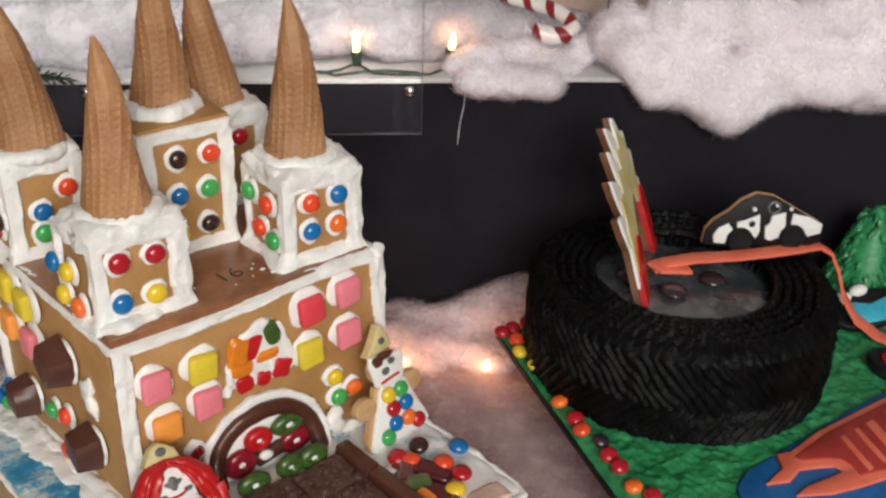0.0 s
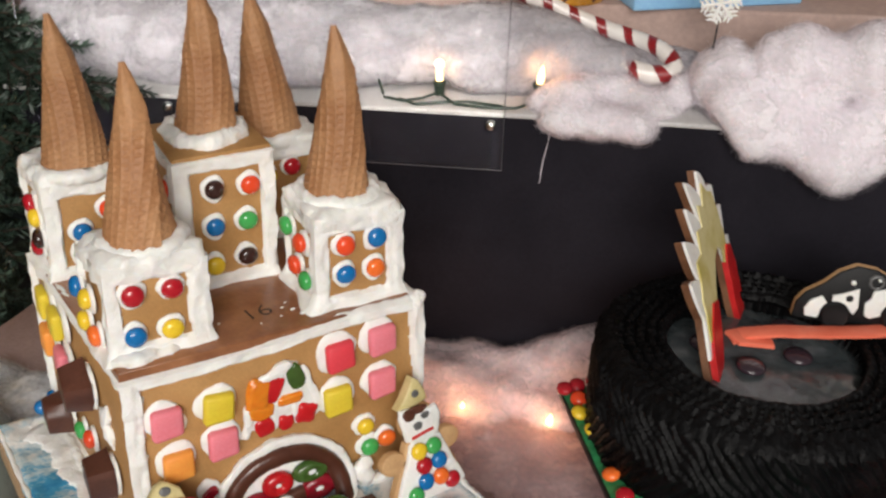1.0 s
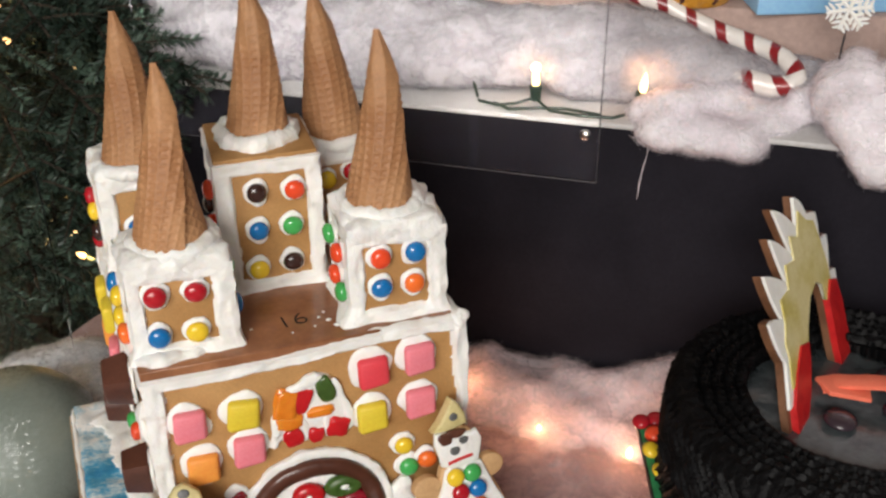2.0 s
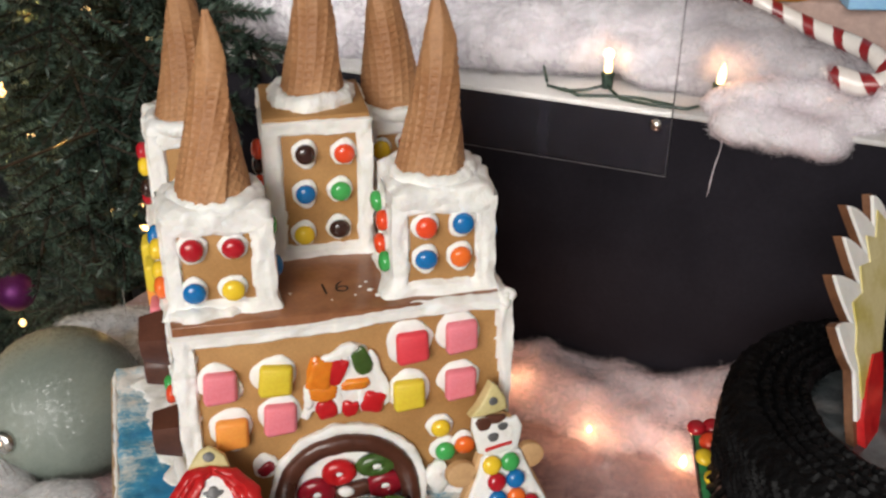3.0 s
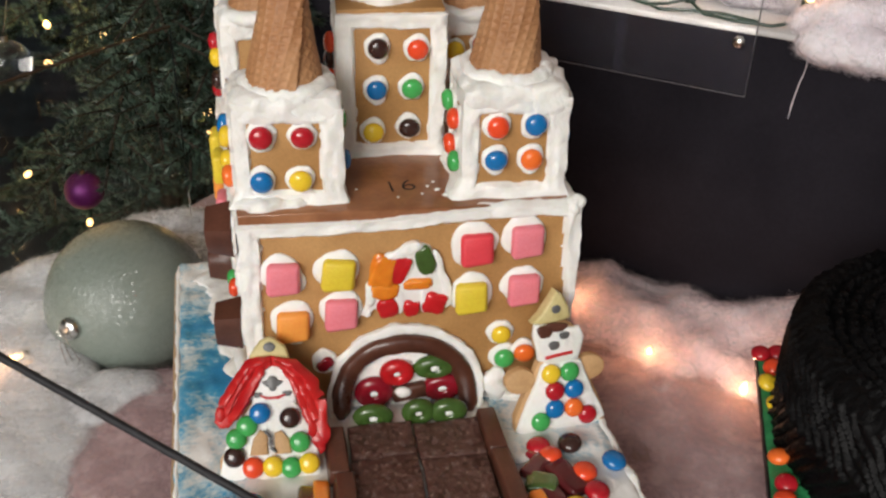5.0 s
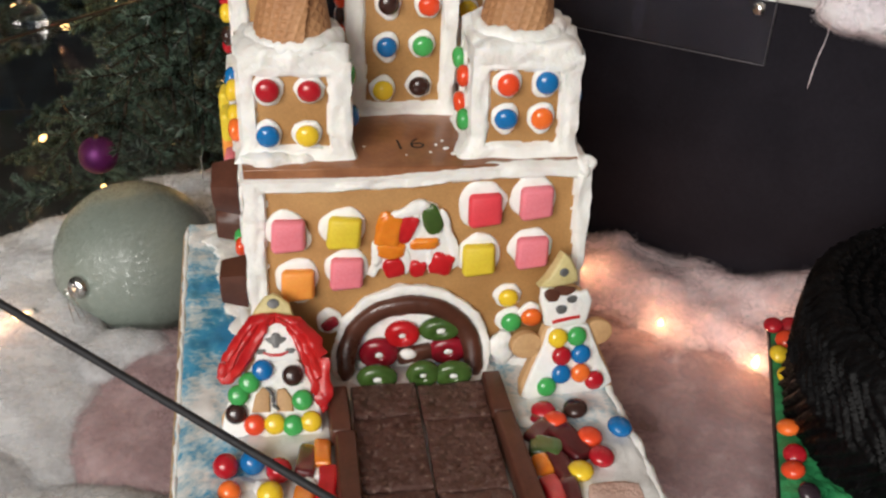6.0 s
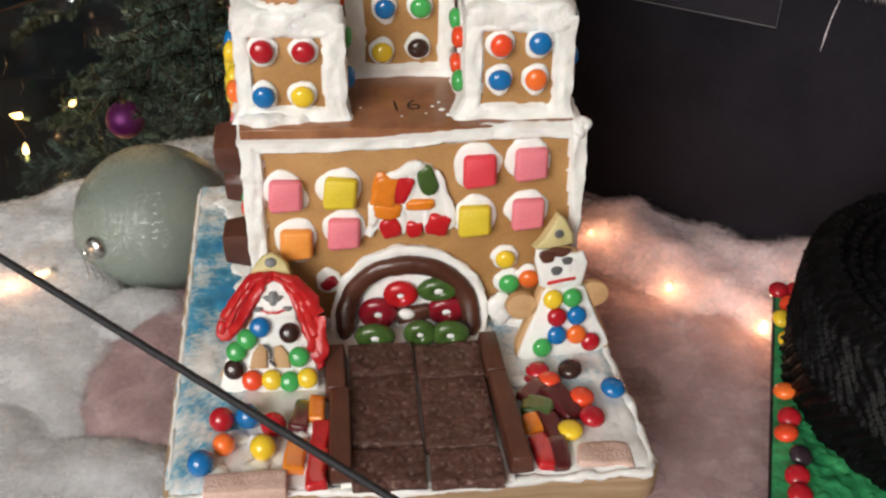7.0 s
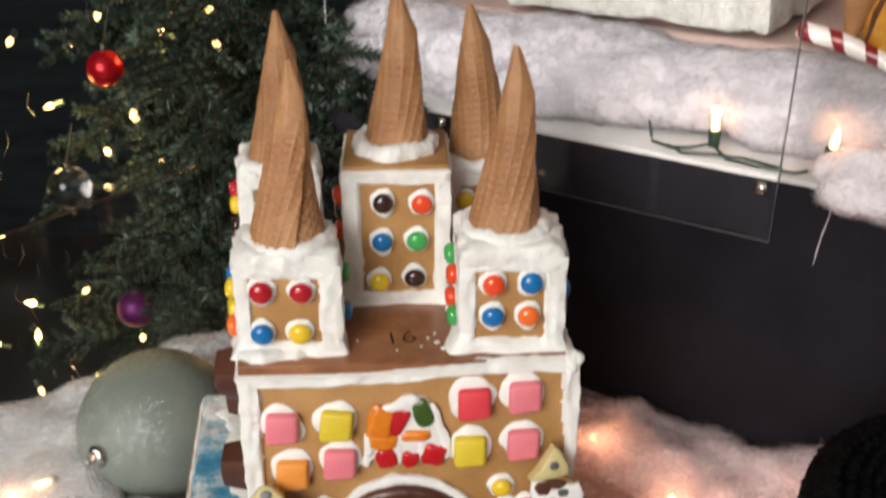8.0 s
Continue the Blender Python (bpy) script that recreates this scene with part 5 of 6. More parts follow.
def tyre_body():
    """Side with combed slanting tread, a shoulder, concentric piped rings on top, and a sunk middle."""
    bm = bmesh.new()
    seg = 1000
    prof = [(CR * 0.985, -142), (CR, -137)]
    prof += [(CR + 1.0 * math.sin(math.pi * k / 33), -137 + 2.0 * k) for k in range(1, 34)]
    prof += [(CR - 1.5, -69), (CR - 4, -65.5), (CR - 8, -63), (CR - 12, -62.2)]
    rr = CR - 12
    while rr > 76:
        prof += [(rr - 1.6, -61.4), (rr - 4.0, -60.0), (rr - 6.4, -61.2), (rr - 7.8, -64.5)]
        rr -= 7.8
    prof += [(73, -69), (71, -77), (0, -77.5)]

    def dent(a, h):
        x, y = math.cos(a), math.sin(a)
        if h < -69.5:
            # two rows of overlapping strokes that lean against each other, each drawn by hand
            up = (h + 139) / 70
            split = 0.42 + 0.05 * noise.noise(Vector((x * 6, y * 6, 1)))
            lean = -0.52 * (up if up < split else 2 * split - up)
            phase = 13 * (a + lean + 0.03 * noise.noise(Vector((x * 4, y * 4, h * 0.04))) + 0.012 * noise.noise(Vector((x * 17, y * 17, h * 0.12)))) * math.pi
            saw = (phase / math.pi) % 1.0
            stroke = min(saw / 0.7, (1 - saw) / 0.3) ** 0.8
            size = 1 + 0.55 * noise.noise(Vector((x * 9, y * 9, 4 + 2 * (up > split))))
            foot = max(0.0, 0.16 - up) * 7 * (0.6 + noise.noise(Vector((x * 16, y * 16, 8))))
            return 3.6 * size * (stroke - 0.55) + foot + 2.0 * noise.noise(Vector((x * 8, y * 8, h * 0.06))) + 0.5 * noise.noise(Vector((x * 34, y * 34, h * 0.25)))
        return 1.8 * noise.noise(Vector((x * 5, y * 5, h * 0.1))) + 0.8 * noise.noise(Vector((x * 30, y * 30, h * 0.5)))
    vs = lathe(bm, prof, seg, dent=dent)
    for v in vs:
        if v.co.z > -68:
            a, r = math.atan2(v.co.y, v.co.x), math.hypot(v.co.x, v.co.y)
            v.co.z += (1.0 * math.sin(a * 70 + r * 0.9 + 3 * noise.noise(Vector((v.co.x * 0.06, v.co.y * 0.06, 7)))) + 1.2 * noise.noise(v.co * 0.16)) * (1 if r > 74 else 0) + 2.8 * noise.noise(Vector((v.co.x * 0.05, v.co.y * 0.05, 3)))
    bmesh.ops.translate(bm, vec=(CX, CY, 0), verts=bm.verts)
    return bm


tyre = part("tyre", tyre_body(), BLACK_CREAM, cake, "black buttercream tyre with combed tread")
bm = bmesh.new()
lathe(bm, [(0, -73.2), (40, -73), (62, -73.2), (71, -74.2), (73.5, -78)], 96)
for v in bm.verts:
    v.co.z += 1.0 * fbm(Vector((v.co.x * 0.05, v.co.y * 0.05, 1)), 3)
bmesh.ops.translate(bm, vec=(CX, CY, 0), verts=bm.verts)
part("hub_glaze", bm, GREY_GLAZE, tyre, "slate grey glossy gel in the tyre's middle")
for x, y in ((225, -86), (265, -92), (285, -60), (215, -48)):
    place("candy", BEAN["plum"], tyre, (x, y, -70), (3, 2, 0), (1.7, 1.7, 1.0))

# flame arch biscuit
def flame():
    F1, ALONG, UPV = Vector((182, -92, -76)), Vector((0.795, 0.607, 0)), Vector((-0.2194, 0.2873, 0.9324))
    nrm = ALONG.cross(UPV)
    m = Matrix.Identity(4)
    m.col[0][:3], m.col[1][:3], m.col[2][:3], m.col[3][:3] = ALONG * 1.14, UPV * 0.965, nrm, F1 + ALONG * 4

    # tongues along the outer edge, from one foot over the top to the other: a notch, and the hooked tip after each
    notches = [(17, 47), (25, 74), (42, 91), (58, 102), (71, 117), (91, 117), (102, 92), (106, 66), (108, 36)]
    tips = [(8, 80), (15, 110), (34, 126), (46, 141), (77, 136), (104, 113), (114, 91), (116, 63)]

    def curve(a, c, b, n=7):
        return [((1 - t) ** 2 * a[0] + 2 * t * (1 - t) * c[0] + t * t * b[0], (1 - t) ** 2 * a[1] + 2 * t * (1 - t) * c[1] + t * t * b[1]) for t in (k / n for k in range(1, n + 1))]

    def outline():
        out = [(4, 0), (8, 18), (13, 34), notches[0]]
        for a, tip, b in zip(notches, tips, notches[1:]):
            mx, my = (a[0] + b[0]) / 2, (a[1] + b[1]) / 2
            ox, oy = mx - 62, (my - 60) * 0.9
            l = math.hypot(ox, oy)
            out += curve(a, (a[0] + (tip[0] - a[0]) * 0.5 + 3 * ox / l, a[1] + (tip[1] - a[1]) * 0.45), tip)
            out += curve(tip, (tip[0] * 0.45 + b[0] * 0.55 + 5 * ox / l, tip[1] * 0.45 + b[1] * 0.55 + 6), b)
        return out + [(110, 16), (106, 0)]
    inner = [(88, 18), (91, 50), (89, 64), (80, 71), (67, 66), (56, 52), (46, 34), (37, 18)]
    bm = bmesh.new()
    prism(bm, outline() + [(88, 0)] + inner + [(25, 0)], -5.0, m, 0)
    biscuit = part("flame_arch", bm, GINGER_DARK, cake, "standing flame-shaped gingerbread arch")
    bm = bmesh.new()
    prism(bm, [(s * 0.98 + 1.2, max(h * 0.992, 18)) for s, h in outline()[1:-1]] + inner, 2.2, m, 0.0)
    part("flame_icing", bm, ICING, biscuit, "white icing flame tips")
    bm = bmesh.new()
    prism(bm, [(17, 28), (22, 48), (21, 58), (27, 70), (28, 86), (41, 86), (44, 102), (57, 99), (58, 116), (69, 110), (77, 125), (86, 114), (96, 109), (100, 92), (103, 72), (102, 50)] + inner[1:-1] + [(34, 26)], 3.2, m, 0.0)
    part("flame_icing", bm, FLAME_YELLOW, biscuit, "yellow icing streaked with white")
    for shape in ([(8, 1), (13, 18), (25, 35), (38, 47), (49, 43), (45, 31), (37, 15), (25, 1)], [(88, 1), (88, 18), (91, 52), (99, 62), (108, 58), (111, 40), (109, 16), (105, 1)]):
        bm = bmesh.new()
        prism(bm, shape, 4.6, m, 0)
        part("flame_icing", bm, RED_GEL, biscuit, "red gel at the flame's inner edge")


flame()

# coral fondant road: over the cake's top and down its side
def ribbon(bm, pts, w, thick, seed=0):
    path = resample(pts, 4)
    rows = []
    for i, p in enumerate(path):
        d = (path[min(i + 1, len(path) - 1)] - path[max(i - 1, 0)]).normalized()
        side = d.cross(Vector((0, 0, 1)))
        side = side.normalized() if side.length > 0.2 else BX
        k = w * (1 + 0.12 * wob(i * 0.3, seed, 0))
        up = side.cross(d).normalized() * thick
        rows.append([bm.verts.new(p + side * k * s + up * h) for s, h in ((-1, 0), (-1, 0.8), (-0.8, 1), (0.8, 1), (1, 0.8), (1, 0))])
    for a, b in zip(rows, rows[1:]):
        for j in range(6):
            bm.faces.new((a[j], a[(j + 1) % 6], b[(j + 1) % 6], b[j]))
    bm.faces.new(rows[0]), bm.faces.new(rows[-1][::-1])


bm = bmesh.new()
ribbon(bm, [(228, -60, -64), (238, -64, -60), (258, -76, -57), (286, -92, -57), (312, -106, -56), (338, -116, -56), (360, -122, -57), (371, -128, -64), (378, -134, -80), (384, -140, -102), (392, -154, -124), (398, -174, -134), (408, -200, -137), (424, -226, -138)], 7, 3)
prism(bm, [(0, -12), (26, -10), (26, 6), (4, 10), (-8, 2)], 3, pose(231, -62, -61, 0, 6, -32), 0.6)
part("fondant_road", bm, FONDANT_CORAL, cake, "coral fondant ribbon road")


# racing car biscuit standing on the road
def car():
    m = Matrix.Identity(4)
    along = Vector((0.8, -0.6, 0))
    nrm = Vector((-0.6, -0.8, 0.0))
    m.col[0][:3], m.col[1][:3], m.col[2][:3], m.col[3][:3] = along, Vector((0.0, 0.08, 1)).normalized(), nrm, Vector((280, -66, -55))
    hull = [(0, 2), (2, 14), (8, 22), (20, 30), (30, 40), (42, 46), (56, 44), (70, 36), (84, 28), (95, 22), (99, 14), (97, 4), (86, 0), (12, 0)]
    bm = bmesh.new()
    prism(bm, hull, -4, m, 0)
    body = part("car_biscuit", bm, BISCUIT, cake, "standing racing car biscuit iced black and white")
    bm = bmesh.new()
    prism(bm, [(48 + (x - 48) * 0.995, 21 + (y - 21) * 0.99) for x, y in hull], 2.4, m, 0.8)
    coat = part("black_coat", bm, BLACK_ICING, body)
    bm = bmesh.new()
    z = m @ Matrix.Translation((0, 0, 2.2))
    for poly in ([(9, 4), (8, 10), (12, 17), (20, 21), (23, 17), (25, 13), (20, 9), (18, 3)], [(27, 15), (27, 22), (34, 24), (45, 29), (46, 14), (43, 8), (40, 11), (33, 15)], [(51, 8), (50, 18), (54, 22), (55, 28), (66, 31), (67, 16), (62, 9), (55, 6)],
                 [(71, 18), (72, 30), (86, 27), (97, 21), (96, 13), (86, 10), (81, 16), (75, 19)]):
        bm = bmesh.new()
        prism(bm, poly, 1.8, z, 0.6)
        part("white_panel", bm, ICING, coat)
    for u, v, r in ((40, 33.5, 2.0), (70, 34, 1.8), (58, 37, 1.4), (39, 21, 3.0)):
        bm = bmesh.new()
        bmesh.ops.transform(bm, matrix=z, verts=ball(bm, (u, v, 1.2), r, 10, (1.0, 1.0, 0.6)))
        part("icing_dot", bm, BLACK_ICING if v < 30 else ICING, coat)
    for u, v in ((30, 7), (73, 10)):
        bm = bmesh.new()
        lathe(bm, [(0, 0), (10.5, 0), (11, 2.5), (9, 4.6), (5, 4.2), (0, 5)], 28, m @ Matrix.Translation((u, v, 2)))
        part("wheel", bm, BLACK_ICING, coat)
    bm = bmesh.new()
    lathe(bm, [(3.6, 0), (5.8, 0.4), (5.6, 1.8), (4.6, 2.2), (3.6, 1.6)], 24, m @ Matrix.Translation((56, 35, 2)))
    part("window_ring", bm, GREY_GEL, coat)


car()

# flat biscuit on the grass with blue field and coral flame shape (lettering left as plain shapes)
bm = bmesh.new()
LM = pose(150, -247, -139, 0, 0, -4)
prism(bm, [(-12, 17), (-4, 30), (15, 38), (92, 40), (140, 42), (255, 40), (255, -50), (90, -38), (36, -20), (10, -4)], 2.4, LM, 0.8)
plaque = part("flat_biscuit", bm, FONDANT_BLUE, cake, "flat blue-iced biscuit with coral and red icing")
bm = bmesh.new()
z = LM @ Matrix.Translation((0, 0, 3))
prism(bm, [(45, 37), (56, 33), (90, 37), (131, 36), (170, 35), (250, 33), (250, -40), (120, -30), (95, -23), (69, -18), (44, -11), (22, 1), (36, 3), (56, 0), (71, -1), (70, 6), (58, 12), (46, 17), (30, 13), (14, 20), (36, 24)], 2, z, 0.6)
part("coral_field", bm, FONDANT_CORAL, plaque)
bm = bmesh.new()
z = LM @ Matrix.Translation((0, 0, 5.1))
prism(bm, [(52, 26), (64, 28), (97, 31), (129, 30), (246, 28), (246, -34), (122, -25), (100, -18), (76, -11), (80, 0), (78, 8), (66, 16), (54, 21)], 1.2, z, 0.4)
part("red_field", bm, FONDANT_RED, plaque)
z = LM @ Matrix.Translation((0, 0, 6.3))
for u, w in ((92, 5), (108, 5), (124, 9), (146, 5), (166, 9), (190, 6), (212, 8)):
    bm = bmesh.new()
    prism(bm, [(u - w / 2 - 6, -12), (u + w / 2 - 6, -12), (u + w / 2 + 8, 22), (u - w / 2 + 8, 22)], 1.2, z, 0.4)
    part("plain_bar", bm, FONDANT_CORAL, plaque)

# green piped fir beside the tyre
bm = bmesh.new()
random.seed(31)
lathe(bm, [(0, -50), (7, -56), (16, -78), (25, -104), (32, -128), (33, -140)], 24, Matrix.Translation((462, -118, 0)))
for k in range(260):
    t = random.random() ** 0.7
    a, r = random.uniform(0, 2 * math.pi), 5 + 28 * t
    c = Vector((462 + r * math.cos(a), -118 + r * math.sin(a), -50 - 88 * t))
    out = Vector((math.cos(a), math.sin(a), -0.5))
    piping(bm, [c, c + out * 4, c + out * 8 + Vector((0, 0, -3))], 3.0, k, 3, 0.4, sides=6, taper=lambda t: 1.1 - 0.8 * t)
part("frosting_tree", bm, GRASS_CREAM, cake, "small piped green frosting fir")
# striped racer and spare wheel biscuits lying by the tyre
bm = bmesh.new()
RM = pose(418, -150, -128, 24, -14, -30)
prism(bm, oval(0, 0, 34, 20, 24, 0.08), 7, RM, 1.5)
racer = part("racer_biscuit", bm, BLACK_ICING, cake, "black and cyan iced racer biscuit")
bm = bmesh.new()
prism(bm, [(-16, -14), (8, -16), (24, -6), (22, 6), (4, 2), (-10, 8), (-20, 0)], 2, RM @ Matrix.Translation((0, 0, 7)), 0.8)
part("cyan_panel", bm, CYAN_ICING, racer)
for u, v in ((-16, 15), (0, 18)):
    bm = bmesh.new()
    bmesh.ops.transform(bm, matrix=RM, verts=ball(bm, (u, v, 8), 7, 14, (1.2, 0.8, 0.7)))
    part("white_dot", bm, ICING, racer)
bm = bmesh.new()
lathe(bm, [(0, 0), (22, 0), (24, 3), (22, 7), (15, 8), (14, 6), (0, 7)], 36, pose(372, -206, -139, 4, 6, 0))
spare = part("wheel_biscuit", bm, BLACK_ICING, cake, "black and red iced wheel biscuit")
bm = bmesh.new()
lathe(bm, [(0, 0), (13, 0), (13, 2), (0, 3)], 28, pose(373, -206, -132.4, 4, 6, 0))
part("red_middle", bm, CANDY["red"], spare)

# candies round the board's edge
random.seed(15)
for colour, x, y in (("red", 173, 24), ("red", 157, 25), ("scarlet", 148, 10), ("yellow", 138, -5), ("yellow", 134, -27), ("orange", 116, -73), ("red", 111, -95), ("scarlet", 105, -107), ("plum", 107, -125), ("red", 100, -139), ("red", 97, -152), ("orange", 89, -172), ("red", 92, -186), ("red", 146, 26)):
    place("candy", BEAN[colour], cake_board, (x + 3, y - 1, -136.5), (random.uniform(-20, 20), random.uniform(-20, 20), 0), (1.06, 1.06, 1.05))
for k in range(9):
    p = on_board(250 + 6 * k, 8 + 24 * k, -136)
    place("candy", BEAN[("orange", "scarlet", "red", "yellow", "plum")[k % 5]], cake_board, p, (random.uniform(-15, 15), 0, 0), (1.06, 1.06, 1.05))
for k in range(10):
    p = on_board(9, 30 + 28 * k, -136.5)
    place("candy", BEAN[("orange", "scarlet", "yellow", "red", "green")[k % 5]], cake_board, p, (random.uniform(-15, 15), 0, 0), (1.06, 1.06, 1.05))
bm = bmesh.new()
prism(bm, [on_board(50, 50, 0)[:2], on_board(50, 280, 0)[:2], on_board(280, 280, 0)[:2], on_board(280, 50, 0)[:2]][::-1], 57.5, Matrix.Translation((0, 0, -206)), 1.0)
top("display_riser", bm, FLOOR_CLOTH, "cloth-covered block under the cake's board", "riser", group="risers under the boards")

# ---- sage green ornament ball on the cotton ----
ornament = thing("ornament_ball", (-299, 200, -240), "large sage green glitter ornament ball lying on white cloth", "ornament")
BALL_AT, BALL_R = Vector((-297, 201, -184)), 64
bm = bmesh.new()
ball(bm, BALL_AT, BALL_R, 72)
part("ball", bm, SAGE, ornament)
CAP_D = Vector((-0.51, -0.83, 0.2)).normalized()
CM = Matrix.Translation(BALL_AT + CAP_D * (BALL_R - 1.5)) @ CAP_D.to_track_quat("Z", "Y").to_matrix().to_4x4()
bm = bmesh.new()
lathe(bm, [(8.6, 0), (8.6, 3), (8.2, 5.5), (6.5, 7.4), (0, 8)], 28, CM, dent=lambda a, h: 0.35 * math.cos(14 * a) if h < 6 else 0)
cap_ob = part("cap", bm, SILVER, ornament, "small ribbed silver cap")
bm = bmesh.new()
loop = [CM @ Vector((4 * math.cos(a), 0, 11 + 5 * math.sin(a))) for a in (2 * math.pi * k / 16 for k in range(17))]
piping(bm, loop, 0.5, 1, 1.5, 0.0, sides=6, closed=True)
part("hanger", bm, SILVER, cap_ob)
bm = bmesh.new()
for k in range(3):
    a = CM @ Vector((0, 0, 12))
    bm = bmesh.new()
    piping(bm, [a, a + Vector((-2 + 3 * k, -3, -8)), a + Vector((2 + 4 * k, -10 + 3 * k, -22)), a + Vector((6 * k - 4, -12, -30))], 0.35, k, 2, 0.2, sides=5)
    part("thread", bm, SILVER, cap_ob)

# ---- black cord stretched in front of the castle ----
cord = thing("black_cord", (-200, -130, -65), "taut black cord stretched before the castle", "cord")
CA, CB = Vector((-306, -71, -33)), Vector((-112, -183, -95))
bm = bmesh.new()
span = CB - CA
piping(bm, [CA - span * 1.6, CA - span * 0.5, CA, (CA + CB) / 2, CB, CB + span * 0.9], 2.1, 2, 4, 0.06, sides=10)
part("cord", bm, CORD_BLACK, cord)

# ---- clear screen fixed to the fascia ----
screen = thing("clear_screen", wall_at(-150, -5, -18), "clear acrylic screen screwed to the black board", "screen")
bm = bmesh.new()
rbox(bm, (-430, -6.5, -9), (-8, -3.5, 330), 0.3, 1)
bmesh.ops.transform(bm, matrix=WM, verts=bm.verts)
pane = part("pane", bm, ACRYLIC, screen, smooth=False)
pane.visible_shadow = False
bm = bmesh.new()
rbox(bm, (-430, -6.6, -9.7), (-8, -3.4, -9.05), 0)
bmesh.ops.transform(bm, matrix=WM, verts=bm.verts)
part("lower_edge", bm, EDGE_GREY, screen, "cut edge of the sheet, its caught light painted grey")
bm = bmesh.new()
rbox(bm, (-7.95, -6.0, -9.7), (-7.3, -4.0, 330), 0)
bmesh.ops.transform(bm, matrix=WM, verts=bm.verts)
part("upright_edge", bm, EDGE_DARK, screen, "dark cut edge of the sheet")
for u in (-18.5, -300):
    bm = bmesh.new()
    vs = lathe(bm, [(0, 0), (4.6, 0), (4.6, 2), (3.4, 3.6), (0, 4.2)], 24, Matrix.Translation((u, -6.6, 31)) @ pose(0, 0, 0, 90, 0, 0))
    bmesh.ops.transform(bm, matrix=WM, verts=vs)
    part("screw_cap", bm, SILVER, screen, "round silver screw cap")

# ---- cotton ----
def loose_wool(ob, seed, material, lift):
    """Very fine curling fibres that lie over the wool and stand off its outline."""
    rng = np.random.default_rng(seed)
    polys = ob.data.polygons
    area, mid, nrm = np.empty(len(polys)), np.empty(3 * len(polys)), np.empty(3 * len(polys))
    polys.foreach_get("area", area), polys.foreach_get("center", mid), polys.foreach_get("normal", nrm)
    n = int(min(100000, 1.6 * area.sum() / U ** 2))
    pick = rng.choice(len(polys), n, p=area / area.sum())
    unit = lambda v: v / np.linalg.norm(v, axis=1, keepdims=True)
    nn = nrm.reshape(-1, 3)[pick]
    c = mid.reshape(-1, 3)[pick] / U + rng.uniform(-2, 2, (n, 3)) + nn * rng.uniform(-1.5, 1.6 * lift, (n, 1))
    d = unit(rng.normal(size=(n, 3)) + nn * rng.uniform(-0.3, 0.4, (n, 1)))
    e = unit(d + 0.8 * rng.normal(size=(n, 3)))
    f = unit(e + 0.8 * rng.normal(size=(n, 3)) - nn * 0.5)
    l = rng.uniform(1.0, 2.6, (n, 1)) * (0.5 + 0.5 * lift)
    w = unit(np.cross(d, e)) * 0.05
    p1, p2, p3 = c + d * l, c + (d + e) * l, c + (d + e + f) * l
    co = (np.stack([c - w, c + w, p1 + w, p1 - w, p2 + w, p2 - w, p3], axis=1) * U).reshape(-1, 3)
    idx = (7 * np.arange(n)[:, None] + np.array([0, 1, 2, 0, 2, 3, 3, 2, 4, 3, 4, 5, 5, 4, 6])).ravel()
    me = bpy.data.meshes.new("fibres")
    me.vertices.add(len(co)), me.loops.add(len(idx)), me.polygons.add(len(idx) // 3)
    me.vertices.foreach_set("co", co.ravel())
    me.loops.foreach_set("vertex_index", idx.astype(np.int32))
    me.polygons.foreach_set("loop_start", np.arange(0, len(idx), 3, dtype=np.int32))
    me.update(calc_edges=True)
    me.materials.append(material)
    fib = tagged(new("fibres", me), "", kind="stuff")
    fib.parent = ob


def cotton(name, lobes, label, seed, lift=1.0, lumps=1.0, core=COTTON):
    """Torn cotton batting: one soft lumpy body run together from lobes, with loose fluff standing off it."""
    base = lobes[0][0]
    balls = bpy.data.metaballs.new("lobes_%d" % seed)
    balls.resolution, balls.threshold = 0.5, 0.6
    for c, r in lobes:
        el = balls.elements.new(type="ELLIPSOID")
        el.co, el.radius, el.stiffness = Vector(c) / 10, 1.3, 2.0
        el.size_x, el.size_y, el.size_z = (k * 0.125 for k in r)
    meta = new("lobes_%d" % seed, balls)
    bpy.context.view_layer.update()
    me = bpy.data.meshes.new_from_object(meta.evaluated_get(bpy.context.evaluated_depsgraph_get()))
    bpy.data.objects.remove(meta)
    bpy.data.metaballs.remove(balls)
    ob = None
    for k, (grow, material) in enumerate(zip((0.0, 2.2 * lift), [core] + VEILS[core])):
        bm = bmesh.new()
        bm.from_mesh(me)
        bmesh.ops.scale(bm, vec=(10, 10, 10), verts=bm.verts)
        bm.normal_update()
        for v in bm.verts:
            p, n = v.co.copy(), v.normal.copy()
            w = 7.0 * lumps * fbm(p * 0.022 + Vector((seed, 0, 0)), 2, 0.5) + 1.8 * lumps * fbm(p * 0.075 + Vector((0, seed, k * 0.3)), 3, 0.55) - 1.5 * lift
            v.co = p + n * (w + grow * (1 + 0.9 * noise.noise(p * 0.05 + Vector((k, 0, 0)))))
        if ob is None:
            ob = top(name, bm, material, label, "cotton", "stuff", at=base)
        else:
            part("fluff", bm, material, ob)
    bpy.data.meshes.remove(me)
    loose_wool(ob, seed, FIBRES[core], lift)
    return ob


def lobes_along(us, v, z, size, jitter, seed):
    random.seed(seed)
    return [(wall_at(u + random.uniform(-1, 1) * jitter, v + random.uniform(-0.5, 0.5) * jitter, z + random.uniform(-0.5, 0.5) * jitter), tuple(s * random.uniform(0.8, 1.25) for s in size)) for u in us]


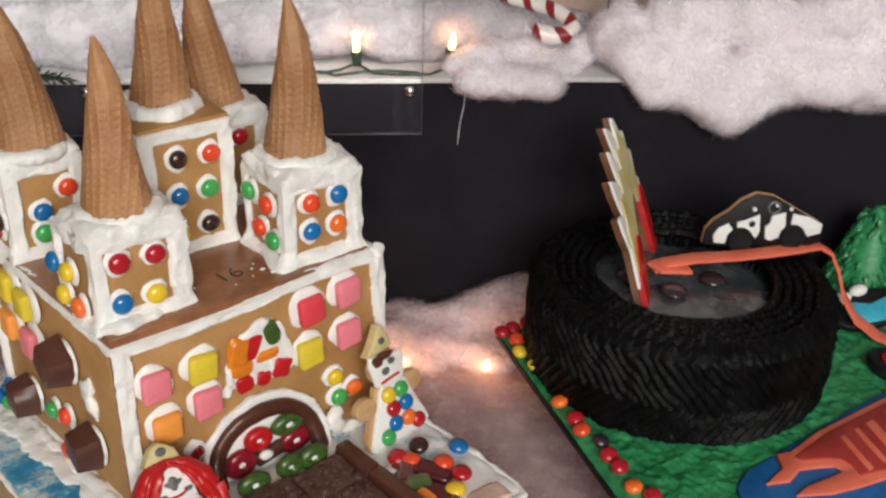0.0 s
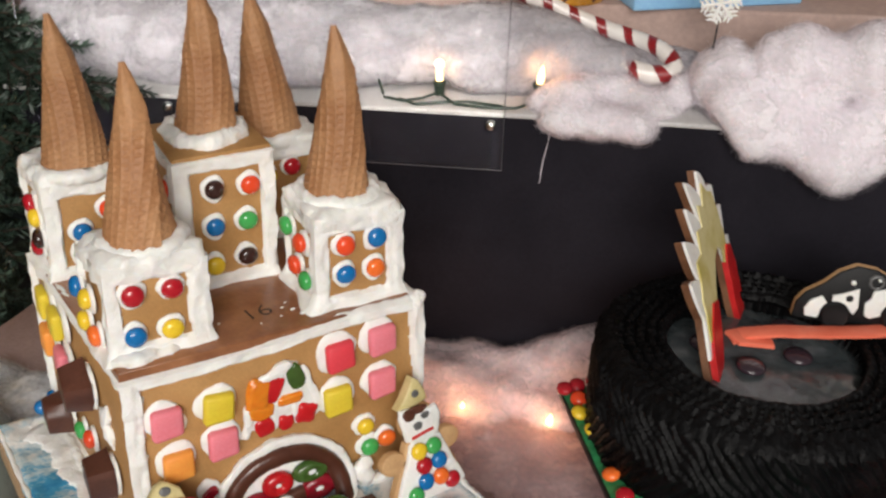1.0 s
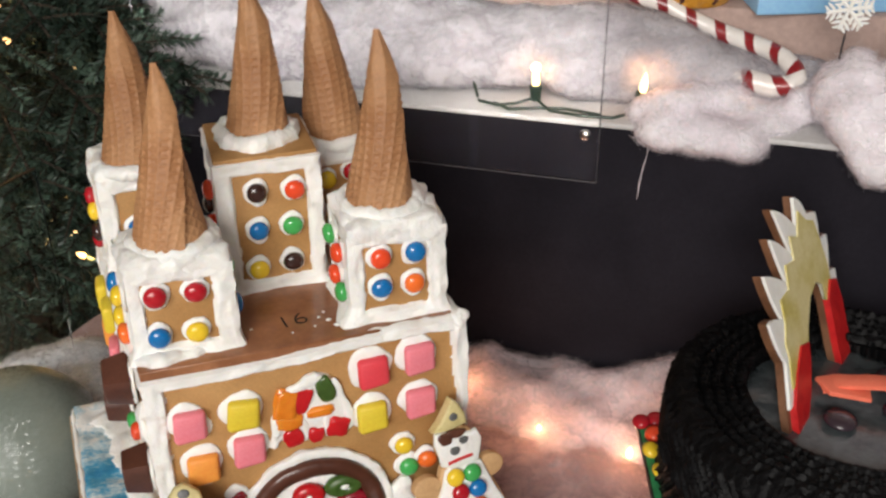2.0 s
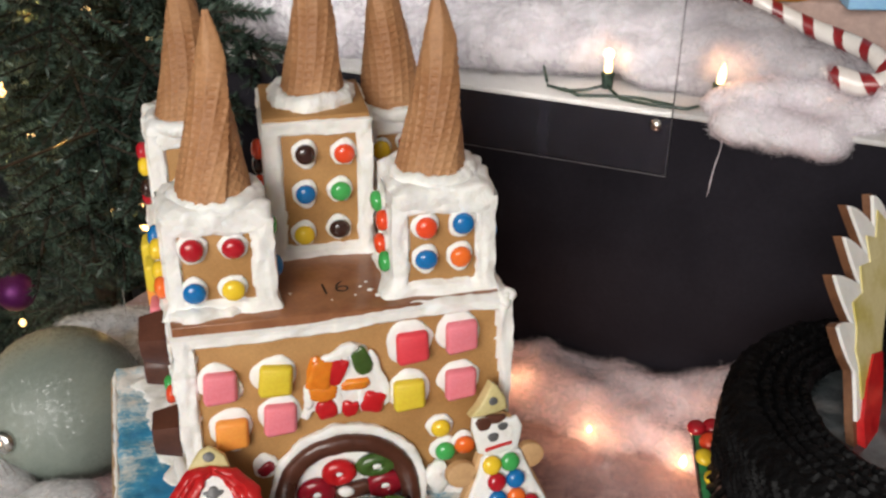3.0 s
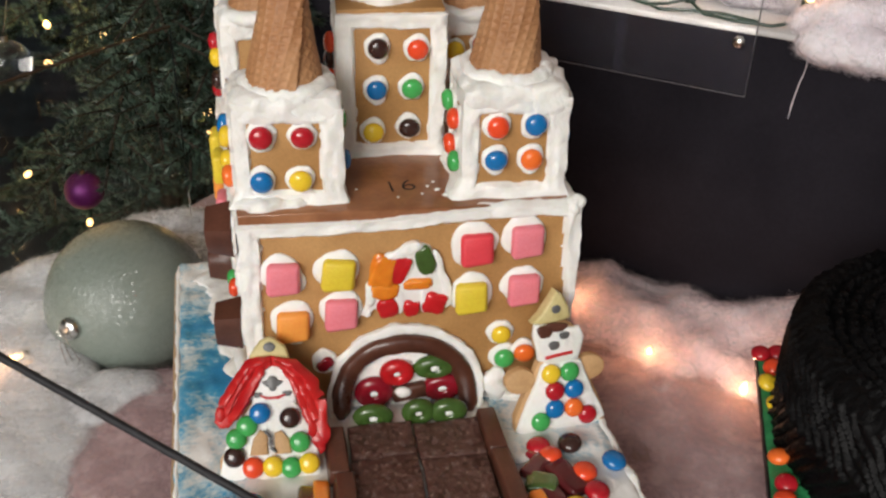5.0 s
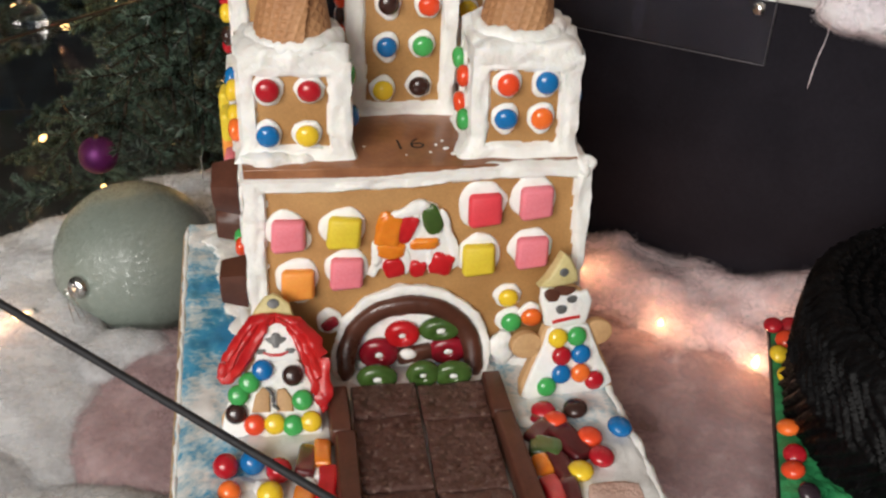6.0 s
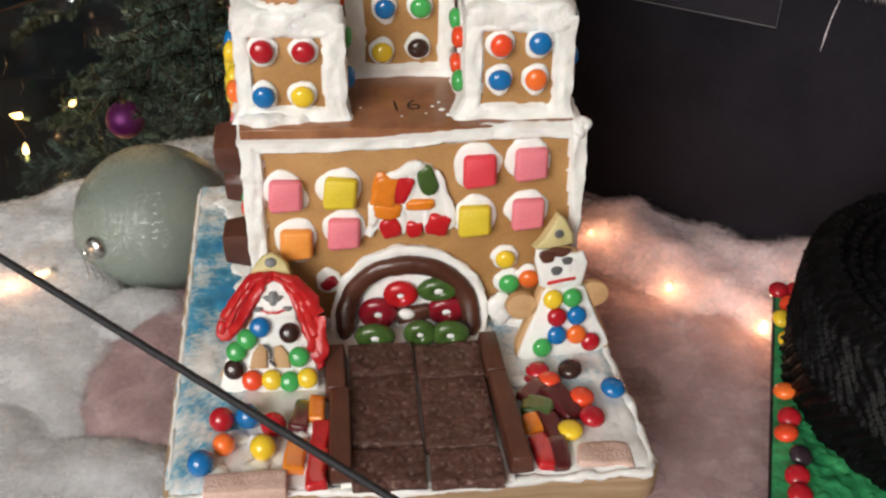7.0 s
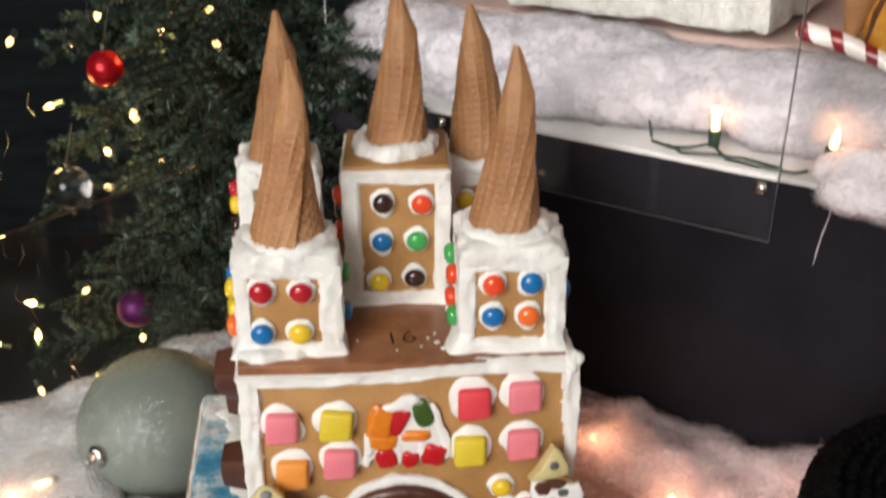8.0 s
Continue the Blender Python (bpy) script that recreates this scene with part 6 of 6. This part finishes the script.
# drooping over the shelf's edge
cotton("cotton_cloud", [(wall_at(45, 0, 38), (24, 18, 15)), (wall_at(72, -2, 35), (28, 22, 15)), (wall_at(100, 0, 38), (22, 18, 12)), (wall_at(46, 24, 50), (26, 18, 16)), (wall_at(22, 16, 47), (16, 10, 10)), (wall_at(84, 20, 44), (30, 18, 9)), (wall_at(120, 16, 44), (22, 16, 8)), (wall_at(70, 40, 50), (34, 18, 15)), (wall_at(112, 36, 46), (34, 18, 12)), (wall_at(150, 44, 54), (34, 18, 18))], "white cotton wool cloud drooping over the shelf edge", 1, lumps=1.3)
cotton("cotton_cloud", [(wall_at(185, 4, 52), (30, 26, 24)), (wall_at(215, 0, 38), (34, 26, 30)), (wall_at(248, -4, 28), (32, 26, 34)), (wall_at(275, -4, 16), (30, 24, 30)), (wall_at(300, 0, 40), (40, 28, 34)), (wall_at(345, 0, 40), (44, 30, 30)), (wall_at(395, 0, 36), (44, 30, 34)), (wall_at(440, 0, 40), (40, 30, 34)),
                        (wall_at(170, 40, 70), (34, 26, 30)), (wall_at(230, 25, 84), (44, 34, 30)), (wall_at(290, 20, 92), (48, 34, 30)), (wall_at(360, 20, 90), (54, 34, 34)), (wall_at(430, 20, 88), (50, 34, 34))], "large white cotton wool cloud hanging over the shelf edge", 2, lumps=1.6)
# standing along the shelf, before the upper step; its grey holds the shade there
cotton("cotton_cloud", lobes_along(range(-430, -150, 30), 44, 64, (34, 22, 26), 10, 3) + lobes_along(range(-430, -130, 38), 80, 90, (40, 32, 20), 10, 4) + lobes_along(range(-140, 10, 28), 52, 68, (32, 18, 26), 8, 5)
       + lobes_along(range(-150, -70, 36), 82, 86, (34, 30, 18), 6, 6) + lobes_along(range(0, 90, 26), 60, 62, (28, 14, 22), 6, 7) + [(wall_at(-40, 84, 92), (34, 30, 16)), (wall_at(-8, 84, 90), (34, 30, 17)), (wall_at(28, 86, 80), (34, 32, 16)), (wall_at(60, 84, 68), (32, 32, 16)), (wall_at(92, 78, 56), (32, 32, 16)), (wall_at(130, 84, 58), (34, 34, 18))], "white cotton wool piled along the shelf, shade painted as grey", 3, lumps=0.8, core=COTTON_DIM)
# bank along the foot of the black board, and sheets on the platform
random.seed(41)
cotton("cotton_bank", [(wall_at(u, v + random.uniform(-4, 4), z), (rx, ry, rz)) for u, v, z, rx, ry, rz in (
    (-250, -26, -206, 46, 38, 22), (-200, -28, -208, 46, 38, 22), (-150, -30, -210, 44, 40, 22), (-116, -34, -212, 38, 40, 24), (-84, -34, -196, 32, 38, 26), (-48, -32, -204, 34, 38, 23), (-14, -30, -202, 34, 36, 21), (18, -28, -201, 34, 34, 21), (48, -24, -193, 32, 30, 23), (80, -22, -181, 38, 30, 26), (120, -24, -180, 44, 34, 28),
    (-106, -60, -200, 36, 32, 20), (-78, -76, -202, 40, 34, 20), (-46, -80, -203, 42, 34, 20), (-10, -84, -203, 42, 34, 20), (26, -88, -204, 40, 30, 19), (60, -84, -203, 36, 30, 19), (-30, -56, -197, 44, 34, 20), (20, -56, -197, 44, 34, 20), (-70, -112, -207, 44, 40, 15), (-28, -118, -207, 44, 40, 15), (14, -122, -207, 44, 36, 15))], "white cotton wool bank along the black board, bulb glow painted as pink", 6, lumps=1.15, core=COTTON_WARM_LIT)
# shaded part of the same cotton, laid as a sheet with the shade in its colour
cotton("cotton_bank", [((100, 62, -203), (62, 52, 15)), ((60, 60, -203.5), (56, 56, 13)), ((124, 10, -203.5), (60, 52, 13)), ((76, 6, -204), (58, 54, 12)), ((120, -50, -204), (62, 54, 12)), ((60, -52, -204), (58, 54, 12)), ((112, -110, -204), (64, 56, 12)), ((60, -112, -204), (60, 56, 12)), ((108, -170, -204), (66, 56, 12)), ((46, -170, -204), (60, 50, 12)), ((170, -60, -204), (50, 60, 12)), ((30, 110, -203.5), (50, 50, 13))], "smooth cotton sheet between the castle and the cake, shade painted as rose", 12, 0.4, 0.25, COTTON_SHADED)
cotton("cotton_bank", [((-420, 160, -198), (100, 70, 16)), ((-480, 90, -197), (110, 90, 18)), ((-560, 40, -197), (110, 100, 18)), ((-430, 50, -199), (90, 80, 16)), ((-640, -60, -197), (110, 110, 18)), ((-400, 100, -204), (70, 70, 14)), ((-362, 70, -204), (76, 76, 14)), ((-360, 10, -204), (80, 80, 14)), ((-350, -30, -205), (64, 60, 13)), ((-425, 212, -199), (80, 50, 13)), ((-500, 146, -199), (80, 56, 14)), ((-575, 80, -199), (90, 60, 14)), ((-350, 270, -200), (60, 40, 13))], "flat white cotton wool sheet on the platform", 7, 0.5, 0.3, COTTON_WHITE)
cotton("cotton_bank", [((-310, -140, -201), (80, 70, 20)), ((-370, -80, -201), (90, 76, 20)), ((-450, -30, -202), (100, 90, 18)), ((-370, -180, -199), (100, 80, 22)), ((-480, -140, -200), (110, 100, 20)), ((-290, -210, -198), (90, 70, 22)), ((-286, -80, -204), (50, 50, 14)), ((-262, -62, -201), (34, 28, 16)), ((-300, 92, -203), (56, 44, 14))], "white cotton wool sheet beside the castle's board", 9, 0.5, 0.5, COTTON_WHITE)
# shade beside the board, painted in as a darker cotton sheet
cotton("cotton_bank", [((-266, 40, -204), (44, 62, 14)), ((-284, -8, -205), (48, 48, 13)), ((-256, -16, -205), (44, 50, 13)), ((-262, 96, -205), (40, 40, 13)), ((-300, 40, -206), (44, 50, 12))], "smooth cotton sheet along the castle's board, shade painted as rose", 13, 0.4, 0.3, COTTON_SHADED)
cotton("cotton_bank", [((-225, 262, -198), (60, 40, 32)), ((-180, 240, -198), (54, 44, 34)), ((-130, 236, -198), (54, 40, 30)), ((-262, 322, -200), (50, 34, 30)), ((-300, 318, -204), (44, 34, 22))], "white cotton wool heap behind the castle", 8, core=COTTON_WHITE)


bm = bmesh.new()
piping(bm, [wall_at(31, -3, 34), wall_at(30, -1.6, 18), wall_at(27, -1.4, 0), wall_at(25, -1.4, -22)], 0.8, 4, 2.0, 0.9, 0.35, tuple(WALL_BACK), sides=8, taper=lambda t: 1.0 - 0.7 * t)
top("cotton_strand", bm, FIBRES[COTTON], "thin cotton strand hanging down the black board", "cotton", at=wall_at(31, -3, 34))


# ---- strings of warm lights ----
def light_string(at, wire, bulbs, label, lit=0.013, above=32):
    ob = thing("string_lights", at, label, "string lights", "strings of warm lights")
    for pts in wire:
        bm = bmesh.new()
        piping(bm, pts, 1.3, 3, 3, 0.1, sides=7)
        part("wire", bm, WIRE_GREEN, ob)
    for c, d in bulbs:
        c, d = Vector(c), Vector(d).normalized()
        m = Matrix.Translation(c) @ d.to_track_quat("Z", "Y").to_matrix().to_4x4()
        bm = bmesh.new()
        lathe(bm, [(0, -13), (4.2, -13), (4.6, -4), (5.4, -3.5), (5.4, -1), (3.6, 0)], 16, m)
        socket = part("socket", bm, WIRE_GREEN, ob)
        bm = bmesh.new()
        lathe(bm, [(2.6, -1), (3.0, 3), (2.8, 8), (1.4, 13), (0, 16)], 14, m)
        bulb = part("bulb", bm, BULB, socket, "lit warm white bulb")
        bulb.visible_shadow = False
        bulb_light("bulb_light", c + d * above, lit, (1.0, 0.50, 0.27))
    return ob


light_string(wall_at(-60, 15, 41), [[wall_at(-118, 14, 60), wall_at(-112, 10, 45), wall_at(-95, 6, 44), wall_at(-80, 8, 46), wall_at(-66, 14, 50)], [wall_at(-66, 14, 50), wall_at(-50, 4, 44), wall_at(-25, 0, 44), wall_at(0, 4, 43), wall_at(14, 12, 46), wall_at(18, 24, 56)],
                                    [wall_at(-100, 12, 44), wall_at(-84, 2, 43), wall_at(-60, 8, 44), wall_at(-40, 12, 44), wall_at(-10, 8, 43)]],
             [(wall_at(-66, 17, 60), (0.0, 0.05, 1)), (wall_at(18, 26, 59), (0.05, -0.1, 1)), (wall_at(100, 30, 40), (0, 0, 1))], "green-wired string of warm bulbs on the white shelf", 0.013, 14)
light_string((110, 100, -195), [[(40, 190, -200), (60, 150, -202), (104, 104, -200), (130, 85, -203), (160, 54, -200), (200, 20, -202)]],
             [((101, 101, -196), (-0.1, -0.25, 1)), ((158, 53, -196), (-0.1, -0.25, 1)), ((54, 174, -195), (0, -0.25, 1))], "warm bulbs sunk in the cotton at the black board's foot", 0.034)
light_string((-340, 100, -195), [[(-420, 150, -194), (-360, 130, -192), (-330, 150, -194), (-300, 200, -194)]], [((-366, 140, -190), (-0.5, -0.5, 0.3))], "warm bulb lying in the cloth beside the ornament ball", 0.015)

# ---- things on the upper shelf ----
def cane():
    ob = thing("candy_cane", wall_at(110, 60, 60), "red and white striped candy cane lying on cotton", "candy cane")
    pts = [Vector(wall_at(*p)) for p in ((-42, 107, 121), (-35, 107, 119), (-13, 107, 115.5), (18, 107, 106), (34, 107, 98), (53, 106, 91), (72, 103, 85.5), (90, 98, 82), (106, 89, 79.5), (118, 79, 77), (126, 71, 72), (130, 63, 66), (126, 58, 62), (112, 56, 61), (96, 56, 64), (79, 53, 68.5))]
    path = resample(pts, 0.5)
    bm = bmesh.new()
    rings = []
    for i, p in enumerate(path):
        d = (path[min(i + 12, len(path) - 1)] - path[max(i - 12, 0)]).normalized()
        side = d.cross(Vector((0, 0, 1))).normalized()
        up = side.cross(d)
        r = (7.2 + 2.6 * max(0.0, i / len(path) - 0.7) / 0.3) * min(1.0, 0.75 + 0.05 * min(i, len(path) - 1 - i))
        rings.append([bm.verts.new(p + (side * math.cos(a) + up * math.sin(a)) * r) for a in (2 * math.pi * j / 48 for j in range(48))])
    for i, (a, b) in enumerate(zip(rings, rings[1:])):
        for j in range(48):
            f = bm.faces.new((a[j], a[(j + 1) % 48], b[(j + 1) % 48], b[j]))
            ph = (i * 0.5 / 27 + j / 48) % 1.0
            f.material_index = 1 if ph < 0.36 else 0
    bm.faces.new(rings[0]), bm.faces.new(rings[-1][::-1])
    part("cane", bm, [CANE_WHITE, CANE_RED], ob)


cane()


def snowflake():
    ob = thing("snowflake_pick", wall_at(158, 46, 60), "white glitter snowflake on a thin dark stick", "ornament")
    c = Vector((158, 46, 127))
    for k in range(6):
        bm = bmesh.new()
        a = math.pi / 3 * k + 0.2
        d, s = Vector((math.cos(a), 0, math.sin(a))), Vector((-math.sin(a), 0, math.cos(a)))
        piping(bm, [c, c + d * 16], 1.7, k, 3, 0.3, sides=6)
        for f, l in ((5, 6), (9, 7), (13, 5)):
            for q in (-1, 1):
                piping(bm, [c + d * f, c + d * (f + l * 0.7) + s * q * l], 1.4, k + f, 3, 0.3, sides=6)
        bmesh.ops.transform(bm, matrix=WM, verts=bm.verts)
        part("flake_arm", bm, ICING, ob)
    bm = bmesh.new()
    piping(bm, [wall_at(158, 46, 112), wall_at(155, 44, 40)], 0.8, 1, 5, 0, sides=6)
    part("stick", bm, CORD_BLACK, ob)


snowflake()
BOX = WM @ Matrix.Translation((91, 97, 104.3)) @ pose(0, 0, 0, 0, 0, 19)
bm = bmesh.new()
rbox(bm, (0, 0, 0), (158, 190, 46), 2, m=BOX @ Matrix.Translation((79, 95, 23)))
blue = top("gift_box", bm, BLUE_BOX, "pale blue box with a white rim on the upper shelf", "box", at=wall_at(200, 180, 104))
bm = bmesh.new()
rbox(bm, (0, 0, 0), (144, 2.6, 24), 1, m=BOX @ Matrix.Translation((80, -1.2, 31)))
part("white_panel", bm, SHELF_WHITE, blue)
bm = bmesh.new()
wall_box(bm, (-300, 96, 115), (-62, 300, 152), 4, 5, cuts=14)
slab = top("frosted_slab", bm, WHITE_CARD, "rough white frosted slab raised over the upper shelf", "cake board", at=wall_at(-160, 180, 115))
bm = bmesh.new()
wall_box(bm, (-280, 140, 104.2), (-90, 270, 117), 1)
top("display_riser", bm, PINK_WALL, "beige block under the frosted slab", "riser", group="risers under the boards", at=wall_at(-160, 180, 104))
jar = thing("amber_jar", wall_at(34, 138, 104), "amber candy jar with dark stripes on the upper shelf", "jar")
bm = bmesh.new()
lathe(bm, [(0, 0), (30, 0), (36, 8), (38, 30), (36, 60), (28, 74), (0, 76)], 40, Matrix.Translation(wall_at(34, 138, 104.4)))
part("body", bm, GOLD_JAR, jar)
for k in range(8):
    bm = bmesh.new()
    a = 2 * math.pi * k / 8
    c = Vector(wall_at(34, 138, 104))
    piping(bm, [c + Vector((34 * math.cos(a), 34 * math.sin(a), 4)), c + Vector((39 * math.cos(a + 0.3), 39 * math.sin(a + 0.3), 34)), c + Vector((33 * math.cos(a + 0.6), 33 * math.sin(a + 0.6), 68))], 2.4, k, 4, 0.1, sides=8)
    part("stripe", bm, MILK_CHOC, jar)
bm = bmesh.new()
lathe(bm, [(2, 0), (9, 30), (17, 62), (18, 66), (0, 66)], 32, Matrix.Translation(wall_at(-8, 122, 104.5)) @ pose(0, 0, 0, 12, 0, 0))
top("waffle_cone", bm, WAFFLE, "tan waffle cone standing on the upper shelf", "cone", at=wall_at(-8, 122, 104.5))
bm = bmesh.new()
lathe(bm, [(0, 0), (3, 4), (16, 70), (17, 74), (0, 76)], 32, Matrix.Translation(wall_at(368, 36, 112)) @ pose(0, 0, 0, 0, 62, -20))
top("waffle_cone", bm, WAFFLE, "tan waffle cone lying on the cotton", "cone", at=wall_at(368, 36, 110))

# ---- the fir tree ----
TX, TY = -330, 760
tree = thing("christmas_tree", (TX, TY, -1030), "dark green artificial fir tree with warm lights and baubles", "tree")
bm = bmesh.new()
lathe(bm, [(26, -1030), (24, -400), (16, 200), (8, 620), (0, 640)], 14, Matrix.Translation((TX, TY, 0)), dent=lambda a, h: 1.5 * math.cos(5 * a + h * 0.02))
part("trunk", bm, TWIG, tree)


def branch_mesh(seed, length):
    """A wired branch: a stem with side twigs, all set with flat needles."""
    rnd = random.Random(seed)
    verts, faces, mats = [], [], []

    def needle(p, d):
        s = d.cross(Vector((rnd.uniform(-1, 1), rnd.uniform(-1, 1), rnd.uniform(-1, 1)))).normalized() * 0.95
        k = len(verts)
        tip = p + d * rnd.uniform(7, 12)
        mid = p.lerp(tip, 0.5)
        verts.extend((p, mid + s, tip, mid - s))
        faces.append((k, k + 1, k + 2, k + 3))
        mats.append(0)

    def stem(pts, r0, r1):
        k0 = len(verts)
        for i, p in enumerate(pts):
            r = r0 + (r1 - r0) * i / (len(pts) - 1)
            for j in range(5):
                a = 2 * math.pi * j / 5
                verts.append(p + Vector((0, r * math.cos(a), r * math.sin(a))))
        for i in range(len(pts) - 1):
            for j in range(5):
                a, b = k0 + i * 5 + j, k0 + i * 5 + (j + 1) % 5
                faces.append((a, b, b + 5, a + 5))
                mats.append(1)

    def dress(pts, gap):
        for a, b in zip(pts, pts[1:]):
            d = (b - a).normalized()
            n = max(1, int((b - a).length / gap))
            for i in range(n):
                p = a.lerp(b, (i + rnd.random()) / n)
                o = Vector((rnd.gauss(0, 1), rnd.gauss(0, 1), rnd.gauss(0, 0.8)))
                o = (o - d * o.dot(d)).normalized()
                needle(p, (d * rnd.uniform(0.5, 1.0) + o).normalized())
    main = [Vector((length * t, 14 * math.sin(3 * t + seed), -0.16 * length * t * t + 10 * math.sin(2 * t + seed))) for t in (i / 12 for i in range(13))]
    stem(main, 4, 1.4)
    dress(main[3:], 0.36)
    for i in range(2, 12):
        for q in (-1, 1):
            if rnd.random() < 0.12:
                continue
            l = (115 - 6.5 * i) * rnd.uniform(0.7, 1.2)
            d = Vector((0.75, q * rnd.uniform(0.6, 1.0), rnd.uniform(-0.35, 0.35))).normalized()
            pts = [main[i] + d * l * t + Vector((0, 0, -0.1 * l * t * t)) for t in (0, 0.25, 0.5, 0.75, 1)]
            stem(pts, 1.6, 0.9)
            dress(pts, 0.4)
    me = bpy.data.meshes.new("branch")
    me.from_pydata([v * U for v in verts], [], faces)
    me.materials.append(NEEDLE), me.materials.append(TWIG)
    me.polygons.foreach_set("material_index", mats)
    return me


BRANCHES = [branch_mesh(s, 330) for s in range(6)]
random.seed(77)
for level in range(16):
    z = -640 + 82 * level
    reach = 200 - 0.15 * z
    for k in range(7):
        a = 2 * math.pi * (k + 0.5 * (level % 2)) / 7 + random.uniform(-0.16, 0.16)
        s = reach / 330 * random.uniform(0.84, 1.12)
        place("branch", BRANCHES[random.randrange(6)], tree, (TX, TY, z + random.uniform(-25, 25)), (random.uniform(-30, 30), random.uniform(-6, 14), math.degrees(a)), (s, max(0.9, s), max(0.9, s)))


# long boughs that reach out towards the castle
for x, y, z in ((-118, 335, 58), (-116, 400, 20), (-160, 340, 60), (-190, 320, 10), (-170, 330, -40), (-215, 310, -50), (-245, 320, -90), (-225, 320, -130), (-270, 330, -20), (-285, 340, 60), (-240, 380, 110), (-300, 360, -150), (-180, 380, 90), (-150, 400, -10)):
    foot = Vector((TX, TY, z + random.uniform(20, 90)))
    d = Vector((x, y, z)) - foot
    s = d.length / 330
    place("branch", BRANCHES[random.randrange(6)], tree, foot, (random.uniform(-25, 25), -math.degrees(math.atan2(d.z + 40, math.hypot(d.x, d.y))), math.degrees(math.atan2(d.y, d.x))), (s, 1.05, 1.05))


def bauble(x, y, z, r, material, label):
    ob = thing("bauble", (x, y, z), label, "bauble", "baubles in the fir tree")
    bm = bmesh.new()
    ball(bm, (x, y, z), r, 32)
    part("ball", bm, material, ob)
    bm = bmesh.new()
    lathe(bm, [(0, -2), (r * 0.2, -2), (r * 0.2, 5), (0, 6)], 16, Matrix.Translation((x, y, z + r)))
    part("cap", bm, SILVER, ob)
    bm = bmesh.new()
    piping(bm, [(x, y, z + r + 5), (x + 3, y + 4, z + r + 16), (x + 6, y + 20, z + r + 40)], 0.7, 1, 4, 0, sides=5)
    part("thread", bm, SILVER, ob)
    return ob


bauble(-382, 490, 33, 18, BALL_RED, "shiny red bauble hanging in the fir tree")
bauble(-384, 480, -229, 20, BALL_PURPLE, "shiny purple bauble hanging in the fir tree")
bauble(-439, 500, -96, 23, GLASS, "clear glass bauble hanging in the fir tree")


def tree_lights():
    ob = thing("tree_lights", (TX, 600, -150), "warm fairy lights wound through the fir tree", "string lights")
    spots = [(-451, -16), (-369, -22), (-368, -35), (-404, -65), (-350, -81), (-411, -107), (-511, -247), (-453, -234), (-395, -291), (-448, -348), (-523, -360), (-392, 79), (-328, 56), (-281, 49), (-285, 80), (-513, -291), (-446, -126), (-224, 11), (-249, -194), (-257, -168), (-481, 53), (-338, 129), (-424, 139), (-233, 119), (-576, -128), (-557, -300), (-319, -386), (-386, -414), (-500, -433)]
    random.seed(5)
    bm = bmesh.new()
    lathe(bm, [(0, -12), (3.2, -11), (3.4, -1), (0, 0)], 8)
    sock = finish("socket", bm, WIRE_GREEN)
    bm = bmesh.new()
    lathe(bm, [(1.8, -1), (3.5, 2), (3.3, 6), (0, 11)], 10)
    lit = finish("bulb", bm, TREE_BULB)
    for x, z in spots:
        rot = (random.uniform(20, 160), random.uniform(-40, 40), random.uniform(0, 360))
        s = place("socket", sock, ob, (x, 528, z), rot)
        b = new("bulb", lit)
        b.parent = s
    for x, z in spots[::3]:
        bulb_light("tree_bulb_light", (x + 4, 518, z + 6), 0.13, (1.0, 0.58, 0.2), 0.003)


tree_lights()

# tinsel strips catching the light
random.seed(9)
bm = bmesh.new()
for k in range(90):
    x, z = random.uniform(-560, -180), random.uniform(-420, 150)
    y = 585 - 25 * random.random()
    piping(bm, [(x, y, z), (x + random.uniform(-5, 5), y - 4, z - 14), (x + random.uniform(-10, 10), y, z - random.uniform(22, 40))], 0.55, k, 6, 0.3, sides=4)
top("tinsel", bm, SILVER, "thin silver tinsel strands hanging in the fir tree", "tinsel", "stuff", at=(-330, 560, -100))


# ---- second clear screen, standing along the platform's rear edge ----
screen_two = thing("clear_screen", (-420, 136, -198), "clear acrylic screen standing along the platform before the fir tree", "screen")
m = pose(-420, 136, -98, 0, 0, 48)
bm = bmesh.new()
rbox(bm, (-322, -1.4, -100.5), (322, 1.4, 100.5), 0.3, 1, m=m @ Matrix.Translation((-78, 0, -2.5)))
pane = part("pane", bm, ACRYLIC, screen_two, smooth=False)
pane.visible_shadow = False
bm = bmesh.new()
rbox(bm, (-322, -1.4, -0.6), (322, 1.4, 0.6), 0, m=m @ Matrix.Translation((-78, 0, 98.7)))
part("upper_edge", bm, EDGE_BROWN, screen_two, "cut edge of the sheet, its caught light painted brown")
